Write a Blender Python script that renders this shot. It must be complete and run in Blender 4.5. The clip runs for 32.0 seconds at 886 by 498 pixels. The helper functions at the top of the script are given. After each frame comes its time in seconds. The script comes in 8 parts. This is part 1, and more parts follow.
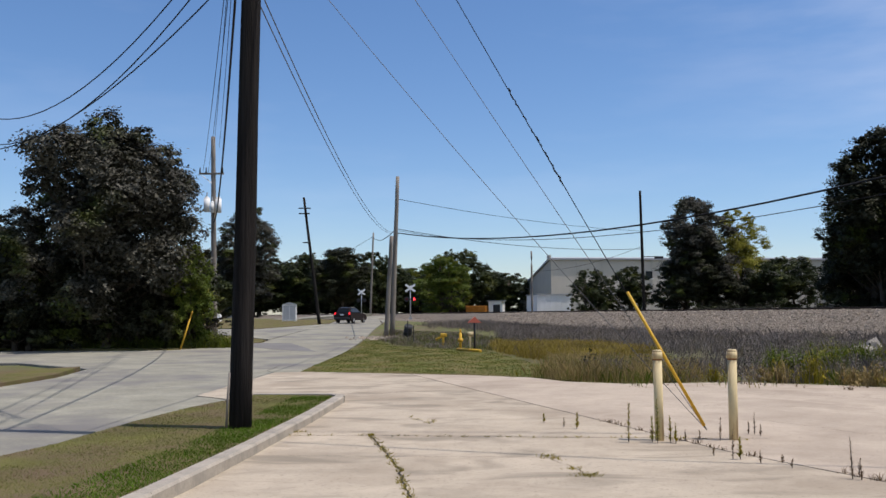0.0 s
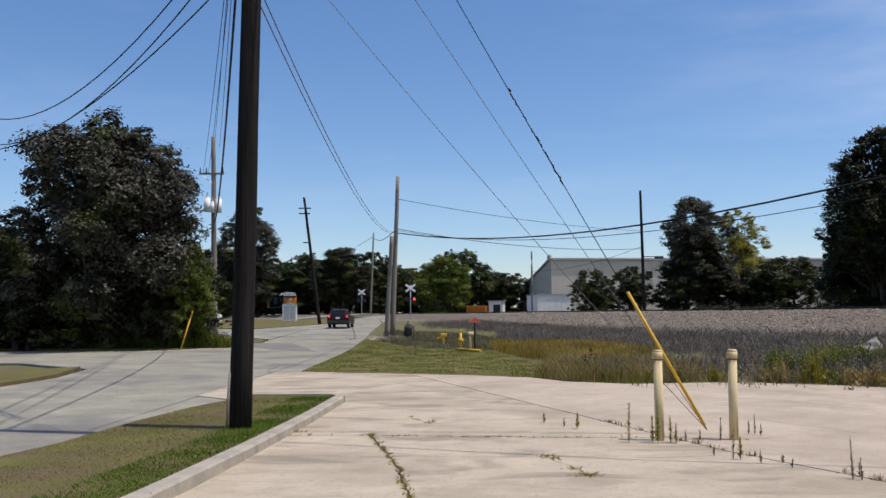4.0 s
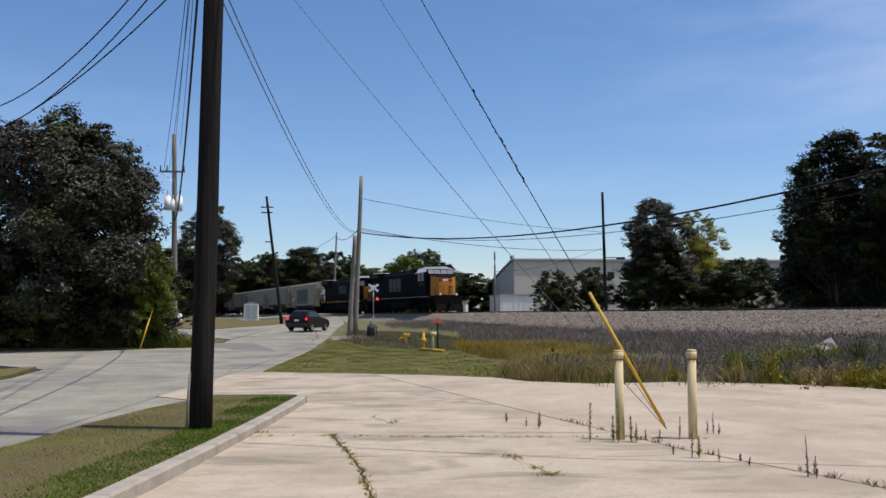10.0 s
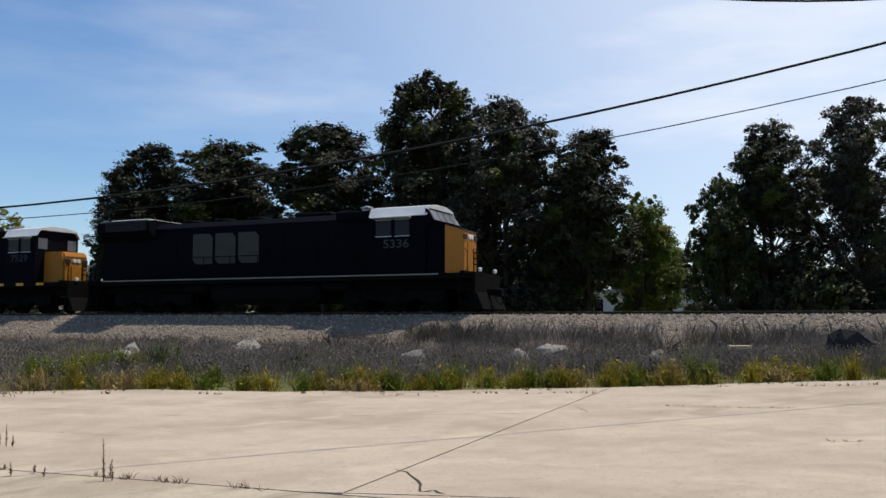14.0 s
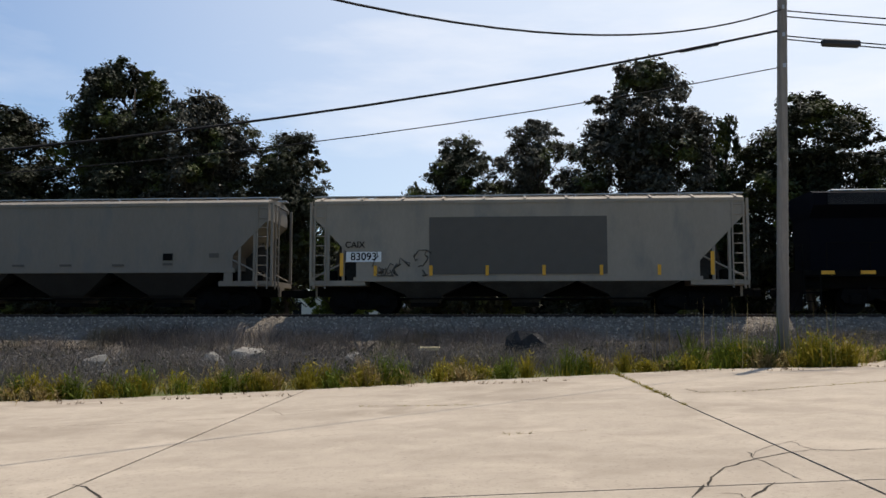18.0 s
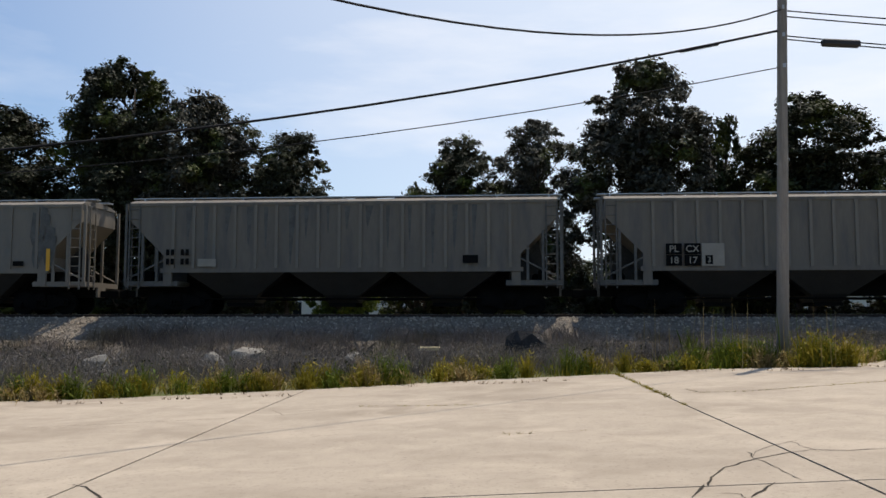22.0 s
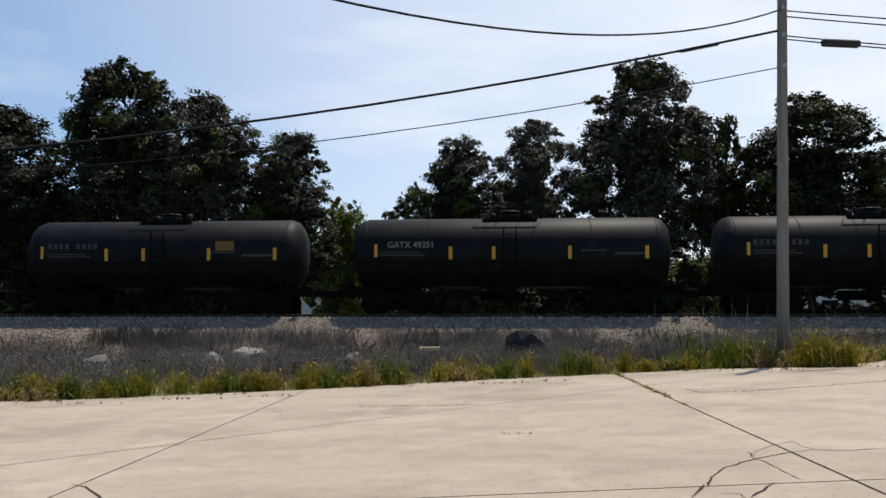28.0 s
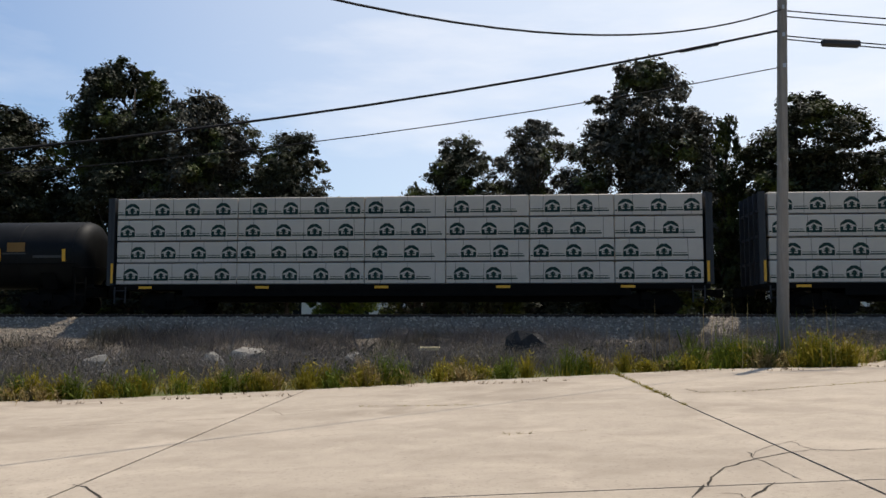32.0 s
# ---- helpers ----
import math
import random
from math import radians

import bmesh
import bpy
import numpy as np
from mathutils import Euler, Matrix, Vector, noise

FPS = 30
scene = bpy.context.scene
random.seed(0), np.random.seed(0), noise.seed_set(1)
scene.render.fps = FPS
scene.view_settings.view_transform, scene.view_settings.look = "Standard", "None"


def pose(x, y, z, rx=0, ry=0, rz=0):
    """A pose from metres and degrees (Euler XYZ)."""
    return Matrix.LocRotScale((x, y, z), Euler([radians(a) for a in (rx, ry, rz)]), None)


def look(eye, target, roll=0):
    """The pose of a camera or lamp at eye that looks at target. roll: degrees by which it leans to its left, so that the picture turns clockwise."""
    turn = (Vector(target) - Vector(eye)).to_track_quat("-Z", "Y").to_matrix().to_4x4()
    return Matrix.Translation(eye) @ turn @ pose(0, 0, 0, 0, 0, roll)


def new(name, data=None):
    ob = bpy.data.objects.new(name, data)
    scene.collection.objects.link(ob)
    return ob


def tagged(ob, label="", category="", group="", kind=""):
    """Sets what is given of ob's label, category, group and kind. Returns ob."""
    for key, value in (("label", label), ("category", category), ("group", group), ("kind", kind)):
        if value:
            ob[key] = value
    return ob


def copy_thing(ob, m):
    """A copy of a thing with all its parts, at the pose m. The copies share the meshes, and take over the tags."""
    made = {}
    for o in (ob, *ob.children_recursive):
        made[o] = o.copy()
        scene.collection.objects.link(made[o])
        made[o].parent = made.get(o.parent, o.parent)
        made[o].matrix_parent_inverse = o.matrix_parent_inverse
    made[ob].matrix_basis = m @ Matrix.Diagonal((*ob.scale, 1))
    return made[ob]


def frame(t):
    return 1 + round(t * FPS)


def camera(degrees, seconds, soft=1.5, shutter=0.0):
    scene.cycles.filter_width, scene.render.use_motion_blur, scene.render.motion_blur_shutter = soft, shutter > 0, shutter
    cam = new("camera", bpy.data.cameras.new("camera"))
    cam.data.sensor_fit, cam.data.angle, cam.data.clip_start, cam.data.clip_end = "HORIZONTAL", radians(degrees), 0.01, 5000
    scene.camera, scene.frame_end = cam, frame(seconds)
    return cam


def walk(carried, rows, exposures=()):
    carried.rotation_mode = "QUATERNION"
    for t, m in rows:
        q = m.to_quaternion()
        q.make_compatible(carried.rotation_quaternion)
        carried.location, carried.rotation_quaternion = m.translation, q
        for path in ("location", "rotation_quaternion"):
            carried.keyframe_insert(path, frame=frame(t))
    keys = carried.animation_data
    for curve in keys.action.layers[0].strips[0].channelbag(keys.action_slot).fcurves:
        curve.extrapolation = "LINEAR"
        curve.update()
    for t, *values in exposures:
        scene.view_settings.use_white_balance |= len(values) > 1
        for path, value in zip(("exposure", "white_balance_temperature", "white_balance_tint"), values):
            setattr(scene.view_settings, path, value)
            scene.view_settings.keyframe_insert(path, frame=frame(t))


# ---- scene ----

# ---------------------------------------------------------------- camera
EYE = 1.5
PATH = [
    (0.0, 0.00, 4.30, 0.32),
    (8.0, 0.02, 4.30, 0.33),
    (8.5, -0.12, 4.35, 0.31),
    (9.0, -0.18, 4.32, 0.31),
    (9.5, -0.27, 4.29, 0.31),
    (10.0, -2.39, 4.29, 0.22),
    (10.5, -3.69, 4.32, 0.34),
    (11.0, -6.95, 4.34, 0.25),
    (11.5, -10.79, 4.35, 0.20),
    (12.0, -16.34, 4.39, 0.18),
    (12.5, -23.45, 4.42, 0.10),
    (13.0, -32.55, 4.45, 0.03),
    (13.5, -38.94, 4.53, 0.06),
    (14.0, -45.36, 4.54, -0.00),
    (14.5, -51.54, 4.58, 0.07),
    (15.0, -56.80, 4.62, 0.12),
    (15.5, -61.97, 4.72, -0.10),
    (16.2, -64.70, 4.72, -0.03),
    (17.5, -64.80, 4.72, -0.02),
    (32.0, -64.80, 4.72, -0.02),
]
cam = camera(53.5, 32.0, soft=1.5)
walk(cam, [(t, pose(0, 0, EYE, 90 + p, r, y)) for t, y, p, r in PATH],
     exposures=[(0.0, 0.0, 6400, 16), (9.5, 0.0, 6400, 16), (12.5, 0.0, 6480, 13), (15.5, 0.0, 6700, 11), (32.0, 0.0, 6700, 11)])

# ---------------------------------------------------------------- light
SUN_AZ, SUN_EL = 102.0, 68.0     # degrees clockwise from +y, and above the horizon
world = bpy.data.worlds.new("sky")
scene.world = world
world.use_nodes = True
wn, wl = world.node_tree.nodes, world.node_tree.links
wn.clear()
w_out = wn.new("ShaderNodeOutputWorld")
w_bg = wn.new("ShaderNodeBackground")
w_sky = wn.new("ShaderNodeTexSky")
w_sky.sky_type = "NISHITA"
w_sky.sun_disc = False
w_sky.sun_elevation, w_sky.sun_rotation = radians(SUN_EL), radians(SUN_AZ)
w_sky.air_density, w_sky.dust_density, w_sky.ozone_density = 1.0, 0.4, 4.6
w_bg.inputs["Strength"].default_value = 0.13
# thin high cloud, everywhere in the sky
w_co = wn.new("ShaderNodeTexCoord")
w_map = wn.new("ShaderNodeMapping")
w_map.inputs["Scale"].default_value = (1.0, 1.0, 4.5)
w_noise = wn.new("ShaderNodeTexNoise")
w_noise.inputs["Scale"].default_value = 2.6
w_noise.inputs["Detail"].default_value = 6
w_noise.inputs["Roughness"].default_value = 0.55
w_ramp = wn.new("ShaderNodeValToRGB")
w_ramp.color_ramp.elements[0].position, w_ramp.color_ramp.elements[1].position = 0.48, 0.80
w_ramp.color_ramp.elements[0].color, w_ramp.color_ramp.elements[1].color = (0, 0, 0, 1), (0.75, 0.75, 0.75, 1)
w_mix = wn.new("ShaderNodeMixRGB")
w_mix.inputs["Color2"].default_value = (8.0, 8.15, 8.5, 1)
wl.new(w_co.outputs["Generated"], w_map.inputs["Vector"])
wl.new(w_map.outputs["Vector"], w_noise.inputs["Vector"])
wl.new(w_noise.outputs["Fac"], w_ramp.inputs["Fac"])
w_sat = wn.new("ShaderNodeHueSaturation")
w_sat.inputs["Saturation"].default_value = 1.12
wl.new(w_sky.outputs["Color"], w_sat.inputs["Color"])
# bright haze that grows towards the sun
w_dot = wn.new("ShaderNodeVectorMath")
w_dot.operation = "DOT_PRODUCT"
_e, _a = radians(SUN_EL), radians(SUN_AZ)
w_dot.inputs[1].default_value = (math.sin(_a) * math.cos(radians(35)), math.cos(_a) * math.cos(radians(35)), math.sin(radians(35)))
w_pow = wn.new("ShaderNodeMapRange")
w_pow.interpolation_type = "SMOOTHSTEP"
w_pow.inputs["From Min"].default_value, w_pow.inputs["From Max"].default_value = 0.25, 1.2
w_pow.inputs["To Min"].default_value, w_pow.inputs["To Max"].default_value = 0.0, 1.0
w_haze = wn.new("ShaderNodeMixRGB")
w_haze.inputs["Color2"].default_value = (6.9, 7.55, 8.4, 1)
wl.new(w_co.outputs["Generated"], w_dot.inputs[0])
wl.new(w_dot.outputs["Value"], w_pow.inputs["Value"])
# the haze lies low and thins out towards the zenith
w_sep = wn.new("ShaderNodeSeparateXYZ")
wl.new(w_co.outputs["Generated"], w_sep.inputs["Vector"])
w_thin = wn.new("ShaderNodeMapRange")
w_thin.interpolation_type = "SMOOTHSTEP"
w_thin.inputs["From Min"].default_value, w_thin.inputs["From Max"].default_value = 0.42, 0.9
w_thin.inputs["To Min"].default_value, w_thin.inputs["To Max"].default_value = 1.0, 0.3
wl.new(w_sep.outputs["Z"], w_thin.inputs["Value"])
w_mul = wn.new("ShaderNodeMath")
w_mul.operation = "MULTIPLY"
wl.new(w_pow.outputs["Result"], w_mul.inputs[0])
wl.new(w_thin.outputs["Result"], w_mul.inputs[1])
wl.new(w_mul.outputs["Value"], w_haze.inputs["Fac"])
wl.new(w_sat.outputs["Color"], w_haze.inputs["Color1"])
# the cloud is thicker on the sun's side of the sky
w_thick = wn.new("ShaderNodeMapRange")
w_thick.inputs["From Min"].default_value, w_thick.inputs["From Max"].default_value = 0.2, 0.85
w_thick.inputs["To Min"].default_value, w_thick.inputs["To Max"].default_value = 0.12, 1.0
wl.new(w_dot.outputs["Value"], w_thick.inputs["Value"])
w_cl = wn.new("ShaderNodeMath")
w_cl.operation = "MULTIPLY"
wl.new(w_ramp.outputs["Color"], w_cl.inputs[0])
wl.new(w_thick.outputs["Result"], w_cl.inputs[1])
wl.new(w_cl.outputs["Value"], w_mix.inputs["Fac"])
wl.new(w_haze.outputs["Color"], w_mix.inputs["Color1"])
wl.new(w_mix.outputs["Color"], w_bg.inputs["Color"])
wl.new(w_bg.outputs["Background"], w_out.inputs["Surface"])

sun = new("sun", bpy.data.lights.new("sun", "SUN"))
sun.data.energy, sun.data.angle, sun.data.color = 4.0, radians(0.53), (1.0, 0.94, 0.84)
_se, _sa = radians(SUN_EL), radians(SUN_AZ)
SUN_DIR = Vector((math.sin(_sa) * math.cos(_se), math.cos(_sa) * math.cos(_se), math.sin(_se)))
sun.matrix_world = look(SUN_DIR * 100, (0, 0, 0))

# ---------------------------------------------------------------- materials
def mat(name, colour, rough=0.8, metal=0.0, spread=0.25, scale=2.0, fine=40.0, bump=0.15, stain=None, stain_scale=0.6, stain_at=0.55,
        each=0.0, island=0.0, spec=0.3, stretch=(1, 1, 1), bump_dist=0.01, coat=0.0, stain_soft=0.12):
    """A surface with broad and fine variation, an optional stain colour with a shape of its own, and fine relief."""
    m = bpy.data.materials.new(name)
    m.use_nodes = True
    nt = m.node_tree
    n, l = nt.nodes, nt.links
    b = n["Principled BSDF"]
    b.inputs["Roughness"].default_value, b.inputs["Metallic"].default_value = rough, metal
    b.inputs["Specular IOR Level"].default_value = spec
    b.inputs["Coat Weight"].default_value = coat
    co = n.new("ShaderNodeTexCoord")
    mp = n.new("ShaderNodeMapping")
    mp.inputs["Scale"].default_value = stretch
    l.new(co.outputs["Object"], mp.inputs["Vector"])

    def tex(s, detail=5.0):
        t = n.new("ShaderNodeTexNoise")
        t.inputs["Scale"].default_value, t.inputs["Detail"].default_value = s, detail
        t.inputs["Roughness"].default_value = 0.6
        l.new(mp.outputs["Vector"], t.inputs["Vector"])
        return t.outputs["Fac"]

    def mul(a, k0, k1):
        r = n.new("ShaderNodeMapRange")
        r.inputs["From Min"].default_value, r.inputs["From Max"].default_value = 0.25, 0.75
        r.inputs["To Min"].default_value, r.inputs["To Max"].default_value = k0, k1
        l.new(a, r.inputs["Value"])
        return r.outputs["Result"]

    def times(col, fac):
        v = n.new("ShaderNodeVectorMath")
        v.operation = "SCALE"
        l.new(col, v.inputs[0])
        l.new(fac, v.inputs["Scale"])
        return v.outputs["Vector"]

    rgb = n.new("ShaderNodeRGB")
    rgb.outputs[0].default_value = (*colour, 1)
    col = rgb.outputs[0]
    col = times(col, mul(tex(scale), 1 - spread, 1 + spread))
    grain = tex(fine, 3.0)
    col = times(col, mul(grain, 1 - spread * 0.7, 1 + spread * 0.7))
    if stain:
        st = n.new("ShaderNodeMapRange")
        st.inputs["From Min"].default_value, st.inputs["From Max"].default_value = stain_at - stain_soft, stain_at + stain_soft
        l.new(tex(stain_scale, 8.0), st.inputs["Value"])
        mx = n.new("ShaderNodeMixRGB")
        mx.inputs["Color2"].default_value = (*stain, 1)
        l.new(st.outputs["Result"], mx.inputs["Fac"])
        l.new(col, mx.inputs["Color1"])
        col = mx.outputs["Color"]
    if each:
        oi = n.new("ShaderNodeObjectInfo")
        r = n.new("ShaderNodeMapRange")
        r.inputs["To Min"].default_value, r.inputs["To Max"].default_value = 1 - each, 1 + each
        l.new(oi.outputs["Random"], r.inputs["Value"])
        col = times(col, r.outputs["Result"])
    if island:
        gi = n.new("ShaderNodeNewGeometry")
        r = n.new("ShaderNodeMapRange")
        r.inputs["To Min"].default_value, r.inputs["To Max"].default_value = 1 - island, 1 + island
        l.new(gi.outputs["Random Per Island"], r.inputs["Value"])
        col = times(col, r.outputs["Result"])
    l.new(col, b.inputs["Base Color"])
    if bump:
        bp = n.new("ShaderNodeBump")
        bp.inputs["Strength"].default_value, bp.inputs["Distance"].default_value = bump, bump_dist
        l.new(grain, bp.inputs["Height"])
        l.new(bp.outputs["Normal"], b.inputs["Normal"])
    return m


def leaf_mat(name, colour, other, through_light=0.25, patch=None, spec=0.3):
    """Leaves: two greens by leaf, a soft gloss and some light through the blade."""
    m = bpy.data.materials.new(name)
    m.use_nodes = True
    n, l = m.node_tree.nodes, m.node_tree.links
    b, out = n["Principled BSDF"], n["Material Output"]
    b.inputs["Roughness"].default_value = 0.5
    b.inputs["Specular IOR Level"].default_value = spec
    gi = n.new("ShaderNodeNewGeometry")
    mx = n.new("ShaderNodeMixRGB")
    mx.inputs["Color1"].default_value, mx.inputs["Color2"].default_value = (*colour, 1), (*other, 1)
    l.new(gi.outputs["Random Per Island"], mx.inputs["Fac"])
    co = n.new("ShaderNodeTexCoord")
    tx = n.new("ShaderNodeTexNoise")
    tx.inputs["Scale"].default_value = 0.5
    l.new(co.outputs["Object"], tx.inputs["Vector"])
    r = n.new("ShaderNodeMapRange")
    r.inputs["From Min"].default_value, r.inputs["From Max"].default_value = 0.3, 0.7
    r.inputs["To Min"].default_value, r.inputs["To Max"].default_value = 0.65, 1.35
    l.new(tx.outputs["Fac"], r.inputs["Value"])
    v = n.new("ShaderNodeVectorMath")
    v.operation = "SCALE"
    tint = mx.outputs["Color"]
    if patch:
        # lighter, yellower patches paint sunlit boughs into tree crowns; in grasses plain tone
        t2 = n.new("ShaderNodeTexNoise")
        t2.inputs["Scale"].default_value = 0.42
        l.new(co.outputs["Object"], t2.inputs["Vector"])
        r2 = n.new("ShaderNodeMapRange")
        r2.inputs["From Min"].default_value, r2.inputs["From Max"].default_value = 0.56, 0.66
        l.new(t2.outputs["Fac"], r2.inputs["Value"])
        m2 = n.new("ShaderNodeMixRGB")
        m2.inputs["Color2"].default_value = (*patch, 1)
        l.new(r2.outputs["Result"], m2.inputs["Fac"])
        l.new(tint, m2.inputs["Color1"])
        tint = m2.outputs["Color"]
    l.new(tint, v.inputs[0])
    l.new(r.outputs["Result"], v.inputs["Scale"])
    l.new(v.outputs["Vector"], b.inputs["Base Color"])
    tr = n.new("ShaderNodeBsdfTranslucent")
    l.new(v.outputs["Vector"], tr.inputs["Color"])
    ms = n.new("ShaderNodeMixShader")
    ms.inputs["Fac"].default_value = through_light
    l.new(b.outputs["BSDF"], ms.inputs[1])
    l.new(tr.outputs["BSDF"], ms.inputs[2])
    l.new(ms.outputs["Shader"], out.inputs["Surface"])
    return m


def glow(name, colour, strength):
    m = bpy.data.materials.new(name)
    m.use_nodes = True
    b = m.node_tree.nodes["Principled BSDF"]
    b.inputs["Base Color"].default_value = (*colour, 1)
    b.inputs["Emission Color"].default_value = (*colour, 1)
    b.inputs["Emission Strength"].default_value = strength
    return m


def paving(name, colour, stain, speck, soot=0.0):
    """Old paving: broad stains, mottling, aggregate grain and small dark specks."""
    m = mat(name, colour, 0.9, spread=0.07, scale=4.5, fine=55, bump=0.5, stain=stain, stain_scale=0.42, stain_at=0.56, each=0.05, stain_soft=0.10)
    n, l = m.node_tree.nodes, m.node_tree.links
    b = n["Principled BSDF"]
    col = b.inputs["Base Color"].links[0].from_socket
    co = n.new("ShaderNodeTexCoord")

    def layer(node, out, scale, lo, hi, tint, top=1.0):
        t = n.new(node)
        t.inputs["Scale"].default_value = scale
        if "Detail" in t.inputs:
            t.inputs["Detail"].default_value = 9.0
        if "Distortion" in t.inputs:
            t.inputs["Distortion"].default_value = 0.8
        l.new(co.outputs["Object"], t.inputs["Vector"])
        r = n.new("ShaderNodeMapRange")
        r.inputs["From Min"].default_value, r.inputs["From Max"].default_value = lo, hi
        r.inputs["To Min"].default_value, r.inputs["To Max"].default_value = 0.0, top
        l.new(t.outputs[out], r.inputs["Value"])
        mx = n.new("ShaderNodeMixRGB")
        mx.inputs["Color2"].default_value = (*tint, 1)
        l.new(r.outputs["Result"], mx.inputs["Fac"])
        return mx

    worn = layer("ShaderNodeTexNoise", "Fac", 1.5, 0.52, 0.72, stain, 0.5)
    pale = layer("ShaderNodeTexNoise", "Fac", 0.9, 0.54, 0.7, tuple(min(1.0, c * 1.16) for c in colour), 0.8)
    specks = layer("ShaderNodeTexVoronoi", "Distance", 7.0, 0.11, 0.05, speck, 0.8)
    grit = layer("ShaderNodeTexNoise", "Fac", 26.0, 0.57, 0.70, speck, 0.45)
    layers = [pale, worn, grit, specks]
    if soot:
        dirt = layer("ShaderNodeTexNoise", "Fac", 0.95, 0.52, 0.66, (0.17, 0.145, 0.105), soot)
        mp = n.new("ShaderNodeMapping")
        mp.inputs["Scale"].default_value = (0.75, 1.5, 1.0)
        l.new(co.outputs["Object"], mp.inputs["Vector"])
        l.new(mp.outputs["Vector"], dirt.inputs["Fac"].links[0].from_node.inputs["Value"].links[0].from_node.inputs["Vector"])
        layers.append(dirt)
    for mx in layers:
        l.new(col, mx.inputs["Color1"])
        col = mx.outputs["Color"]
    l.new(col, b.inputs["Base Color"])
    return m


CONCRETE = paving("concrete", (0.425, 0.352, 0.268), (0.315, 0.255, 0.19), (0.16, 0.13, 0.10))
CONCRETE_OLD = paving("sooty_concrete", (0.430, 0.362, 0.269), (0.318, 0.26, 0.188), (0.12, 0.1, 0.072), 0.6)
KERB_C = mat("kerb_concrete", (0.35, 0.31, 0.25), 0.92, spread=0.2, scale=1.2, fine=30, bump=0.3, stain=(0.2, 0.19, 0.16), stain_scale=1.4, stain_at=0.6)
CRACK = mat("crack_dirt", (0.042, 0.034, 0.024), 1.0, spread=0.4, scale=3, fine=30, bump=0.3)
ASPHALT = mat("worn_road", (0.262, 0.25, 0.195), 0.94, spread=0.24, scale=0.9, fine=16, bump=0.5, stain=(0.175, 0.165, 0.15), stain_scale=0.3, stain_at=0.55, stain_soft=0.08, spec=0.15)
SEAL = mat("crack_seal", (0.125, 0.115, 0.10), 0.95, spread=0.3, scale=3, fine=20, bump=0.2)
PATCHED = mat("road_patch", (0.17, 0.162, 0.15), 0.93, spread=0.15, scale=0.5, fine=20, bump=0.2)
GROUND = mat("dry_grass_ground", (0.13, 0.105, 0.055), 1.0, spread=0.3, scale=0.35, fine=9, bump=0.6, stain=(0.10, 0.115, 0.03), stain_scale=0.25, stain_at=0.5, bump_dist=0.05)
LAWN = mat("mown_grass", (0.115, 0.108, 0.026), 1.0, spread=0.35, scale=1.2, fine=30, bump=0.7, stain=(0.13, 0.092, 0.05), stain_scale=0.9, stain_at=0.52, bump_dist=0.04)
FIELD_GRASS = mat("field_grass", (0.092, 0.098, 0.018), 1.0, spread=0.42, scale=2.2, fine=14, bump=0.8, stain=(0.15, 0.112, 0.04), stain_scale=0.7, stain_at=0.53, bump_dist=0.04)
BALLAST = mat("ballast", (0.205, 0.168, 0.126), 0.95, spread=0.45, scale=7, fine=17, bump=1.0, stain=(0.10, 0.09, 0.085), stain_scale=9.0, stain_at=0.62, bump_dist=0.06)
STONE = mat("ballast_stone", (0.30, 0.252, 0.195), 0.95, spread=0.2, scale=3, fine=20, bump=0.4, island=0.5)
ROCK = mat("rubble_rock", (0.27, 0.245, 0.205), 0.95, spread=0.3, scale=2.5, fine=18, bump=0.6, stain=(0.16, 0.14, 0.12), stain_scale=2, stain_at=0.6, bump_dist=0.03)
RUST = mat("rusty_steel", (0.045, 0.029, 0.021), 0.7, metal=0.3, spread=0.35, scale=3, fine=30, bump=0.2)
RAILTOP = mat("polished_rail", (0.35, 0.33, 0.31), 0.3, metal=0.9, spread=0.1, scale=2, fine=30, bump=0.0)
TIE = mat("creosoted_tie", (0.06, 0.045, 0.035), 0.95, spread=0.35, scale=2, fine=30, bump=0.5, each=0.3)
POLEWOOD = mat("creosoted_pole", (0.013, 0.0115, 0.0105), 0.9, spread=0.5, scale=2.5, fine=16, bump=1.0, stretch=(5, 5, 0.2), bump_dist=0.02, spec=0.1, stain=(0.034, 0.03, 0.027), stain_scale=1.6, stain_at=0.55)
POLEGREY = mat("weathered_pole", (0.23, 0.205, 0.175), 0.9, spread=0.3, scale=2, fine=18, bump=0.6, stretch=(4, 4, 0.25), stain=(0.10, 0.09, 0.08), stain_scale=1.0, stain_at=0.6)
CABLE = mat("black_cable", (0.010, 0.010, 0.012), 0.9, spread=0.1, bump=0)
STEELWIRE = mat("galvanised_wire", (0.12, 0.12, 0.125), 0.6, metal=0.2, spread=0.1, bump=0)
YELLOW = mat("yellow_guard", (0.62, 0.36, 0.03), 0.55, spread=0.12, scale=3, fine=30, bump=0.05)
CREAM = mat("faded_yellow_paint", (0.60, 0.49, 0.27), 0.65, spread=0.12, scale=4, fine=40, bump=0.15, stain=(0.26, 0.15, 0.07), stain_scale=4, stain_at=0.60, stretch=(3, 3, 0.5))
RUST_STAIN = mat("rust_stain", (0.24, 0.11, 0.04), 0.85, spread=0.3, scale=8, fine=40, bump=0.2)
GALV = mat("galvanised_steel", (0.42, 0.43, 0.44), 0.45, metal=0.6, spread=0.12, scale=3, fine=30, bump=0.05)
WHITE = mat("white_paint", (0.78, 0.78, 0.75), 0.6, spread=0.06, scale=1.5, fine=20, bump=0.03)
DARK = mat("dark_fittings", (0.03, 0.03, 0.032), 0.6, spread=0.2, bump=0.05)
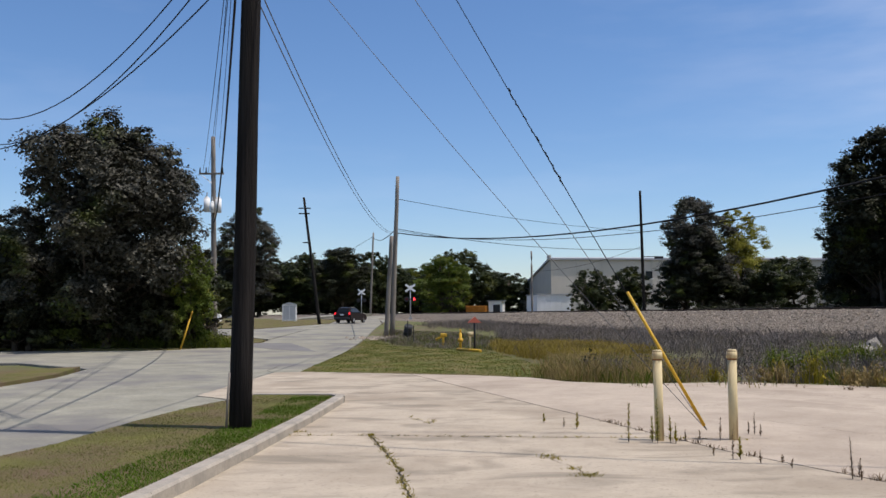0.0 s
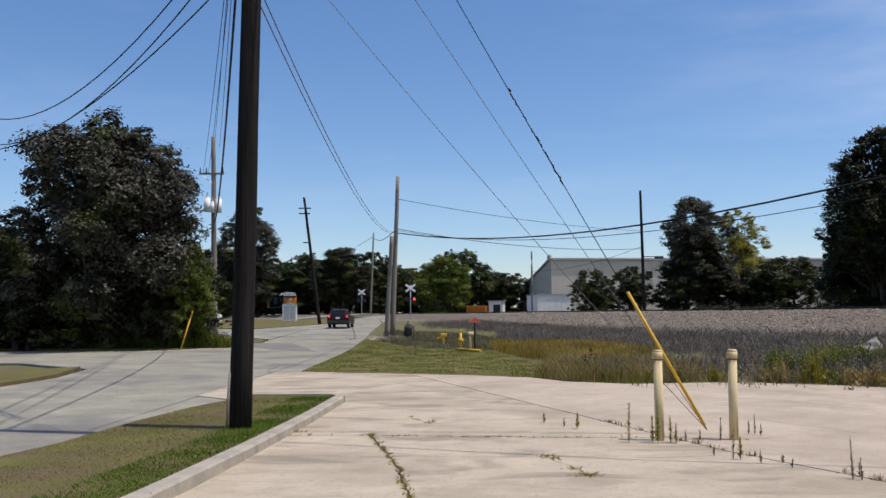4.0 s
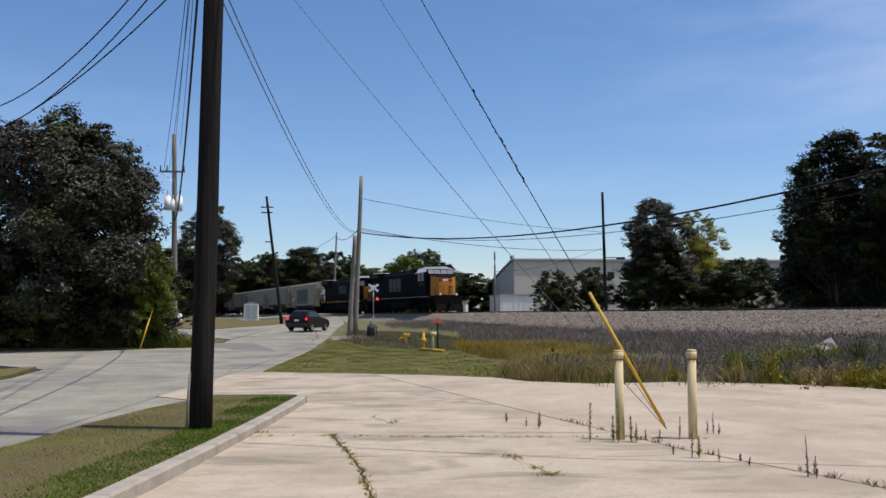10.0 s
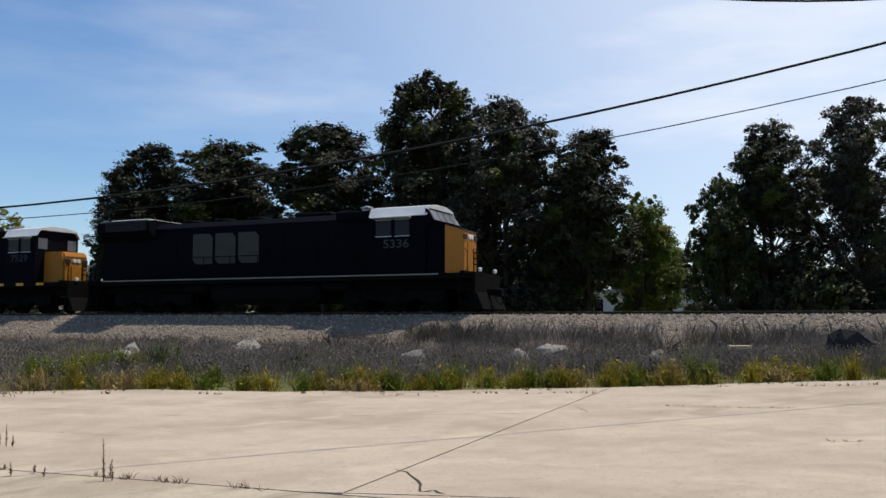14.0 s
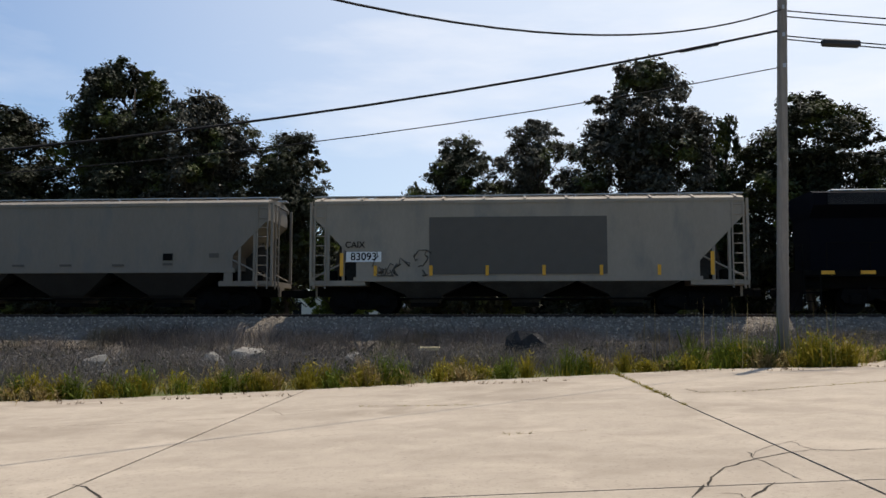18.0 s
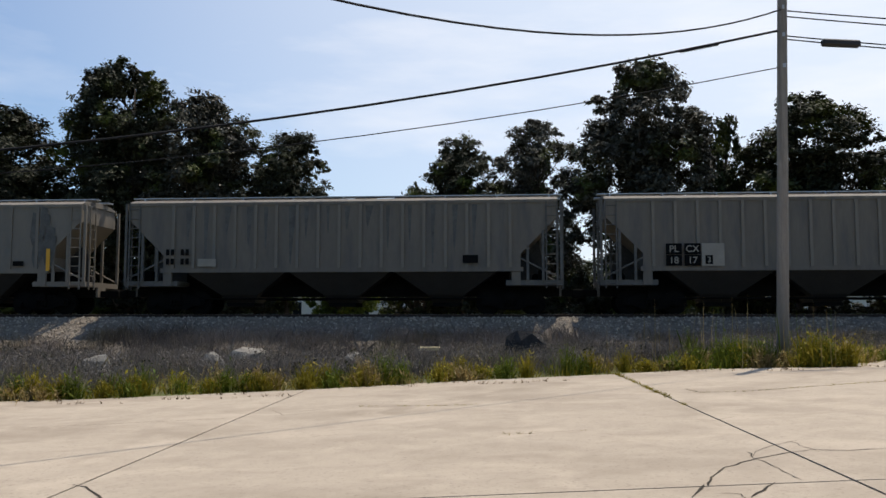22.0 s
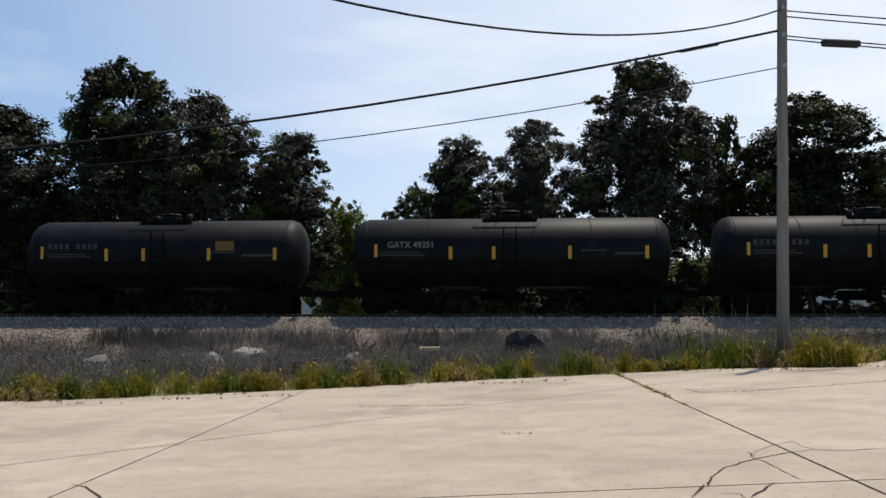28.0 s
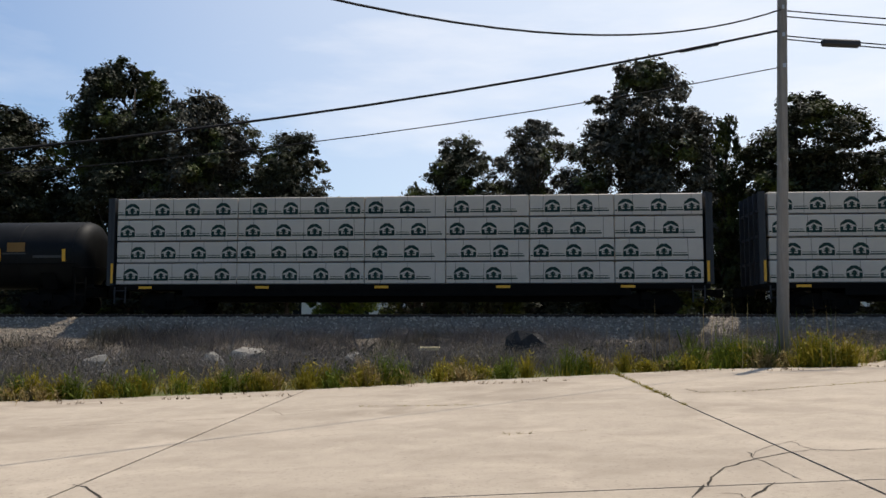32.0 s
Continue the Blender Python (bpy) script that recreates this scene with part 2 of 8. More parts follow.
BARK = mat("bark", (0.075, 0.058, 0.043), 0.95, spread=0.35, scale=2, fine=14, bump=0.8, stretch=(3, 3, 0.6), bump_dist=0.03)
LEAF_DARK = leaf_mat("leaf_dark", (0.012, 0.014, 0.006), (0.060, 0.062, 0.034), 0.06, (0.07, 0.084, 0.014), 0.12)
# grey sunlit sheen and dark crown interior are put into these leaf colours
LEAF_GREY = leaf_mat("leaf_grey", (0.018, 0.018, 0.011), (0.112, 0.106, 0.08), 0.06, (0.055, 0.066, 0.014), 0.15)
LEAF_MID = leaf_mat("leaf_mid", (0.016, 0.023, 0.007), (0.052, 0.064, 0.02), 0.10, (0.095, 0.105, 0.016), 0.15)
LEAF_BRIGHT = leaf_mat("leaf_bright", (0.065, 0.10, 0.013), (0.14, 0.17, 0.026), 0.3, (0.17, 0.17, 0.02), 0.2)
LEAF_YELLOW = leaf_mat("leaf_yellow", (0.19, 0.19, 0.02), (0.29, 0.26, 0.035), 0.3, None, 0.2)
GRASS_GREEN = leaf_mat("grass_green", (0.075, 0.11, 0.012), (0.155, 0.175, 0.026), 0.32, None, 0.05)
LAWN_GREEN = leaf_mat("lawn_green", (0.07, 0.135, 0.012), (0.12, 0.20, 0.02), 0.32, None, 0.05)
GRASS_DRY = leaf_mat("grass_dry", (0.26, 0.19, 0.075), (0.36, 0.27, 0.115), 0.3, None, 0.05)
BRUSH_GREY = leaf_mat("dead_brush", (0.115, 0.098, 0.086), (0.245, 0.21, 0.18), 0.12, (0.14, 0.118, 0.082), 0.05)
WEED_BROWN = leaf_mat("weed_brown", (0.12, 0.075, 0.04), (0.19, 0.13, 0.07), 0.15, None, 0.05)
GOLD_GRASS = leaf_mat("golden_grass", (0.25, 0.185, 0.03), (0.36, 0.27, 0.055), 0.3, (0.19, 0.15, 0.035), 0.05)
WEED_YELLOW = leaf_mat("weed_yellow", (0.19, 0.165, 0.017), (0.31, 0.245, 0.03), 0.35, None, 0.05)
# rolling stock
# underbody grey that carries the shade beneath the cars in its colour
SHADED_UNDER = mat("shaded_underbody", (0.045, 0.042, 0.038), 0.85, spread=0.3, scale=1.5, fine=14, bump=0.1)
NAVY = mat("navy_paint", (0.0028, 0.0032, 0.006), 0.75, spread=0.15, scale=1, fine=12, bump=0.04, spec=0.06)
ORANGE = mat("yellow_orange_paint", (0.43, 0.165, 0.018), 0.55, spread=0.1, scale=1.5, fine=20, bump=0.04)
UNDER = mat("black_running_gear", (0.007, 0.0065, 0.006), 0.9, spread=0.3, scale=3, fine=20, bump=0.15, spec=0.05)
EMBLEM = mat("worn_emblem_paint", (0.052, 0.047, 0.039), 0.6, spread=0.2, scale=3, fine=20, bump=0)
EMBLEM_DIM = mat("faded_emblem_paint", (0.024, 0.024, 0.024), 0.6, spread=0.2, scale=3, fine=20, bump=0)
SCREEN = mat("windscreen_glass", (0.16, 0.17, 0.19), 0.12, spread=0.05, bump=0, spec=0.8)
LETTER = mat("pale_lettering", (0.30, 0.265, 0.215), 0.6, spread=0.12, scale=2, fine=20, bump=0)
LETTER_WORN = mat("worn_lettering", (0.06, 0.055, 0.048), 0.7, spread=0.2, scale=3, fine=20, bump=0)
LETTER_D = mat("dark_lettering", (0.008, 0.008, 0.008), 0.9, spread=0.12, bump=0, spec=0.05)
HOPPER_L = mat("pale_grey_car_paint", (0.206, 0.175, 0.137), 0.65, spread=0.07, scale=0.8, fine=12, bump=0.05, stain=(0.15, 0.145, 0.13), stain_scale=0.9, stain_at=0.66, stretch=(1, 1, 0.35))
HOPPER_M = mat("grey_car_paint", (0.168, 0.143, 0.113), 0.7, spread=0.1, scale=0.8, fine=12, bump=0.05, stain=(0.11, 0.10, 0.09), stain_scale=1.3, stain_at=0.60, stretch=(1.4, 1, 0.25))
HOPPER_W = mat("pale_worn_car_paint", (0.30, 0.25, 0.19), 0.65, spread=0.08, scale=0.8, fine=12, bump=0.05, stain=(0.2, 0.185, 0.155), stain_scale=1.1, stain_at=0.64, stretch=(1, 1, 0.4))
SMEAR_CAGE = mat("old_smear_and_cage", (0.115, 0.108, 0.095), 0.75, spread=0.3, scale=3, fine=20, bump=0)
# bay paint with the shade below the side sill painted in
BAY = mat("shaded_hopper_bay", (0.024, 0.021, 0.018), 0.75, spread=0.2, scale=1.2, fine=12, bump=0.1)
PATCH_G = mat("painted_out_panel", (0.10, 0.087, 0.07), 0.7, spread=0.06, bump=0)
TANK_B = mat("black_tank_paint", (0.008, 0.008, 0.008), 0.55, spread=0.2, scale=1, fine=14, bump=0.03, spec=0.13, stain=(0.015, 0.0145, 0.013), stain_scale=1.0, stain_at=0.6)
BROWN = mat("brown_car_paint", (0.066, 0.039, 0.018), 0.65, spread=0.18, scale=0.8, fine=12, bump=0.06, stain=(0.026, 0.019, 0.013), stain_scale=0.9, stain_at=0.56, stretch=(1.2, 1, 0.3))
REFLECT = mat("yellow_reflective", (0.74, 0.36, 0.03), 0.4, spread=0.05, bump=0)
PLACARD = mat("dull_orange_placard", (0.22, 0.105, 0.02), 0.5, spread=0.1, bump=0)
STRAP = mat("wrap_strap", (0.20, 0.175, 0.15), 0.6, spread=0.1, bump=0)
WRAP = mat("lumber_wrap", (0.54, 0.46, 0.375), 0.5, spread=0.05, scale=1.2, fine=9, bump=0.25, bump_dist=0.02)
WRAP_GREEN = mat("green_print", (0.006, 0.028, 0.021), 0.6, spread=0.1, bump=0)
GLASS_D = mat("dark_window_glass", (0.012, 0.015, 0.018), 0.1, spread=0.05, bump=0, spec=0.15)
# far paler than the navy body; on cab roof, fan housing and visor
PALE_ROOF = mat("pale_roof", (0.70, 0.70, 0.68), 0.4, spread=0.08, bump=0.02)


# ---------------------------------------------------------------- shapes
def bm_box(bm, x0, y0, z0, x1, y1, z1):
    v = [bm.verts.new((x, y, z)) for z in (z0, z1) for x, y in ((x0, y0), (x1, y0), (x1, y1), (x0, y1))]
    for f in ((3, 2, 1, 0), (4, 5, 6, 7), (0, 1, 5, 4), (1, 2, 6, 5), (2, 3, 7, 6), (3, 0, 4, 7)):
        bm.faces.new([v[i] for i in f])


def bm_cbox(bm, x0, y0, z0, x1, y1, z1, c=0.02):
    """A box with its edges rounded off."""
    t = bmesh.new()
    bm_box(t, x0, y0, z0, x1, y1, z1)
    bmesh.ops.bevel(t, geom=t.edges[:], offset=c, segments=1, affect="EDGES")
    me = bpy.data.meshes.new("t")
    t.to_mesh(me)
    t.free()
    bm.from_mesh(me)
    bpy.data.meshes.remove(me)


def bm_tube(bm, p0, p1, r0, r1=None, seg=8, caps=True):
    p0, p1 = Vector(p0), Vector(p1)
    r1 = r0 if r1 is None else r1
    ax = (p1 - p0).normalized()
    a = ax.orthogonal().normalized()
    b = ax.cross(a)
    rings = []
    for p, r in ((p0, r0), (p1, r1)):
        rings.append([bm.verts.new(p + (a * math.cos(k * math.tau / seg) + b * math.sin(k * math.tau / seg)) * r) for k in range(seg)])
    for k in range(seg):
        f = bm.faces.new((rings[0][k], rings[0][(k + 1) % seg], rings[1][(k + 1) % seg], rings[1][k]))
        f.smooth = seg > 6
    if caps:
        bm.faces.new(rings[0][::-1])
        bm.faces.new(rings[1])


def bm_path(bm, pts, r, seg=6):
    """A round rod along a run of points."""
    pts = [Vector(p) for p in pts]
    rings = []
    for i, p in enumerate(pts):
        ax = (pts[min(i + 1, len(pts) - 1)] - pts[max(i - 1, 0)]).normalized()
        a = ax.cross(Vector((0, 0, 1)))
        a = a.normalized() if a.length > 1e-3 else Vector((1, 0, 0))
        b = ax.cross(a)
        rr = r[i] if isinstance(r, (list, tuple)) else r
        rings.append([bm.verts.new(p + (a * math.cos(k * math.tau / seg) + b * math.sin(k * math.tau / seg)) * rr) for k in range(seg)])
    for q, w in zip(rings, rings[1:]):
        for k in range(seg):
            bm.faces.new((q[k], q[(k + 1) % seg], w[(k + 1) % seg], w[k])).smooth = True
    bm.faces.new(rings[0][::-1])
    bm.faces.new(rings[-1])


def bm_prism(bm, outline, y0, y1, axis="y"):
    """An outline in x and z (or y and z, or x and y) drawn out along the third axis."""
    def at(a, b, c):
        return {"y": (a, c, b), "x": (c, a, b), "z": (a, b, c)}[axis]
    lo = [bm.verts.new(at(a, b, y0)) for a, b in outline]
    hi = [bm.verts.new(at(a, b, y1)) for a, b in outline]
    k = len(outline)
    bm.faces.new(lo)
    bm.faces.new(hi[::-1])
    for i in range(k):
        bm.faces.new((lo[i], hi[i], hi[(i + 1) % k], lo[(i + 1) % k]))


def finish(name, bm, material):
    bmesh.ops.recalc_face_normals(bm, faces=bm.faces)
    me = bpy.data.meshes.new(name)
    bm.to_mesh(me)
    bm.free()
    me.materials.append(material)
    return me


def part(name, bm, material, parent, label=""):
    ob = new(name, finish(name, bm, material))
    ob.parent = parent
    return tagged(ob, label)


def thing(name, label, category, m=None, group="", kind=""):
    ob = new(name)
    ob.empty_display_size = 0.2
    if m is not None:
        ob.matrix_world = m
    return tagged(ob, label, category, group, kind)


def boxes(name, material, parent, *bs, c=0.0, label=""):
    bm = bmesh.new()
    for b in bs:
        bm_cbox(bm, *b, c) if c else bm_box(bm, *b)
    return part(name, bm, material, parent, label)


def raw(name, verts, faces, material, smooth=False):
    me = bpy.data.meshes.new(name)
    me.from_pydata([tuple(v) for v in verts] if not isinstance(verts, np.ndarray) else verts.tolist(), [], faces if isinstance(faces, list) else faces.tolist())
    me.materials.append(material)
    if smooth:
        me.polygons.foreach_set("use_smooth", np.ones(len(me.polygons), dtype=bool))
    me.update()
    return me

# ---------------------------------------------------------------- plan: track frame, heights
TRACK_TURN = -69.3
TRACK = pose(0, 0, 0, 0, 0, TRACK_TURN)          # local x along the track, local y across it, away from the camera
UX, UY = math.cos(radians(TRACK_TURN)), math.sin(radians(TRACK_TURN))
NX, NY = -UY, UX
TRACK_D, RAIL_Z, BED_Z = 35.8, 1.79, 1.60


def smooth(x, a, b):
    t = min(1.0, max(0.0, (x - a) / (b - a)))
    return t * t * (3 - 2 * t)


def sd(x, y):
    return x * UX + y * UY, x * NX + y * NY


def xy(s, d):
    return s * UX + d * NX, s * UY + d * NY


def height(x, y):
    """Lie of the land: a paved lot that tilts up beside the track, a road that climbs to the crossing, the track bank."""
    s, d = sd(x, y)
    base = 0.03 * min(30, max(0, s + 8)) + 1.05 * smooth(-s, 35, 105)
    if d < TRACK_D:
        return max(base, min(BED_Z, BED_Z - (34.1 - d) * 0.5))
    return max(base + (0.9 - base) * smooth(d, 38, 45), min(BED_Z, BED_Z - (d - 37.8) * 0.5))


def clip(poly, a, b, c, shift=0.0):
    """The part of a polygon where a*x + b*y >= c + shift."""
    out = []
    for i, p in enumerate(poly):
        q = poly[(i + 1) % len(poly)]
        fp, fq = a * p[0] + b * p[1] - c - shift, a * q[0] + b * q[1] - c - shift
        if fp >= 0:
            out.append(p)
        if (fp >= 0) != (fq >= 0):
            k = fp / (fp - fq)
            out.append((p[0] + (q[0] - p[0]) * k, p[1] + (q[1] - p[1]) * k))
    return out


def sheet(poly, lift, thick, step=4.0):
    """A slab over the land with that outline: its top follows the ground."""
    bm = bmesh.new()
    vs = [bm.verts.new((x, y, 0)) for x, y in poly]
    f = bm.faces.new(vs)
    f.normal_update()
    if f.normal.z < 0:
        f.normal_flip()
    ss = [sd(x, y) for x, y in poly]
    cuts = [(UX, UY, c) for c in np.arange(math.floor(min(a for a, _ in ss) / step) * step, max(a for a, _ in ss), step)]
    cuts += [(NX, NY, c) for c in np.arange(math.floor(min(b for _, b in ss) / step) * step, max(b for _, b in ss), step)]
    for a, b, c in cuts:
        bmesh.ops.bisect_plane(bm, geom=bm.verts[:] + bm.edges[:] + bm.faces[:], plane_co=(a * c, b * c, 0), plane_no=(a, b, 0))
    rim = [e for e in bm.edges if e.is_boundary]
    for v in bm.verts:
        v.co.z = height(v.co.x, v.co.y) + lift
    ret = bmesh.ops.extrude_edge_only(bm, edges=rim)
    for v in ret["geom"]:
        if isinstance(v, bmesh.types.BMVert):
            v.co.z -= thick
    return bm


# ---------------------------------------------------------------- ground
def build_ground():
    s_lines = [-3000, -1500, -700, -400, -250, -190] + list(np.arange(-160, 61, 2.5)) + [75, 100, 150, 300, 700, 1500, 3000]
    d_lines = [-3000, -1200, -500, -200, -100, -60] + list(np.arange(-40, 26, 2.0)) + list(np.arange(26.0, 46.1, 0.5)) + [50, 56, 64, 75, 90, 120, 170, 260, 500, 1200, 3000]
    verts, faces = [], []
    for s in s_lines:
        for d in d_lines:
            x, y = xy(s, d)
            z = height(x, y)
            if abs(s) < 200 and abs(d) < 200:
                z += 0.05 * noise.noise((x * 0.4, y * 0.4, 0)) - 0.10
            verts.append((x, y, z))
    k = len(d_lines)
    for i in range(len(s_lines) - 1):
        for j in range(k - 1):
            a = i * k + j
            faces.append((a, a + 1, a + k + 1, a + k))
    return new("ground", raw("ground", verts, faces, GROUND, True))


tagged(build_ground(), "dry grass and dirt ground reaching the horizon", "ground", kind="structure")

# ---------------------------------------------------------------- paved lot, cut into slabs
LOT = [(-2.6, 3.7), (-2.35, 7.0), (-2.12, 9.8), (-1.92, 12.6), (-1.8, 15.4), (-2.1, 15.9), (-3.7, 15.9), (-4.7, 16.9), (-4.6, 20.5), (-4.5, 23.6), (-3.8, 23.85),
       (-2.0, 23.2), (0.6, 22.2), (2.1, 21.2), (2.75, 19.9), (4.0, 19.1), (6.4, 19.4), (8.9, 18.0), (10.6, 15.3), (11.5, 14.65), (13.0, 13.2), (15.2, 10.2), (17.6, 8.0),
       (20.0, 5.0), (21.8, 3.2), (22.2, 1.0), (25.2, -0.7), (30.0, -5.0), (30.0, -12.0), (-2.9, -12.0)]


def line2(p, q):
    a, b = q[1] - p[1], p[0] - q[0]
    k = math.hypot(a, b)
    return a / k, b / k, (a * p[0] + b * p[1]) / k


JOINTS = [line2((-0.86, 22.7), (3.76, 7.58)), line2((5.03, 5.76), (15.16, 10.2)), line2((6.93, -0.11), (19.97, 5.03)), line2((5.89, 2.84), (7.49, -0.15))]
lot = thing("paved_lot", "pale cracked concrete paving of an empty lot", "pavement", kind="structure")
slabs = [LOT]
for gap_line in JOINTS:
    cut = []
    for poly in slabs:
        a, b, c = gap_line
        mx, my = sum(p[0] for p in poly) / len(poly), sum(p[1] for p in poly) / len(poly)
        if gap_line is not JOINTS[0] and mx < 1.45 + (15.14 - my) * 0.3056 and my > 4:
            cut.append(poly)                   # only the long joint runs through the part by the road
            continue
        for side in (1, -1):
            q = clip(poly, a * side, b * side, c * side, 0.015)
            if len(q) > 2 and abs(sum(p[0] * r[1] - p[1] * r[0] for p, r in zip(q, q[1:] + q[:1]))) > 0.6:
                cut.append(q)
    slabs = cut
for poly in slabs:
    mx, my = sum(p[0] for p in poly) / len(poly), sum(p[1] for p in poly) / len(poly)
    part("slab", sheet(poly, 0.0, 0.2), CONCRETE_OLD if mx < 1.45 + (15.14 - my) * 0.3056 else CONCRETE, lot)

# cracks: open, dirt-filled, along broken lines
def crack(pts, w, seed):
    rng = random.Random(seed)
    line = []
    for p, q in zip(pts, pts[1:]):
        n = max(2, int(math.dist(p, q) / 0.13))
        for k in range(n):
            line.append((p[0] + (q[0] - p[0]) * k / n + rng.uniform(-0.02, 0.02), p[1] + (q[1] - p[1]) * k / n + rng.uniform(-0.02, 0.02)))
    line.append(pts[-1])
    bm = bmesh.new()
    prev = None
    for i, p in enumerate(line):
        a = line[min(i + 1, len(line) - 1)]
        b = line[max(i - 1, 0)]
        t = Vector((a[0] - b[0], a[1] - b[1], 0)).normalized()
        nrm = Vector((-t.y, t.x, 0)) * w * rng.uniform(0.35, 1.0) * (0.3 if i in (0, len(line) - 1) else 1)
        z = height(*p) + 0.004
        cur = [bm.verts.new((p[0] + nrm.x, p[1] + nrm.y, z)), bm.verts.new((p[0] - nrm.x, p[1] - nrm.y, z))]
        if prev:
            bm.faces.new((prev[0], prev[1], cur[1], cur[0]))
        prev = cur
    part("crack", bm, CRACK, lot, "dark dirt-filled crack")
    return line


ROAD_SIDE = [
    ([(-0.93, 11.2), (-0.65, 9.81), (-0.44, 8.74), (-0.34, 7.79), (-0.26, 7.2)], 0.026), ([(-2.1, 11.2), (-0.9, 11.15), (0.11, 11.02), (1.49, 10.87), (2.65, 10.8), (3.6, 10.6)], 0.014),
    ([(-0.53, 13.14), (-0.19, 12.33), (-0.16, 12.86)], 0.012), ([(1.04, 9.61), (1.27, 8.68), (1.33, 8.21)], 0.009), ([(2.62, 10.45), (3.19, 10.78), (3.97, 10.68)], 0.014), ([(0.17, 17.6), (-1.2, 17.2), (-2.0, 17.4)], 0.012),
    ([(-2.0, 9.6), (-0.6, 9.5), (0.9, 9.4), (2.6, 9.5)], 0.007), ([(-1.2, 15.2), (0.3, 14.6), (1.6, 14.4)], 0.008), ([(-3.6, 21.5), (-1.6, 20.3), (0.4, 20.0)], 0.009), ([(-0.86, 18.9), (-0.3, 20.4), (0.3, 21.6)], 0.009),
]
MIDDLE = [
    ([(15.87, 2.81), (15.07, 2.39), (15.34, 1.71), (16.08, 1.06), (17.68, -0.41)], 0.018), ([(6.69, 12.96), (7.25, 12.09)], 0.012), ([(8.56, 10.46), (9.24, 9.55), (10.2, 8.2)], 0.015), ([(11.32, 8.24), (10.73, 7.63), (10.82, 7.45)], 0.012),
    ([(7.88, 11.99), (9.97, 13.25)], 0.008), ([(5.48, 6.06), (5.43, 5.85), (5.19, 5.41), (4.85, 5.04), (4.95, 5.0), (4.9, 4.81)], 0.026), ([(4.16, 6.29), (4.11, 6.09), (4.24, 6.19)], 0.016), ([(4.44, 12.52), (4.95, 11.64), (5.26, 10.85)], 0.010),
    ([(11.14, 7.72), (12.86, 6.91), (13.69, 5.86)], 0.009), ([(12.08, 7.1), (12.29, 6.21), (12.57, 5.38)], 0.010), ([(9.32, 3.58), (9.58, 3.27), (9.87, 2.89)], 0.010), ([(13.26, 5.09), (13.7, 4.67), (13.76, 4.12)], 0.010),
    ([(3.9, 14.6), (6.2, 14.2), (9.6, 12.0)], 0.008), ([(2.0, 18.4), (5.2, 17.2), (8.3, 15.2)], 0.009),
]
POLE_SIDE = [
    ([(6.82, 1.03), (7.23, 1.07), (7.71, 1.03), (8.14, 0.88), (8.64, 0.64), (8.87, 0.41), (8.94, 0.13), (9.08, -0.19), (9.5, -1.0)], 0.020), ([(8.63, 0.95), (8.37, 0.9), (7.89, 0.67), (7.5, 0.54), (7.28, 0.42)], 0.014),
    ([(8.37, 0.9), (8.83, 0.87), (9.4, 0.64), (9.6, 0.52)], 0.010), ([(9.4, 0.64), (8.77, 0.36)], 0.010), ([(10.83, 1.89), (11.06, 1.63), (11.53, 1.43)], 0.014), ([(6.9, 1.09), (6.39, 1.09)], 0.028), ([(7.11, 0.61), (6.5, 0.71)], 0.022),
    ([(6.6, 0.95), (6.62, 0.8), (6.45, 0.72)], 0.014), ([(15.3, 9.6), (16.6, 7.4), (18.2, 5.6)], 0.009), ([(11.5, 12.8), (12.4, 12.0), (12.9, 11.2)], 0.009), ([(9.35, 14.32), (10.2, 14.6), (10.9, 14.9)], 0.01),
]
CRACKS = ROAD_SIDE + MIDDLE + POLE_SIDE
CRACK_LINES = [crack(pts, w * 0.55, i) for i, (pts, w) in enumerate(CRACKS)]

# soil in the joints under the slabs' level
part("joint_soil", sheet(LOT, -0.03, 0.1), CRACK, lot, "dark soil in the joints")

# ---------------------------------------------------------------- roads
ROAD = [(-3.6, 3.7), (-3.6, 9.0), (-3.5, 12.0), (-3.4, 13.8), (-3.5, 15.6), (-4.6, 16.9), (-4.5, 20.4), (-4.4, 23.6), (-3.9, 23.9), (-3.95, 27.4), (-4.0, 34.0), (-4.7, 52.0), (-5.5, 72.0), (-6.3, 100.0),
        (-7.6, 122.0), (-12.6, 122.0), (-11.6, 100.0), (-10.6, 82.5), (-10.3, 60.7), (-10.0, 51.0), (-9.7, 47.5), (-10.6, 43.0), (-12.2, 39.2), (-15.7, 38.9), (-19.3, 38.6), (-60.0, 44.0), (-60.0, 33.0), (-14.0, 29.3),
        (-10.4, 25.9), (-9.7, 22.2), (-9.7, 19.2), (-11.5, 4.0)]
road = tagged(new("road", finish("road", sheet(ROAD, -0.015, 0.15, 5.0), ASPHALT)), "worn pale grey asphalt road climbing to the crossing", "road", kind="structure")
DRIVE = [(-10.2, 51.5), (-10.4, 61.0), (-10.7, 82.0), (-14.6, 68.2), (-19.1, 69.2), (-40.0, 72.0), (-40.0, 65.0), (-16.8, 60.6), (-12.5, 55.4)]
tagged(new("side_drive", finish("side_drive", sheet(DRIVE, -0.011, 0.15, 5.0), ASPHALT)), "pale worn side drive joining the road", "road", kind="structure")
PATCH = [(-10.0, 47.0), (-8.0, 46.6), (-6.6, 42.0), (-5.4, 37.5), (-6.6, 38.5), (-8.4, 41.0), (-9.9, 43.6)]
tagged(new("road_patch", finish("road_patch", sheet(PATCH, -0.008, 0.04, 5.0), PATCHED)), "darker grey repair patch in the road", "road", kind="structure")

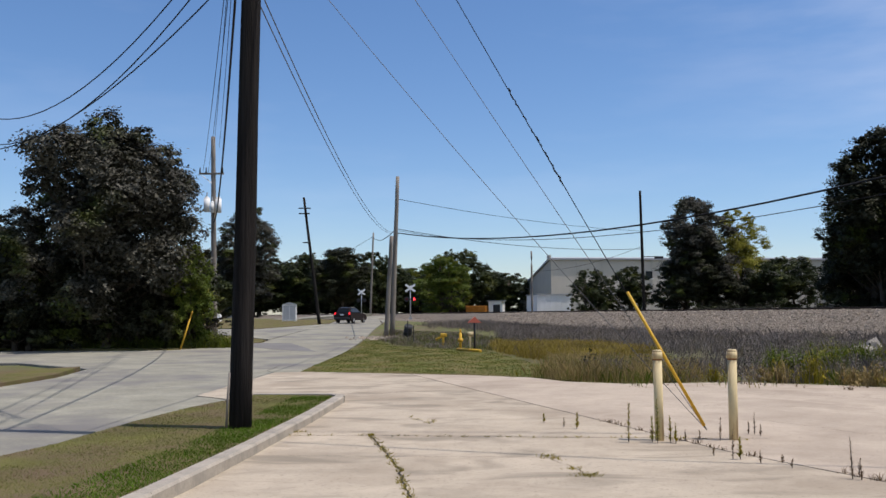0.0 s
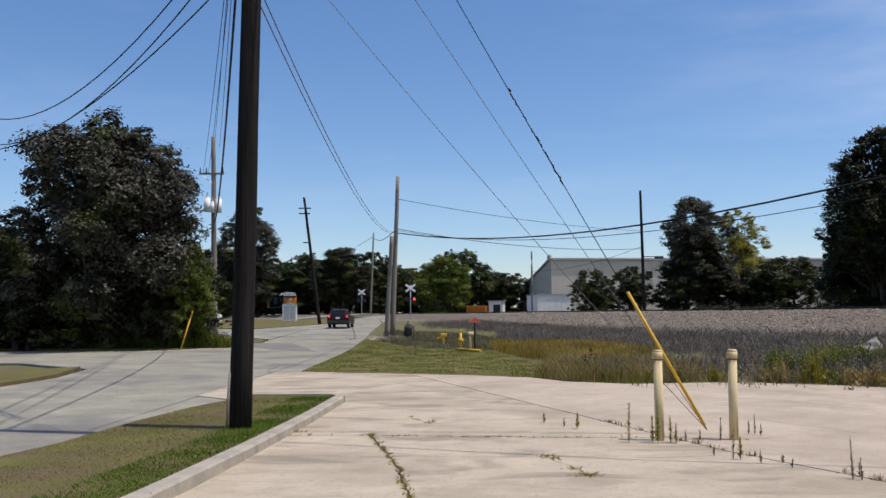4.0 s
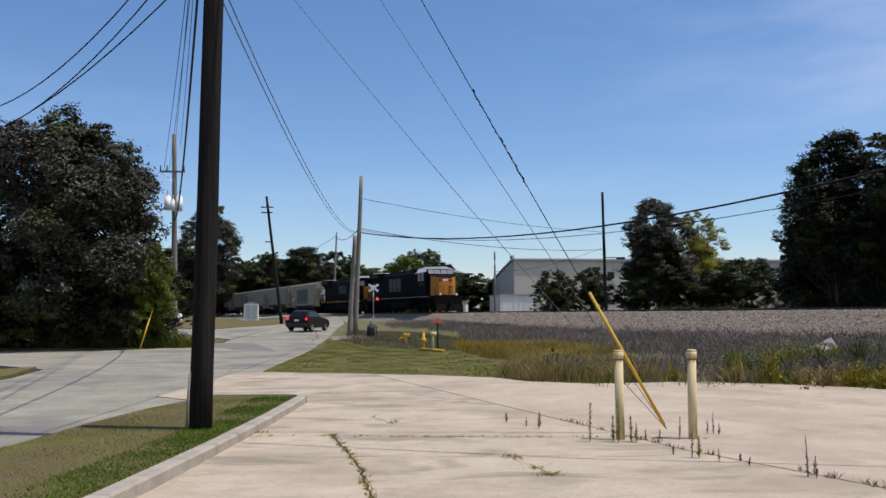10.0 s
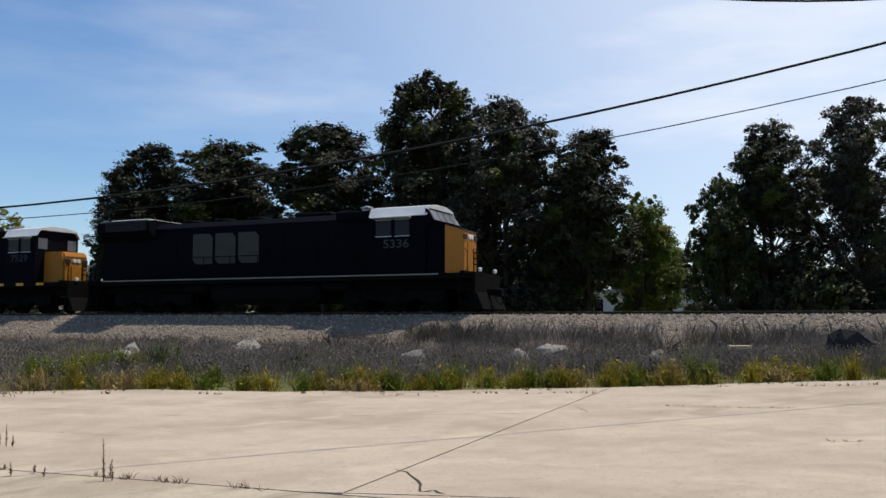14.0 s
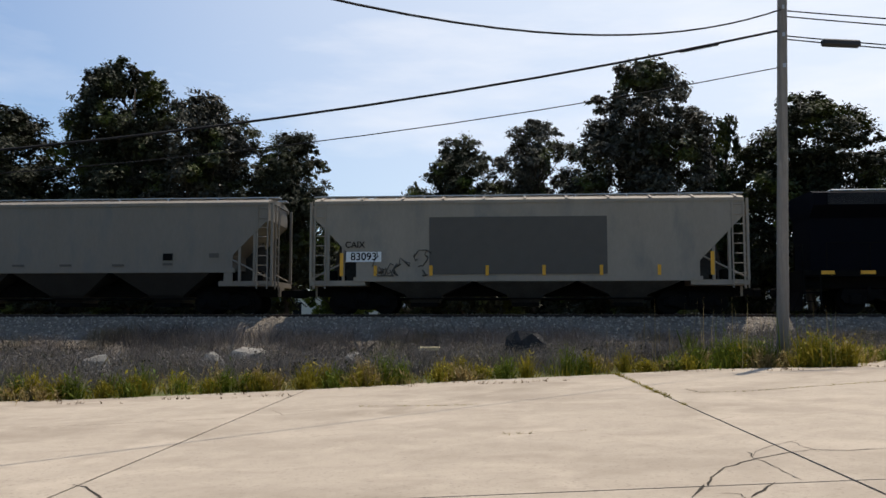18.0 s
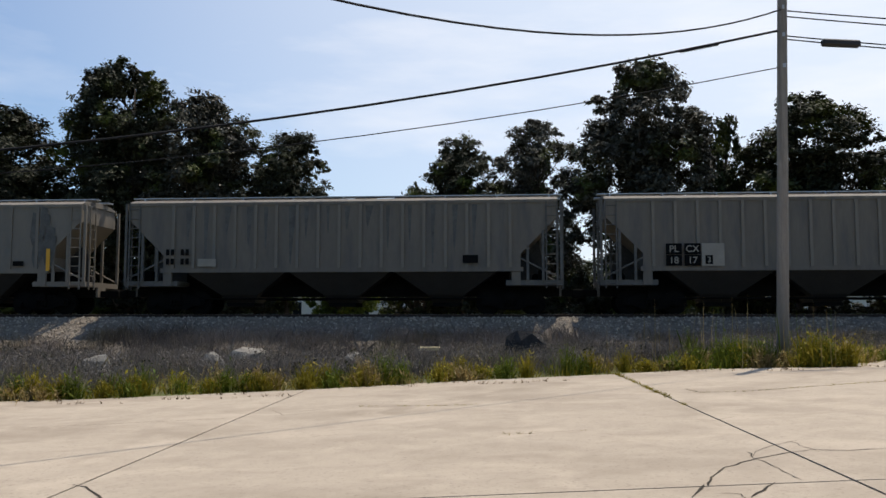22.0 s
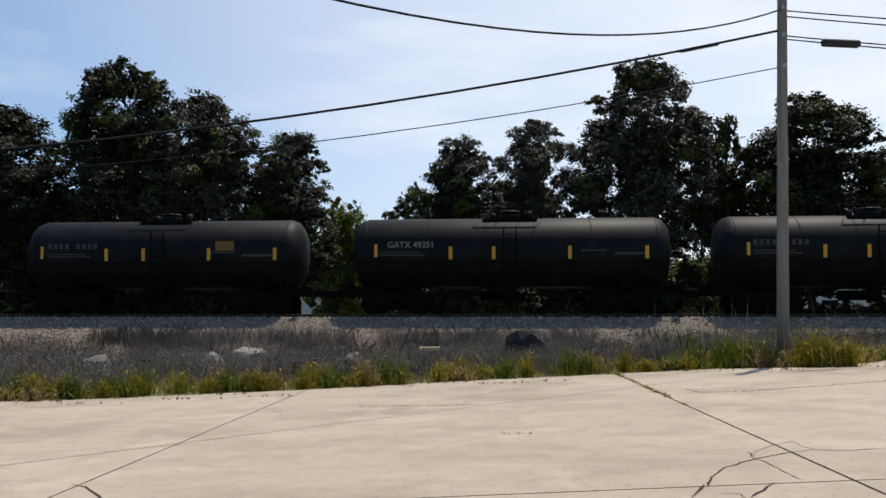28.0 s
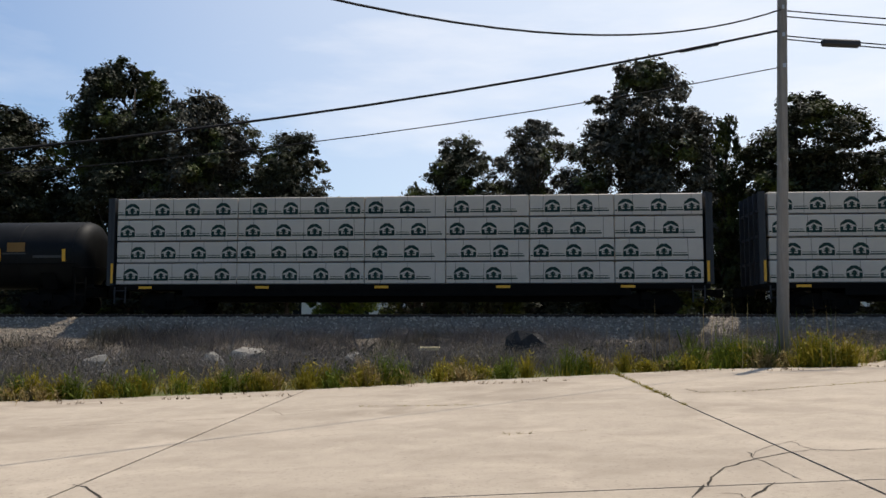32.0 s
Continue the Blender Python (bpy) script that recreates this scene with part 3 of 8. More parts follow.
def seam(pts, w, seed):
    rng = random.Random(seed)
    bm = bmesh.new()
    prev = None
    for p, q in zip(pts, pts[1:]):
        n = max(2, int(math.dist(p, q) / 0.5))
        for k in range(n + 1):
            x, y = p[0] + (q[0] - p[0]) * k / n + rng.uniform(-0.03, 0.03), p[1] + (q[1] - p[1]) * k / n + rng.uniform(-0.03, 0.03)
            t = Vector((q[0] - p[0], q[1] - p[1], 0)).normalized()
            ww = w * rng.uniform(0.6, 1.2)
            cur = [bm.verts.new((x - t.y * ww, y + t.x * ww, height(x, y) - 0.006)), bm.verts.new((x + t.y * ww, y - t.x * ww, height(x, y) - 0.006))]
            if prev:
                bm.faces.new((prev[0], prev[1], cur[1], cur[0]))
            prev = cur
    part("road_crack", bm, SEAL, road, "dark sealed crack")


seam([(-4.5, 23.6), (-4.9, 24.6), (-5.0, 27.0)], 0.014, 2)
seam([(-6.7, 19.1), (-5.9, 19.2)], 0.03, 3)
seam([(-12.0, 34.0), (-9.6, 33.4), (-7.0, 35.0)], 0.012, 5)

# ---------------------------------------------------------------- kerb and grass verge
VERGE = [(x * 0.933, y * 0.933) for x, y in [(-2.95, 4.0), (-2.62, 7.5), (-2.38, 10.5), (-2.17, 13.5), (-2.02, 16.5), (-2.2, 16.85), (-3.6, 16.95), (-4.2, 14.8), (-4.45, 12.9), (-4.62, 10.6), (-4.85, 9.6), (-5.05, 4.0)]]
tagged(new("verge", finish("verge", sheet(VERGE, 0.10, 0.3, 2.0), LAWN)), "patchy mown grass verge behind the kerb", "grass", kind="structure")
KERB_LINE = [(x * 0.933, y * 0.933) for x, y in [(-2.8, 4.0), (-2.52, 7.5), (-2.28, 10.5), (-2.07, 13.5), (-1.93, 16.5)]]
kerb = thing("kerb", "worn low concrete kerb beside the lot", "kerb", kind="structure")
for p, q in zip(KERB_LINE, KERB_LINE[1:]):
    bm = bmesh.new()
    a = Vector((q[0] - p[0], q[1] - p[1], 0))
    ln, a = a.length, a.normalized()
    bm_prism(bm, [(-0.085, -0.1), (0.085, -0.1), (0.078, 0.09), (0.055, 0.112), (-0.085, 0.112)], 0.004, ln - 0.004)
    for v in bm.verts:
        v.co.z += (height(*q) - height(*p)) * v.co.y / ln
    ob = part("kerb_stone", bm, KERB_C, kerb)
    ob.matrix_world = Matrix.Translation((p[0], p[1], height(*p))) @ Matrix.Rotation(math.atan2(a.y, a.x) - math.pi / 2, 4, "Z")
bm = bmesh.new()
end = KERB_LINE[-1]
pts = [(end[0] + 0.0, end[1] + 0.0), (end[0] - 0.02, end[1] + 0.25), (end[0] - 0.15, end[1] + 0.42), (end[0] - 0.4, end[1] + 0.5), (end[0] - 1.6, end[1] + 0.52)]
for p, q in zip(pts, pts[1:]):
    a, ln = Vector((q[0] - p[0], q[1] - p[1], 0)), math.dist(p, q)
    nrm = Vector((a.y, -a.x, 0)).normalized() * 0.085
    lo, hi = height(*p) - 0.1, height(*p) + 0.13
    ring = [(p[0] - nrm.x, p[1] - nrm.y), (p[0] + nrm.x, p[1] + nrm.y), (q[0] + nrm.x, q[1] + nrm.y), (q[0] - nrm.x, q[1] - nrm.y)]
    bm_prism(bm, ring, lo, hi - 0.02, "z")
part("kerb_return", bm, KERB_C, kerb)

FIELD = [(-3.85, 23.95), (-3.92, 27.4), (-3.97, 34.0), (-4.2, 42.0), (-4.4, 49.0), (-3.6, 49.5), (-2.2, 42.5), (0.2, 39.0), (1.9, 37.0), (2.8, 27.0), (3.9, 24.0), (3.2, 20.6), (2.1, 21.35), (0.6, 22.3), (-2.0, 23.3)]
tagged(new("field", finish("field", sheet(FIELD, 0.0, 0.12, 3.0), FIELD_GRASS)), "mown grass corner between road and track", "grass", kind="structure")
ISLAND = [(-11.85, 23.63), (-10.55, 25.72), (-9.75, 22.3), (-9.7, 19.3), (-10.2, 15.0), (-14.0, 15.0), (-16.0, 22.0)]
tagged(new("island", finish("island", sheet(ISLAND, 0.07, 0.3, 3.0), LAWN)), "grass island beside the road with pale kerb", "grass", kind="structure")
ISLAND_B = [(-12.3, 39.5), (-10.8, 43.3), (-9.85, 47.8), (-10.2, 50.5), (-12.4, 54.8), (-16.8, 60.2), (-40.0, 64.0), (-40.0, 45.0), (-18.0, 40.5)]
tagged(new("pole_verge", finish("pole_verge", sheet(ISLAND_B, 0.01, 0.2, 4.0), LAWN)), "grass verge around the transformer pole", "grass", kind="structure")
VERGE_C = [(-10.75, 83.0), (-14.7, 69.0), (-19.0, 70.0), (-45.0, 74.0), (-45.0, 96.0), (-12.0, 104.0), (-11.6, 96.0)]
tagged(new("far_verge", finish("far_verge", sheet(VERGE_C, 0.01, 0.2, 6.0), LAWN)), "grass verge by the crossing road", "grass", kind="structure")

# ---------------------------------------------------------------- ballast and track
def build_ballast():
    verts, faces = [], []
    s_lines = list(np.arange(-700, -320, 10.0)) + list(np.arange(-320, -70, 1.2)) + list(np.arange(-70, 34, 0.16)) + list(np.arange(34, 120, 1.2))
    d_lines = list(np.arange(30.2, 34.4, 0.13)) + list(np.arange(34.4, 41.6, 0.4))
    for s in s_lines:
        for d in d_lines:
            x, y = xy(s, d)
            z = height(x, y) + 0.045 + 0.05 * noise.noise((s * 2.2, d * 2.2, 3)) + 0.035 * noise.noise((s * 6, d * 6, 7))
            edge = min(d - 30.2, 41.2 - d)
            if edge < 1.2:
                z -= 0.16 * (1.2 - edge) + 0.08 * noise.noise((s * 0.9, d, 1)) * (1.2 - edge)
            verts.append((x, y, z))
    k = len(d_lines)
    for i in range(len(s_lines) - 1):
        for j in range(k - 1):
            a = i * k + j
            faces.append((a, a + 1, a + k + 1, a + k))
    return new("ballast_bed", raw("ballast_bed", verts, faces, BALLAST))


tagged(build_ballast(), "grey crushed stone ballast bank", "ballast", kind="structure")


def build_stones():
    rng = np.random.default_rng(5)
    verts, faces = [], []
    for _ in range(15000):
        s, d = rng.uniform(-75, 28), 34.4 - abs(rng.normal(0, 2.0))
        if d < 29.6:
            continue
        x, y = xy(s, d)
        r = rng.uniform(0.03, 0.075)
        z = height(x, y) + 0.05
        o = len(verts)
        q = rng.uniform(0.6, 1.2, 6) * r
        verts += [(x + q[0], y, z), (x, y + q[1], z), (x - q[2], y, z), (x, y - q[3], z), (x + rng.uniform(-.4, .4) * r, y + rng.uniform(-.4, .4) * r, z + q[4]), (x, y, z - q[5])]
        faces += [(o + a, o + b, o + 4) for a, b in ((0, 1), (1, 2), (2, 3), (3, 0))] + [(o + b, o + a, o + 5) for a, b in ((0, 1), (1, 2), (2, 3), (3, 0))]
    return new("ballast_stones", raw("ballast_stones", verts, faces, STONE))


tagged(build_stones(), "loose grey ballast stones on the bank", "stones", kind="stuff")

RAIL_OUT = [(-0.07, 0), (0.07, 0), (0.07, 0.012), (0.012, 0.03), (0.012, 0.13), (0.037, 0.14), (0.037, 0.17), (0.03, 0.178), (-0.03, 0.178), (-0.037, 0.17), (-0.037, 0.14), (-0.012, 0.13), (-0.012, 0.03), (-0.07, 0.012)]
track = thing("railway_track", "single railway track on wooden ties", "track", kind="structure")
for side in (-1, 1):
    bm = bmesh.new()
    bm_prism(bm, [(TRACK_D + side * 0.755 + a, RAIL_Z - 0.178 + b) for a, b in RAIL_OUT], -700, 130, "x")
    ob = part("rail", bm, RUST, track)
    ob.matrix_world = TRACK
    bm = bmesh.new()
    bm_box(bm, -700, TRACK_D + side * 0.755 - 0.03, RAIL_Z - 0.001, 130, TRACK_D + side * 0.755 + 0.03, RAIL_Z + 0.003)
    ob = part("running_surface", bm, RAILTOP, track)
    ob.matrix_world = TRACK
bm = bmesh.new()
bm_box(bm, -0.11, -1.3, -0.1, 0.11, 1.3, 0.06)
tie_mesh = finish("tie", bm, TIE)
rng = random.Random(2)
for i in range(200):
    ob = new("tie", tie_mesh)
    ob.parent = track
    ob.matrix_world = TRACK @ pose(-70 + i * 0.52 + rng.uniform(-.03, .03), TRACK_D + rng.uniform(-.05, .05), BED_Z + 0.03, 0, 0, rng.uniform(-1, 1))

# crossing deck and its ramps
crossing = thing("level_crossing", "asphalt level crossing over the track", "crossing", kind="structure")
for name, outline in (("deck", [(33.0, 1.3), (38.6, 1.3), (38.6, RAIL_Z - 0.012), (33.0, RAIL_Z - 0.012)]), ("ramp", [(22.0, 0.9), (33.0, 1.3), (33.0, RAIL_Z - 0.016), (22.0, 1.0)]), ("ramp", [(38.6, 1.3), (52.0, 0.7), (52.0, 0.95), (38.6, RAIL_Z - 0.016)])):
    bm = bmesh.new()
    bm_prism(bm, outline, -128.5, -117.5, "x")
    ob = part(name, bm, ASPHALT, crossing)
    ob.matrix_world = TRACK

# ---------------------------------------------------------------- rolling stock; local x is ahead, z from the rail's top, the side at -y faces the lot
def words(body, size, x, y, z, material, parent, label="", squeeze=1.0):
    cu = bpy.data.curves.new("lettering", "FONT")
    cu.body, cu.size, cu.align_x, cu.align_y = body, size, "CENTER", "CENTER"
    cu.extrude, cu.offset = 0.002, 0.012 * size
    tmp = new("lettering", cu)
    bpy.context.view_layer.update()
    me = bpy.data.meshes.new_from_object(tmp)
    bpy.data.objects.remove(tmp)
    me.materials.append(material)
    ob = new("lettering", me)
    ob.parent = parent
    ob.matrix_basis = pose(x, y, z, 90) @ Matrix.Diagonal((squeeze, 1, 1, 1))
    return tagged(ob, label)


def bars(material, parent, y, items, name="marking", label=""):
    """Plain flat marks on the side: x, z of the lower corner, width, height."""
    for x, z, w, h in items:
        bm = bmesh.new()
        bm_box(bm, x, y - 0.004, z, x + w, y + 0.01, z + h)
        ob = part(name, bm, material, parent, label)
    return ob


WHEELS = []                                    # wheelset, place on its truck, radius


def wheelset(parent, x, r, name="wheelset"):
    bm = bmesh.new()
    bm_tube(bm, (0, -0.95, 0), (0, 0.95, 0), 0.09, seg=8)
    for y in (-0.76, 0.76):
        s = 1 if y > 0 else -1
        bm_tube(bm, (0, y - 0.065, 0), (0, y + 0.065, 0), r, seg=20)
        bm_tube(bm, (0, y - s * 0.065, 0), (0, y - s * 0.09, 0), r + 0.03, seg=20)
        bm_tube(bm, (0, y + s * 0.06, 0), (0, y + s * 0.09, 0), 0.16, seg=10)
        for k in range(3):
            a = k * math.tau / 3
            bm_tube(bm, (math.cos(a) * 0.09, y + s * 0.09, math.sin(a) * 0.09), (math.cos(a) * 0.09, y + s * 0.11, math.sin(a) * 0.09), 0.025, seg=6)
    ob = part(name, bm, UNDER, parent)
    ob.matrix_basis = pose(x, 0, r)
    WHEELS.append((ob, x, r))
    return ob


def freight_truck(parent, x):
    t = new("truck", None)
    bm = bmesh.new()
    for y in (-1.0, 1.0):
        bm_prism(bm, [(-1.15, 0.38), (-0.98, 0.32), (-0.72, 0.34), (-0.42, 0.2), (0.42, 0.2), (0.72, 0.34), (0.98, 0.32), (1.15, 0.38), (1.12, 0.58), (0.95, 0.64), (0.5, 0.80), (-0.5, 0.80), (-0.95, 0.64), (-1.12, 0.58)], y - 0.08, y + 0.08)
        for k in (-0.2, -0.07, 0.07, 0.2):
            bm_tube(bm, (k, y * 1.1, 0.3), (k, y * 1.1, 0.6), 0.055, seg=8)
        for k in (-0.9, 0.9):
            bm_tube(bm, (k, y * 1.02, 0.46), (k, y * 1.18, 0.46), 0.13, seg=10)
    bm_box(bm, -0.2, -1.2, 0.55, 0.2, 1.2, 0.85)
    bm_tube(bm, (0, 0, 0.8), (0, 0, 1.02), 0.2, seg=10)
    bpy.data.objects.remove(t)
    t = part("truck", bm, UNDER, parent)
    t.matrix_basis = pose(x, 0, 0)
    for k in (-0.9, 0.9):
        wheelset(t, k, 0.46)
    return t


def coupler(parent, x, sgn):
    bm = bmesh.new()
    bm_box(bm, min(x, x + sgn * 0.55), -0.1, 0.72, max(x, x + sgn * 0.55), 0.1, 0.98)
    bm_cbox(bm, min(x + sgn * 0.45, x + sgn * 0.78), -0.17, 0.66, max(x + sgn * 0.45, x + sgn * 0.78), 0.19, 1.02, 0.05)
    hose = [(x + sgn * 0.2, 0.4, 0.8), (x + sgn * 0.35, 0.42, 0.5), (x + sgn * 0.55, 0.35, 0.32), (x + sgn * 0.75, 0.25, 0.5)]
    bm_path(bm, hose, 0.025)
    return part("coupler", bm, UNDER, parent)


def ladder(parent, x, y, z0, z1, material, w=0.45, along="x", steps=None):
    bm = bmesh.new()
    n = steps or max(2, int((z1 - z0) / 0.35))
    ends = [(x - w / 2, y), (x + w / 2, y)] if along == "x" else [(x, y - w / 2), (x, y + w / 2)]
    for a, b in ends:
        bm_box(bm, a - 0.025, b - 0.025, z0, a + 0.025, b + 0.025, z1)
    for k in range(n):
        z = z0 + (k + 0.5) * (z1 - z0) / n
        bm_tube(bm, (*ends[0], z), (*ends[1], z), 0.018, seg=6)
    return part("ladder", bm, material, parent)


# ---- covered hopper
def hopper(label, material, length, ribs, roof_ribs=False, bays=3, cage=None, sill=1.66):
    car = thing("covered_hopper", label, "freight car", group="freight train cars")
    cage = cage or material
    h, w, top = length / 2, 1.58, 4.45
    e0, zk = (2.0, 2.05) if sill < 1.5 else (1.75, 2.35)
    side = [(-h + e0, sill + 0.14), (h - e0, sill + 0.14), (h - e0, zk), (h - 0.35, 3.75), (h - 0.35, top), (-h + 0.35, top), (-h + 0.35, 3.75), (-h + e0, zk)]
    bm = bmesh.new()
    bm_prism(bm, side, -w + 0.03, w - 0.03)
    part("body", bm, material, car)
    bm = bmesh.new()
    bm_box(bm, -h + e0 - 0.1, -w - 0.01, sill, h - e0 + 0.1, -w + 0.16, sill + 0.17)
    bm_box(bm, -h + e0 - 0.1, w - 0.16, sill, h - e0 + 0.1, w + 0.01, sill + 0.17)
    for sgn in (-1, 1):
        for y in (-w + 0.03, w - 0.13):
            bm_box(bm, min(sgn * (h - e0), sgn * (h - e0 - 0.35)), y, 1.12, max(sgn * (h - e0), sgn * (h - e0 - 0.35)), y + 0.1, sill + 0.02)
    bm_box(bm, -h + 0.3, -w - 0.01, top - 0.1, h - 0.3, -w + 0.1, top + 0.02)
    bm_box(bm, -h + 0.3, w - 0.1, top - 0.1, h - 0.3, w + 0.01, top + 0.02)
    part("side_sill", bm, material, car)
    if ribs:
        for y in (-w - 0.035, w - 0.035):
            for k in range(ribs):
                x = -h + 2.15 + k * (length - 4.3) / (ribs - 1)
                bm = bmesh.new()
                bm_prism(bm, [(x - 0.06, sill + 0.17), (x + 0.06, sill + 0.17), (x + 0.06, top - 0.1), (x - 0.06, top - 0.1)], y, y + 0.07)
                # ribs of the mid-grey cars take the paler grey, lighter than their sides
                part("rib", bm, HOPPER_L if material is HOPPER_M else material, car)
    # arched roof with hatches and running board
    bm = bmesh.new()
    arch = [(w * math.sin(a), top + 0.02 + 0.24 * (math.cos(a) - math.cos(1.25)) / (1 - math.cos(1.25))) for a in np.linspace(-1.25, 1.25, 9)]
    arch = [(y * w / arch[-1][0], z) for y, z in arch]
    bm_prism(bm, arch, -h + 0.3, h - 0.3, "x")
    roof = part("roof", bm, material, car)
    if roof_ribs:
        for k in range(11):
            x = -h + 0.6 + k * (length - 1.2) / 10
            bm = bmesh.new()
            bm_prism(bm, [(y * 1.01, z + 0.05) for y, z in arch], x - 0.05, x + 0.05, "x")
            part("roof_rib", bm, material, roof)
    bm = bmesh.new()
    for y in (-0.55, 0.55):
        bm_box(bm, -h + 0.1, y - 0.22, top + 0.30, h - 0.1, y + 0.22, top + 0.34)
    for k in range(9):
        x = -h + 0.6 + k * (length - 1.2) / 8
        bm_box(bm, x - 0.03, -0.8, top + 0.15, x + 0.03, 0.8, top + 0.3)
    part("running_board", bm, GALV, car)
    for k in range(10):
        x = -h + 1.3 + k * (length - 2.6) / 9
        bm = bmesh.new()
        bm_cbox(bm, x - 0.45, -0.28, top + 0.22, x + 0.45, 0.28, top + 0.33, 0.03)
        part("hatch", bm, material, roof)
    boxes("centre_sill", UNDER, car, (-h + 0.2, -0.35, 0.72, h - 0.2, 0.35, 1.14), (-h + 2.2, -0.12, 1.1, h - 2.2, 0.12, sill + 0.1))
    for y in (-0.9, 0.9):
        bm = bmesh.new()
        bm_tube(bm, (-h + 2.5, y, 0.62), (h - 2.5, y, 0.62), 0.035, seg=6)
        part("brake_rod", bm, UNDER, car)
    # discharge bays: car paint darkened to put the shade under the sill into it
    bw = (length - 5.2) / bays
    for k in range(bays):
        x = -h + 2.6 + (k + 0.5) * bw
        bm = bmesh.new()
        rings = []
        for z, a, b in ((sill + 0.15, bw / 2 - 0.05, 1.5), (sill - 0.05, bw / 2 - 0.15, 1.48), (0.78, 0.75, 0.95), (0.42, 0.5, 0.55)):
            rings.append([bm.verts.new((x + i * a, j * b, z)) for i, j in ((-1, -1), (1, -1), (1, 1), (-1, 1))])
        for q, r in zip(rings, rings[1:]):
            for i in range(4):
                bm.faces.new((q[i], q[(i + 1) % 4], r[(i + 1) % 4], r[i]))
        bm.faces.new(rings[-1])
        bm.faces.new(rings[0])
        bay = part("discharge_bay", bm, BAY if sill > 1.5 else SHADED_UNDER, car)
        boxes("outlet_gate", UNDER, bay, (x - 0.55, -0.75, 0.32, x + 0.55, 0.75, 0.46))
    # end cages; on the ribbed mid-grey cars a darker grey than the sides
    for sgn in (-1, 1):
        e = sgn * (h - 0.12)
        bm = bmesh.new()
        bm_box(bm, min(e, e - sgn * 2.2), -1.5, 1.12, max(e, e - sgn * 2.2), 1.5, 1.32)
        bm_box(bm, -abs(e) if sgn < 0 else e - 0.1, -0.35, 0.72, -abs(e) + 0.1 if sgn < 0 else e, 0.35, 1.12)
        part("end_sill", bm, cage, car)
        for y in (-1.5, 1.5):
            for dx in (0.05, 0.75, 1.35):
                x = e - sgn * dx
                zt = top if dx < 0.6 else 3.65 - (dx - 0.35) * 0.98
                boxes("end_post", cage, car, (x - 0.05, y - 0.05, 1.3, x + 0.05, y + 0.05, zt))
            bm = bmesh.new()
            bm_tube(bm, (e, y, 1.35), (e - sgn * 1.9, y, 2.3), 0.035, seg=6)
            part("end_brace", bm, cage, car)
        ladder(car, e - sgn * 0.42, -1.57, 1.0, 4.4, cage, 0.42)
        ladder(car, e + sgn * 0.03, -1.0, 1.0, 4.4, cage, 0.45, "y")
        coupler(car, e, sgn)
        freight_truck(car, sgn * (h - 2.15))
        bm = bmesh.new()
        bm_tube(bm, (e - sgn * 1.0, 0.2, 1.5), (e - sgn * 1.0, 1.2, 1.5), 0.16, seg=10)
        part("air_reservoir", bm, UNDER, car)
        boxes("brake_valve", UNDER, car, (e - sgn * 0.75 - 0.18, -0.9, 1.33, e - sgn * 0.75 + 0.18, -0.5, 1.75), c=0.03)
        # dark web: its colour stands in for deep shade under the slope sheet
        bm = bmesh.new()
        bm_prism(bm, [(e - sgn * 0.5, 1.32), (e - sgn * 2.3, 1.32), (e - sgn * 2.3, 2.3), (e - sgn * 1.9, 2.1), (e - sgn * 1.5, 2.45), (e - sgn * 0.9, 3.0)], 0.25, 0.32)
        part("slope_web", bm, SHADED_UNDER, car)
    return car


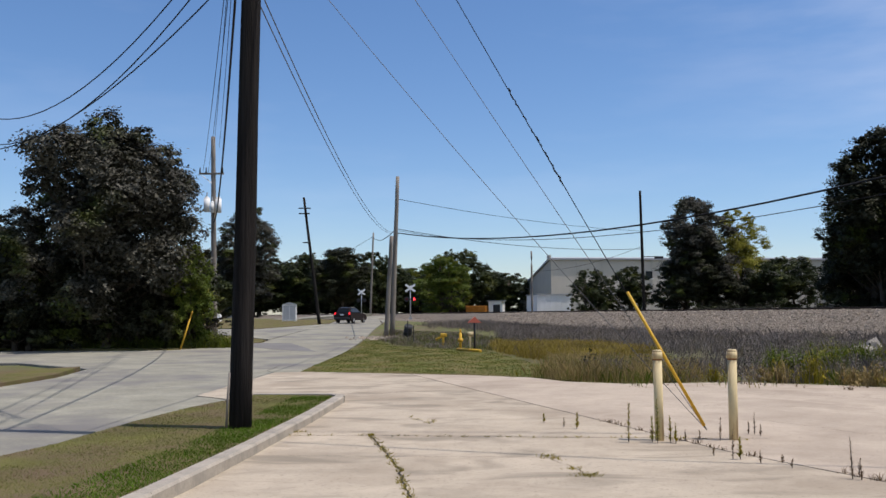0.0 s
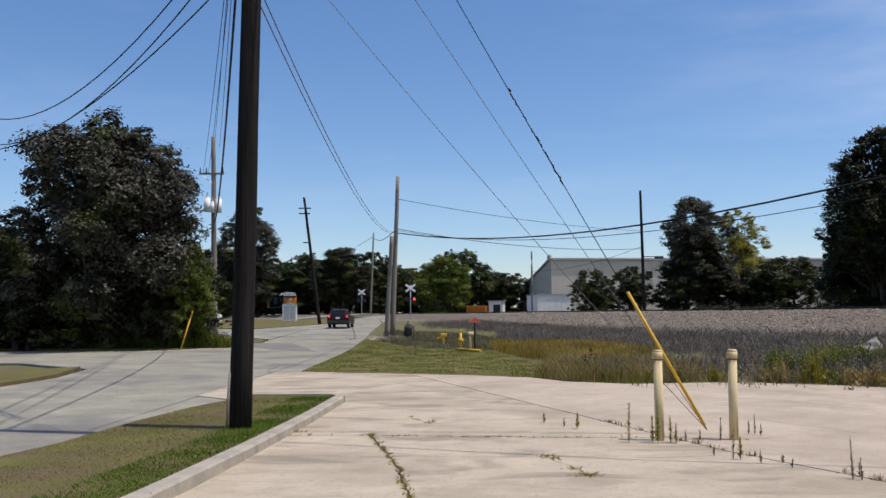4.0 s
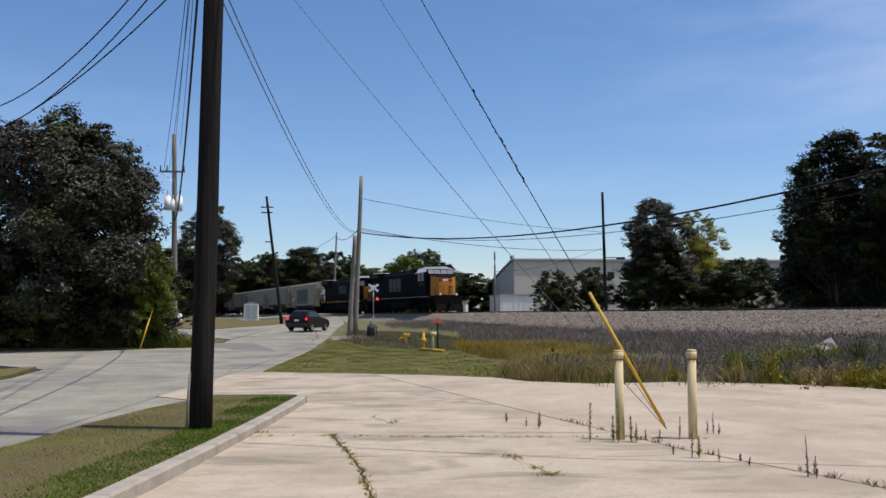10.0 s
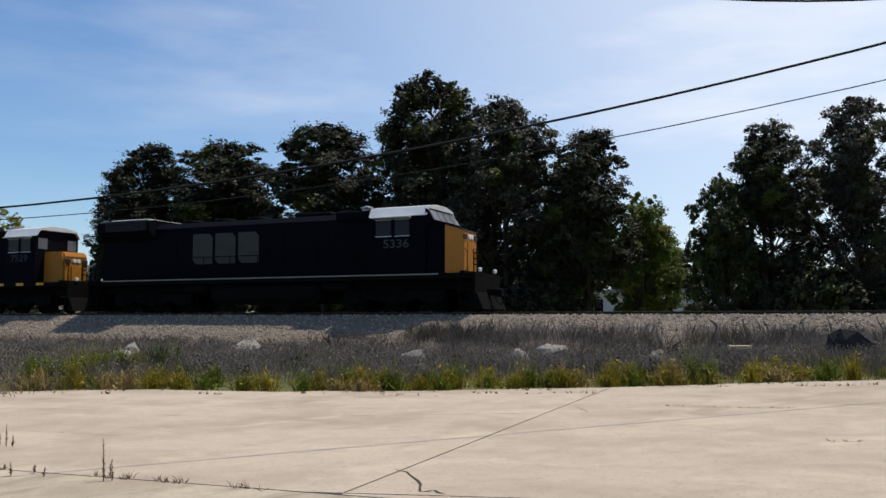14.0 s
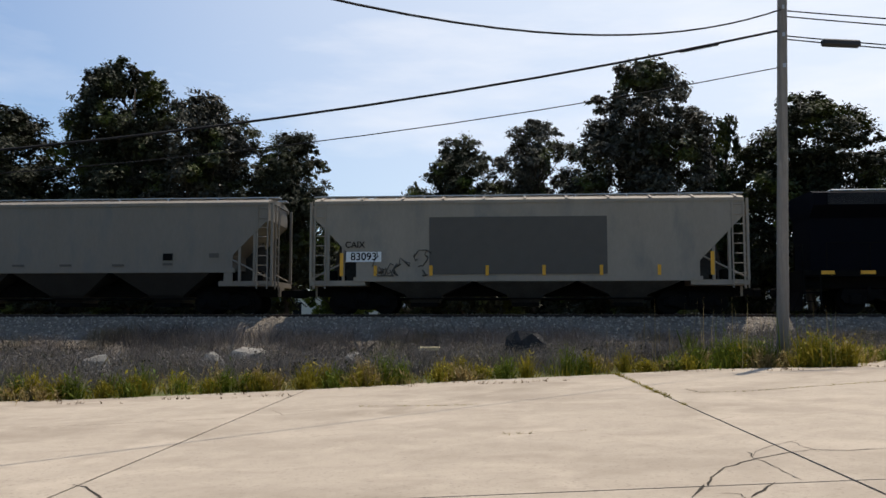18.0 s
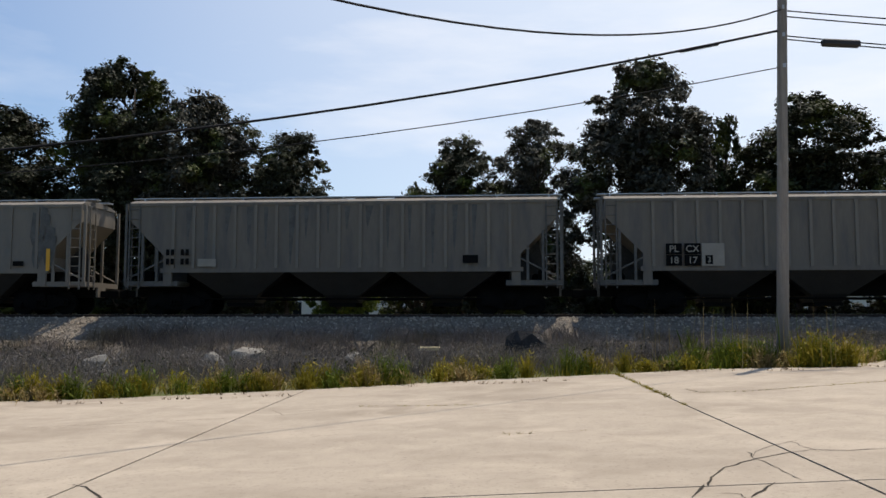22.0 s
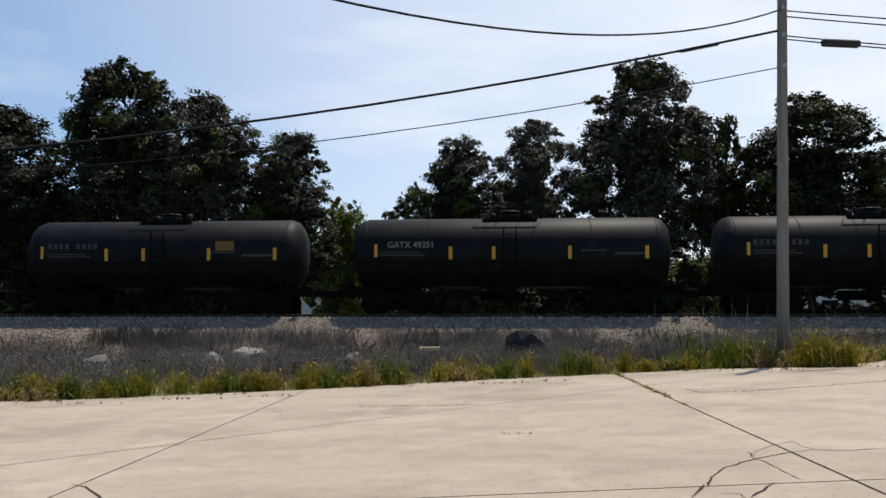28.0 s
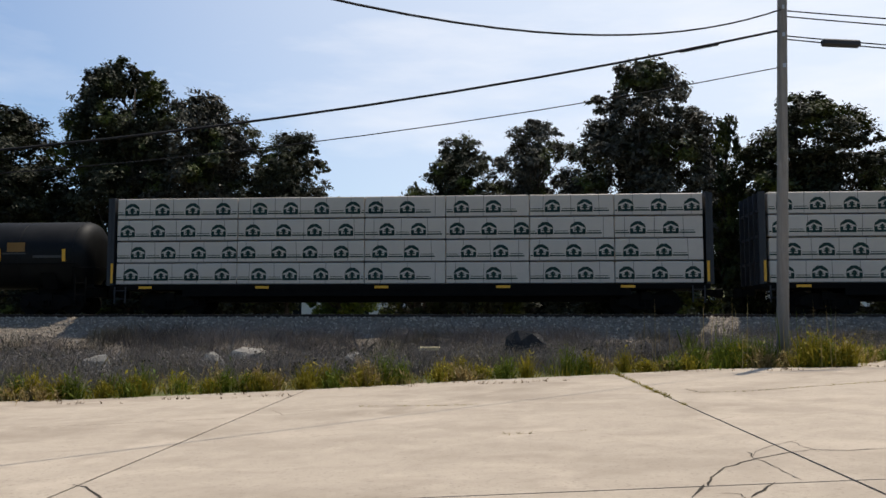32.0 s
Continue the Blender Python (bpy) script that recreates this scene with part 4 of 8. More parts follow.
# ---- tank car
def tank_car(label, length, r, zc, walkway=True, patches=()):
    car = thing("tank_car", label, "tank car", group="freight train cars")
    h = length / 2
    prof = [(-h, 0.0), (-h + 0.02, 0.45 * r), (-h + 0.12, 0.75 * r), (-h + 0.32, 0.93 * r), (-h + 0.6, r), (-0.9, r)]
    prof += [(-x, q) for x, q in prof[::-1]]
    bm = bmesh.new()
    rings = []
    for x, q in prof:
        rings.append([bm.verts.new((x, max(q, 0.01) * math.cos(a), zc + max(q, 0.01) * math.sin(a))) for a in np.linspace(0, math.tau, 40, endpoint=False)])
    for p, q in zip(rings, rings[1:]):
        for i in range(40):
            bm.faces.new((p[i], p[(i + 1) % 40], q[(i + 1) % 40], q[i])).smooth = True
    tank = part("tank", bm, TANK_B, car)
    for x in (-h + 0.62, -h * 0.5, 0.95, -0.95, h * 0.5, h - 0.62):
        bm = bmesh.new()
        bm_tube(bm, (x - 0.02, 0, zc), (x + 0.02, 0, zc), r + 0.008, seg=40)
        part("weld_band", bm, TANK_B, tank)
    bm = bmesh.new()
    bm_tube(bm, (0, 0, zc + r - 0.05), (0, 0, zc + r + 0.22), 0.42, seg=16)
    bm_tube(bm, (0, 0, zc + r + 0.22), (0, 0, zc + r + 0.3), 0.46, 0.4, seg=16)
    bm_tube(bm, (0.75, 0, zc + r - 0.05), (0.75, 0, zc + r + 0.3), 0.16, seg=10)
    bm_tube(bm, (-0.7, 0.2, zc + r - 0.05), (-0.7, 0.2, zc + r + 0.25), 0.12, seg=10)
    part("manway", bm, TANK_B, car)
    bm = bmesh.new()
    for y in (-0.72, 0.72):
        s = 1 if y > 0 else -1
        bm_box(bm, -1.1, min(y, y - s * 0.25), zc + r * 0.93, 1.1, max(y, y - s * 0.25), zc + r * 0.93 + 0.03)
    part("top_platform", bm, TANK_B, car)
    bm = bmesh.new()
    for y in (-0.72, 0.72):
        for x in (-1.25, -0.45, 0.45, 1.25):
            bm_tube(bm, (x, y, zc + r * 0.93), (x, y, zc + r + 0.52), 0.02, seg=6)
        bm_tube(bm, (-1.25, y, zc + r + 0.52), (1.25, y, zc + r + 0.52), 0.02, seg=6)
    part("platform_rail", bm, UNDER, car)
    for sgn in (-1, 1):
        bm = bmesh.new()
        x0, x1 = sgn * (h - 2.6), sgn * (h + 0.35)
        bm_box(bm, min(x0, x1), -0.33, 0.72, max(x0, x1), 0.33, 1.12)
        bm_prism(bm, [(-1.25, zc - 0.55 * r), (-0.9, 1.05), (0.9, 1.05), (1.25, zc - 0.55 * r), (0.75, zc - 0.85 * r), (-0.75, zc - 0.85 * r)], sgn * (h - 1.75) - 0.3, sgn * (h - 1.75) + 0.3, "x")
        bm_box(bm, min(x1, x1 - sgn * 0.25), -1.5, 1.1, max(x1, x1 - sgn * 0.25), 1.5, 1.2)
        part("stub_sill", bm, UNDER, car)
        bm = bmesh.new()
        for y in (-1.48, 1.48):
            bm_path(bm, [(x1, y, 0.6), (x1, y, 1.9), (x1 - sgn * 0.9, y, 1.9), (x1 - sgn * 0.9, y, 1.2)], 0.02)
        bm_tube(bm, (x1, -1.48, 1.9), (x1, 1.48, 1.9), 0.02, seg=6)
        part("end_rail", bm, UNDER, car)
        freight_truck(car, sgn * (h - 1.75))
        coupler(car, x1, sgn)
        ladder(car, sgn * (h - 0.2) * 1.0, -1.52, 0.55, 1.5, UNDER, 0.45)
    ladder(car, 0.0, -r - 0.06, 0.9, zc + 0.6 * r, UNDER, 0.5)
    bm = bmesh.new()
    bm_tube(bm, (-h + 0.4, -r - 0.07, zc - 0.55 * r + 0.35), (h - 0.4, -r - 0.07, zc - 0.55 * r + 0.35), 0.018, seg=6)
    bm_tube(bm, (-1.2, 0.3, 0.75), (0.4, 0.3, 0.75), 0.2, seg=12)
    bm_box(bm, -h + 2.6, -0.1, 0.75, h - 2.6, 0.1, 0.85)
    bm_tube(bm, (0, 0, 0.5), (0, 0, zc - r + 0.1), 0.16, seg=10)
    part("underside_piping", bm, UNDER, car)
    for x, wide, z in patches:
        y = -math.sqrt(max(0.01, r * r - (z - zc) ** 2)) - 0.02
        t = math.atan2(z - zc, r)
        ob = boxes("reflective_strip", REFLECT, car, (-wide / 2, -0.006, -0.25, wide / 2, 0.006, 0.25))
        ob.matrix_basis = pose(x, y, z, -math.degrees(math.asin((z - zc) / r)))
    return car


# ---- boxcar
def boxcar(label, length):
    car = thing("boxcar", label, "boxcar", group="freight train cars")
    h, w = length / 2, 1.55
    boxes("body", BROWN, car, (-h, -w, 0.95, h, w, 4.55), c=0.03)
    bm = bmesh.new()
    bm_prism(bm, [(-w - 0.03, 4.5), (w + 0.03, 4.5), (w, 4.6), (0, 4.78), (-w, 4.6)], -h - 0.03, h + 0.03, "x")
    roof = part("roof", bm, BROWN, car)
    for k in range(14):
        x = -h + 0.6 + k * (length - 1.2) / 13
        bm = bmesh.new()
        bm_prism(bm, [(-w, 4.6), (w, 4.6), (w, 4.65), (0, 4.83), (-w, 4.65)], x - 0.04, x + 0.04, "x")
        part("roof_seam", bm, BROWN, roof)
    for x in list(np.arange(-h + 0.5, -1.8, 1.08)) + list(np.arange(1.95, h - 0.3, 1.08)):
        for y in (-w, w):
            bm = bmesh.new()
            bm_prism(bm, [(x - 0.09, 0.98), (x + 0.09, 0.98), (x + 0.09, 4.45), (x - 0.09, 4.45)], y - 0.06 if y < 0 else y, y if y < 0 else y + 0.06)
            part("side_post", bm, BROWN, car)
    for y in (-w - 0.1, w):
        door = boxes("door", TIE, car, (-1.75, y, 0.98, 1.75, y + 0.1, 4.4), c=0.02, label="darker sliding door")
        for k in (-0.9, 0, 0.9):
            boxes("door_rib", TIE, door, (k - 0.05, y - 0.03, 1.05, k + 0.05, y + 0.13, 4.3))
    boxes("door_track", UNDER, car, (-2.0, -w - 0.13, 0.86, 5.0, -w, 0.97), (-2.0, -w - 0.13, 4.41, 5.0, -w, 4.5))
    boxes("side_sill", UNDER, car, (-h + 2.5, -w + 0.02, 0.62, h - 2.5, -w + 0.12, 0.97), (-h + 2.5, w - 0.12, 0.62, h - 2.5, w - 0.02, 0.97), (-h, -0.4, 0.7, h, 0.4, 0.97))
    for sgn in (-1, 1):
        for k in range(9):
            z = 1.2 + k * 0.37
            bm = bmesh.new()
            bm_box(bm, min(sgn * h, sgn * (h + 0.07)), -1.45, z, max(sgn * h, sgn * (h + 0.07)), 1.45, z + 0.2)
            part("end_corrugation", bm, BROWN, car)
        ladder(car, sgn * (h - 0.35), -w - 0.07, 0.6, 4.3, BROWN, 0.45)
        freight_truck(car, sgn * (h - 2.1))
        coupler(car, sgn * h, sgn)
    bars(REFLECT, car, -w - 0.07, [(-h + 0.6 + k * 2.45, 1.35, 0.12, 0.5) for k in range(8)], "reflective_strip")
    words("ALM", 0.36, -h + 1.5, -w - 0.07, 2.15, LETTER, car)
    words("531 704", 0.42, -h + 3.2, -w - 0.07, 2.15, LETTER, car)
    bars(LETTER, car, -w - 0.012, [(-h + 1.15, 1.35, 0.85, 0.5), (-h + 2.3, 1.4, 0.8, 0.4), (-1.0, 3.3, 0.9, 0.1), (-1.0, 2.6, 0.5, 0.3), (-0.8, 2.05, 0.8, 0.1), (h - 1.6, 1.8, 0.5, 0.3)])
    return car


# ---- centre-beam flat car with wrapped lumber
def lumber_car(label, length):
    car = thing("lumber_car", label, "flat car", group="freight train cars")
    h, w = length / 2, 1.42
    boxes("deck", UNDER, car, (-h, -w, 0.98, h, w, 1.18))
    boxes("centre_sill", UNDER, car, (-h + 3, -0.5, 0.5, h - 3, 0.5, 0.98))
    boxes("side_sill", UNDER, car, (-h + 3, -w + 0.02, 0.72, h - 3, -w + 0.12, 0.98))
    boxes("centre_beam", UNDER, car, (-h + 0.3, -0.06, 1.18, h - 0.3, 0.06, 4.7), (-h + 0.3, -0.2, 4.66, h - 0.3, 0.2, 4.76))
    for sgn in (-1, 1):
        bm = bmesh.new()
        x0, x1 = sgn * (h - 0.12), sgn * h
        bm_box(bm, min(x0, x1), -w, 1.15, max(x0, x1), w, 4.72)
        bulk = part("bulkhead", bm, DARK, car, "dark steel end bulkhead")
        for y in (-1.38, -0.7, 0, 0.7, 1.38):
            boxes("stiffener", DARK, bulk, (min(x1, x1 + sgn * 0.14), y - 0.06, 1.15, max(x1, x1 + sgn * 0.14), y + 0.06, 4.7))
        for z in (2.0, 3.0, 4.0):
            boxes("stiffener", DARK, bulk, (min(x1, x1 + sgn * 0.1), -1.4, z - 0.05, max(x1, x1 + sgn * 0.1), 1.4, z + 0.05))
        boxes("reflective_strip", REFLECT, car, (min(x0, x1) + 0.01, -w - 0.012, 1.25, max(x0, x1) - 0.01, -w + 0.01, 2.05))
        freight_truck(car, sgn * (h - 2.4))
        coupler(car, x1, sgn)
        ladder(car, sgn * (h - 0.45), -w - 0.04, 0.45, 1.1, DARK, 0.45)
    bars(REFLECT, car, -w - 0.01, [(-h + 1.2 + k * 4.8, 1.02, 0.55, 0.1) for k in range(5)], "reflective_strip")
    cols = [4.95, 5.1, 3.2, 3.25, 3.25, 3.35]
    rng = random.Random(length)
    z = 1.2
    for row in range(4):
        hh = 0.84
        x = -h + 0.22
        order = cols[:] if row % 2 == 0 else cols[:]
        for i, c in enumerate(order):
            wd = c * (length - 0.44) / sum(cols)
            pack = new("lumber_pack", pack_mesh(wd, hh, i % 3))
            pack.parent = car
            pack.matrix_basis = pose(x, -w + 0.03 + rng.uniform(-0.015, 0.015), z)
            marks = new("wrap_print", print_mesh(wd, hh, (i + row) % 3))
            marks.parent = pack
            straps = new("straps", strap_mesh(wd, hh, (i + 2 * row) % 3))
            straps.parent = pack
            back = new("lumber_pack", pack_mesh(wd, hh, i % 3))
            back.parent = car
            back.matrix_basis = pose(x, 0.12, z)
            x += wd
        z += hh + 0.04
    return car


PACKS, PRINTS, STRAPS = {}, {}, {}


def pack_mesh(wd, hh, kind):
    key = (round(wd, 3), kind)
    if key not in PACKS:
        bm = bmesh.new()
        bm_cbox(bm, 0.012, 0, 0.004, wd - 0.012, 1.25, hh, 0.025)
        PACKS[key] = finish("lumber_pack", bm, WRAP)
    return PACKS[key]


def strap_mesh(wd, hh, kind):
    """Steel bands round a pack, not quite upright, and a darker strip along its bottom."""
    key = (round(wd, 3), kind)
    if key not in STRAPS:
        bm = bmesh.new()
        n = int(wd / 1.15) + 1
        for k in range(n):
            x, lean = (k + 0.35 + 0.13 * kind) * wd / n, 0.03 * math.sin(k * 2.3 + kind)
            bm_prism(bm, [(x - 0.011, 0.01), (x + 0.011, 0.01), (x + lean + 0.011, hh - 0.01), (x + lean - 0.011, hh - 0.01)], -0.006, 0.01)
        bm_box(bm, 0.012, -0.004, 0.004, wd - 0.012, 0.01, 0.03)
        STRAPS[key] = finish("strap", bm, STRAP)
    return STRAPS[key]


def print_mesh(wd, hh, kind):
    """Printed marks on the wrap: a plain house shape over lines."""
    key = (round(wd, 3), kind)
    if key not in PRINTS:
        bm = bmesh.new()
        x = (0.62, 0.9, 0.45)[kind]
        z = hh * 0.2
        while x < wd - 0.3:
            for x0, z0, x1, z1 in ((-0.30, 0.0, -0.18, 0.20), (0.18, 0.0, 0.30, 0.20), (-0.30, -0.02, 0.30, 0.07), (-0.05, 0.07, 0.05, 0.15)):
                bm_box(bm, x + x0, -0.009, z + z0, x + x1, 0.004, z + z1)
            bm_prism(bm, [(x - 0.31, z + 0.22), (x, z + 0.36), (x + 0.31, z + 0.22), (x + 0.27, z + 0.34), (x + 0.1, z + 0.47), (x - 0.1, z + 0.47), (x - 0.27, z + 0.34)], -0.009, 0.004)
            for lo, w in ((0.12, 0.17), (0.20, 0.13)):
                bm_prism(bm, [(x - w, z + lo), (x + w, z + lo), (x, z + lo + 0.11)], -0.009, 0.004)
            x += 1.26
        x = (0.62, 0.9, 0.45)[kind] - 1.26
        while x < wd:
            for a, b, z0, t in ((0.33, 0.93, 0.0, 0.05), (0.36, 0.88, 0.10, 0.025)):
                x0, x1 = max(0.03, x + a), min(wd - 0.03, x + b)
                if x1 > x0 + 0.05:
                    bm_box(bm, x0, -0.0085, z + z0, x1, 0.004, z + z0 + t)
            x += 1.26
        PRINTS[key] = finish("wrap_print", bm, WRAP_GREEN)
    return PRINTS[key]


# ---- locomotives
def six_wheel_truck(parent, x):
    bm = bmesh.new()
    for y in (-1.12, 1.12):
        bm_prism(bm, [(-2.5, 0.62), (-2.35, 0.42), (-1.5, 0.42), (-1.2, 0.62), (-0.6, 0.42), (0.6, 0.42), (1.2, 0.62), (1.5, 0.42), (2.35, 0.42), (2.5, 0.62), (2.4, 0.95), (-2.4, 0.95)], y - 0.09, y + 0.09)
        for k in (-1.95, 0, 1.95):
            bm_cbox(bm, k - 0.22, y - 0.16, 0.34, k + 0.22, y + 0.16, 0.76, 0.04)
            bm_tube(bm, (k + 0.5, y * 1.06, 0.5), (k + 0.5, y * 1.06, 1.05), 0.08, seg=8)
        bm_tube(bm, (-0.9, y * 1.13, 0.8), (-0.5, y * 1.13, 0.8), 0.1, seg=8)
    bm_box(bm, -0.5, -1.0, 0.5, 0.5, 1.0, 1.1)
    t = part("truck", bm, UNDER, parent)
    t.matrix_basis = pose(x, 0, 0)
    for k in (-1.95, 0, 1.95):
        wheelset(t, k, 0.53)
    return t


def locomotive(label, length, number, wide_cab, dashes, nose_all_yellow):
    car = thing("locomotive", label, "locomotive", group="locomotives")
    h = length / 2
    f = h - 0.6                                # front of the deck
    bm = bmesh.new()
    bm_prism(bm, [(-f, 1.42), (f, 1.42), (f, 1.66), (-f, 1.66)], -1.52, 1.52)
    bm_box(bm, -f, -0.9, 1.0, f, 0.9, 1.42)
    part("frame", bm, UNDER, car)
    if dashes:
        for k in range(13):
            boxes("sill_dash", REFLECT, car, (-f + 0.6 + k * 1.5, -1.53, 1.50, -f + 1.15 + k * 1.5, -1.51, 1.64))
    else:
        boxes("sill_stripe", LETTER, car, (-f + 0.9, -1.53, 1.60, f - 1.6, -1.51, 1.655))
    # long hood
    cab0, cab1 = (f - 4.95, f - 2.25) if wide_cab else (f - 4.75, f - 2.4)
    hw = 0.98
    bm = bmesh.new()
    bm_prism(bm, [(-hw, 1.66), (hw, 1.66), (hw, 4.25), (hw - 0.3, 4.52), (-hw + 0.3, 4.52), (-hw, 4.25)], -f + 0.45, cab0, "x")
    hood = part("long_hood", bm, NAVY, car)
    for k in range(12):
        x = -f + 4.4 + k * 0.92
        if x + 0.8 < cab0:
            boxes("hood_door", NAVY, hood, (x, -hw - 0.018, 1.95, x + 0.84, -hw, 3.75))
    bm = bmesh.new()
    bm_prism(bm, [(-hw, 3.7), (-1.5, 4.15), (-1.5, 4.62), (-1.2, 4.72), (1.2, 4.72), (1.5, 4.62), (1.5, 4.15), (hw, 3.7)], -f + 0.45, -f + 3.9, "x")
    rad = part("radiator", bm, NAVY, car)
    for k in range(10):
        boxes("louvre", DARK, rad, (-f + 1.0, -1.52, 4.18 + k * 0.042, -f + 3.7, -1.495, 4.20 + k * 0.042))
    boxes("radiator_fan", PALE_ROOF, rad, (-f + 1.2, -1.3, 4.72, -f + 3.6, 1.3, 4.78), c=0.02)
    for k in range(3):
        x = -f + 5.5 + k * 2.0
        bm = bmesh.new()
        bm_tube(bm, (x, 0, 4.5), (x, 0, 4.68), 0.55, seg=18)
        part("roof_fan", bm, NAVY, car)
    boxes("exhaust_housing", NAVY, car, (cab0 - 4.6, -0.6, 4.5, cab0 - 2.6, 0.6, 4.72), c=0.05)
    boxes("filter_housing", NAVY, car, (cab0 - 2.0, -1.15, 4.2, cab0 - 0.2, 1.15, 4.6), c=0.05)
    # cab
    cw = 1.5 if wide_cab else 1.45
    bm = bmesh.new()
    bm_prism(bm, [(-cw, 1.66), (cw, 1.66), (cw, 4.2), (cw - 0.25, 4.5), (-cw + 0.25, 4.5), (-cw, 4.2)], cab0, cab1, "x")
    cab = part("cab", bm, NAVY, car)
    bm = bmesh.new()
    bm_prism(bm, [(-cw - 0.04, 4.2), (-cw + 0.22, 4.53), (cw - 0.22, 4.53), (cw + 0.04, 4.2), (cw - 0.2, 4.62), (0.5, 4.76), (-0.5, 4.76), (-cw + 0.2, 4.62)], cab0 - 0.05, cab1 + 0.12, "x")
    part("cab_roof", bm, PALE_ROOF, car, "pale sunlit cab roof")
    for y in (-cw - 0.012, cw - 0.012):
        for x0, x1 in ((cab0 + 0.3, cab0 + 1.05), (cab0 + 1.25, cab0 + 1.95)):
            win = boxes("window", GLASS_D, cab, (x0, y, 3.35, x1, y + 0.024, 4.05))
            boxes("window_sill", GALV, win, (x0 - 0.03, y - 0.006, 3.31, x1 + 0.03, y + 0.03, 3.35))
            boxes("window_head", GALV, win, (x0 - 0.03, y - 0.006, 4.05, x1 + 0.03, y + 0.03, 4.09))
    boxes("sun_visor", PALE_ROOF, cab, (cab0 + 0.2, -cw - 0.35, 4.12, cab0 + 2.05, -cw, 4.16))
    # sloped windscreen and nose
    nz = 3.80 if wide_cab else 3.35
    nf = f - 0.75 if wide_cab else f - 0.95
    nw = 1.38 if wide_cab else 0.85
    bm = bmesh.new()
    if wide_cab:
        bm_prism(bm, [(cab1, 3.6), (cab1 + 0.42, 3.95), (cab1 + 0.1, 4.48), (cab1, 4.5)], -cw + 0.02, cw - 0.02)
        part("windscreen_frame", bm, NAVY, cab)
        for y0, y1 in ((-1.38, -0.75), (-0.68, -0.04), (0.04, 0.68), (0.75, 1.38)):
            bm = bmesh.new()
            bm_prism(bm, [(cab1 + 0.40, 3.99), (cab1 + 0.43, 3.99), (cab1 + 0.15, 4.44), (cab1 + 0.12, 4.44)], y0, y1)
            part("windscreen", bm, SCREEN, cab)
    else:
        bm.free()
        for y0, y1 in ((-1.3, -0.7), (0.7, 1.3)):
            boxes("windscreen", SCREEN, cab, (cab1, y0, 3.5, cab1 + 0.02, y1, 4.1))
    side_nose = [(cab1, 1.66), (nf, 1.66), (nf, nz - 0.35), (nf - 0.12, nz), (cab1 + 0.1, nz + 0.12 if wide_cab else nz), (cab1, nz + 0.12 if wide_cab else nz)]
    bm = bmesh.new()
    if wide_cab:
        # a nose with chamfered corners and a sloping top
        plan = [(cab1, -nw, nz + 0.14), (nf - 0.6, -nw, nz - 0.02), (nf, -0.72, nz - 0.22), (nf, 0.72, nz - 0.22), (nf - 0.6, nw, nz - 0.02), (cab1, nw, nz + 0.14)]
        lo = [bm.verts.new((x, y, 1.66)) for x, y, z in plan]
        hi = [bm.verts.new((x, y, z)) for x, y, z in plan]
        for i in range(6):
            bm.faces.new((lo[i], lo[(i + 1) % 6], hi[(i + 1) % 6], hi[i]))
        bm.faces.new((hi[0], hi[1], hi[4], hi[5]))
        bm.faces.new((hi[1], hi[2], hi[3], hi[4]))
        nose = part("nose", bm, NAVY, car, "navy nose with orange front")
        for (ax, ay, az), (bx, by, bz) in zip(plan[1:4], plan[2:5]):
            k = Vector((by - ay, ax - bx, 0)).normalized() * 0.014
            bm = bmesh.new()
            lo = [bm.verts.new((x + q * k.x, y + q * k.y, 1.68)) for x, y, q in ((ax, ay, -1), (bx, by, -1), (bx, by, 1), (ax, ay, 1))]
            hi = [bm.verts.new((x + q * k.x, y + q * k.y, z - 0.03)) for x, y, z, q in ((ax, ay, az, -1), (bx, by, bz, -1), (bx, by, bz, 1), (ax, ay, az, 1))]
            for i in range(4):
                bm.faces.new((lo[i], lo[(i + 1) % 4], hi[(i + 1) % 4], hi[i]))
            bm.faces.new(hi)
            bm.faces.new(lo[::-1])
            part("nose_panel", bm, ORANGE, nose, "orange-yellow nose front")
    else:
        bm_prism(bm, side_nose, -nw, nw)
        bmesh.ops.bevel(bm, geom=[e for e in bm.edges if all(v.co.x > cab1 + 0.05 for v in e.verts)], offset=0.1, segments=2, affect="EDGES")
        nose = part("nose", bm, ORANGE, car, "yellow nose")
    boxes("nose_door", ORANGE, nose, (nf - 0.02, -0.35, 1.7, nf + 0.05, 0.35, nz - 0.75), c=0.01)
    for y in (-0.14, 0.14):
        bm = bmesh.new()
        bm_tube(bm, (nf - 0.3, y, nz - 0.5), (nf + 0.07, y, nz - 0.5), 0.11, seg=14)
        part("headlight", bm, WHITE, nose)
    for y in (-0.62, 0.62):
        bm = bmesh.new()
        bm_path(bm, [(nf + 0.0, y, 1.75), (nf + 0.12, y, 1.85), (nf + 0.12, y, 2.65), (nf + 0.0, y, 2.75)], 0.022)
        part("grab_iron", bm, UNDER, nose)
    boxes("anticlimber", UNDER, nose, (nf + 0.0, -1.2, 1.66, nf + 0.2, 1.2, 1.78), c=0.02)
    for z in (2.1, 2.35, 2.6):
        boxes("nose_step", UNDER, nose, (nf + 0.03, 0.36, z, nf + 0.1, 0.62, z + 0.05))
    boxes("nose_stripe", DARK, nose, (nf - 0.01, -0.7, nz - 0.32, nf + 0.02, 0.7, nz - 0.27))
    for y in (-0.75, 0.42):
        boxes("number_board", DARK, nose, (nf - 0.06, y, nz - 0.62, nf + 0.045, y + 0.33, nz - 0.42))
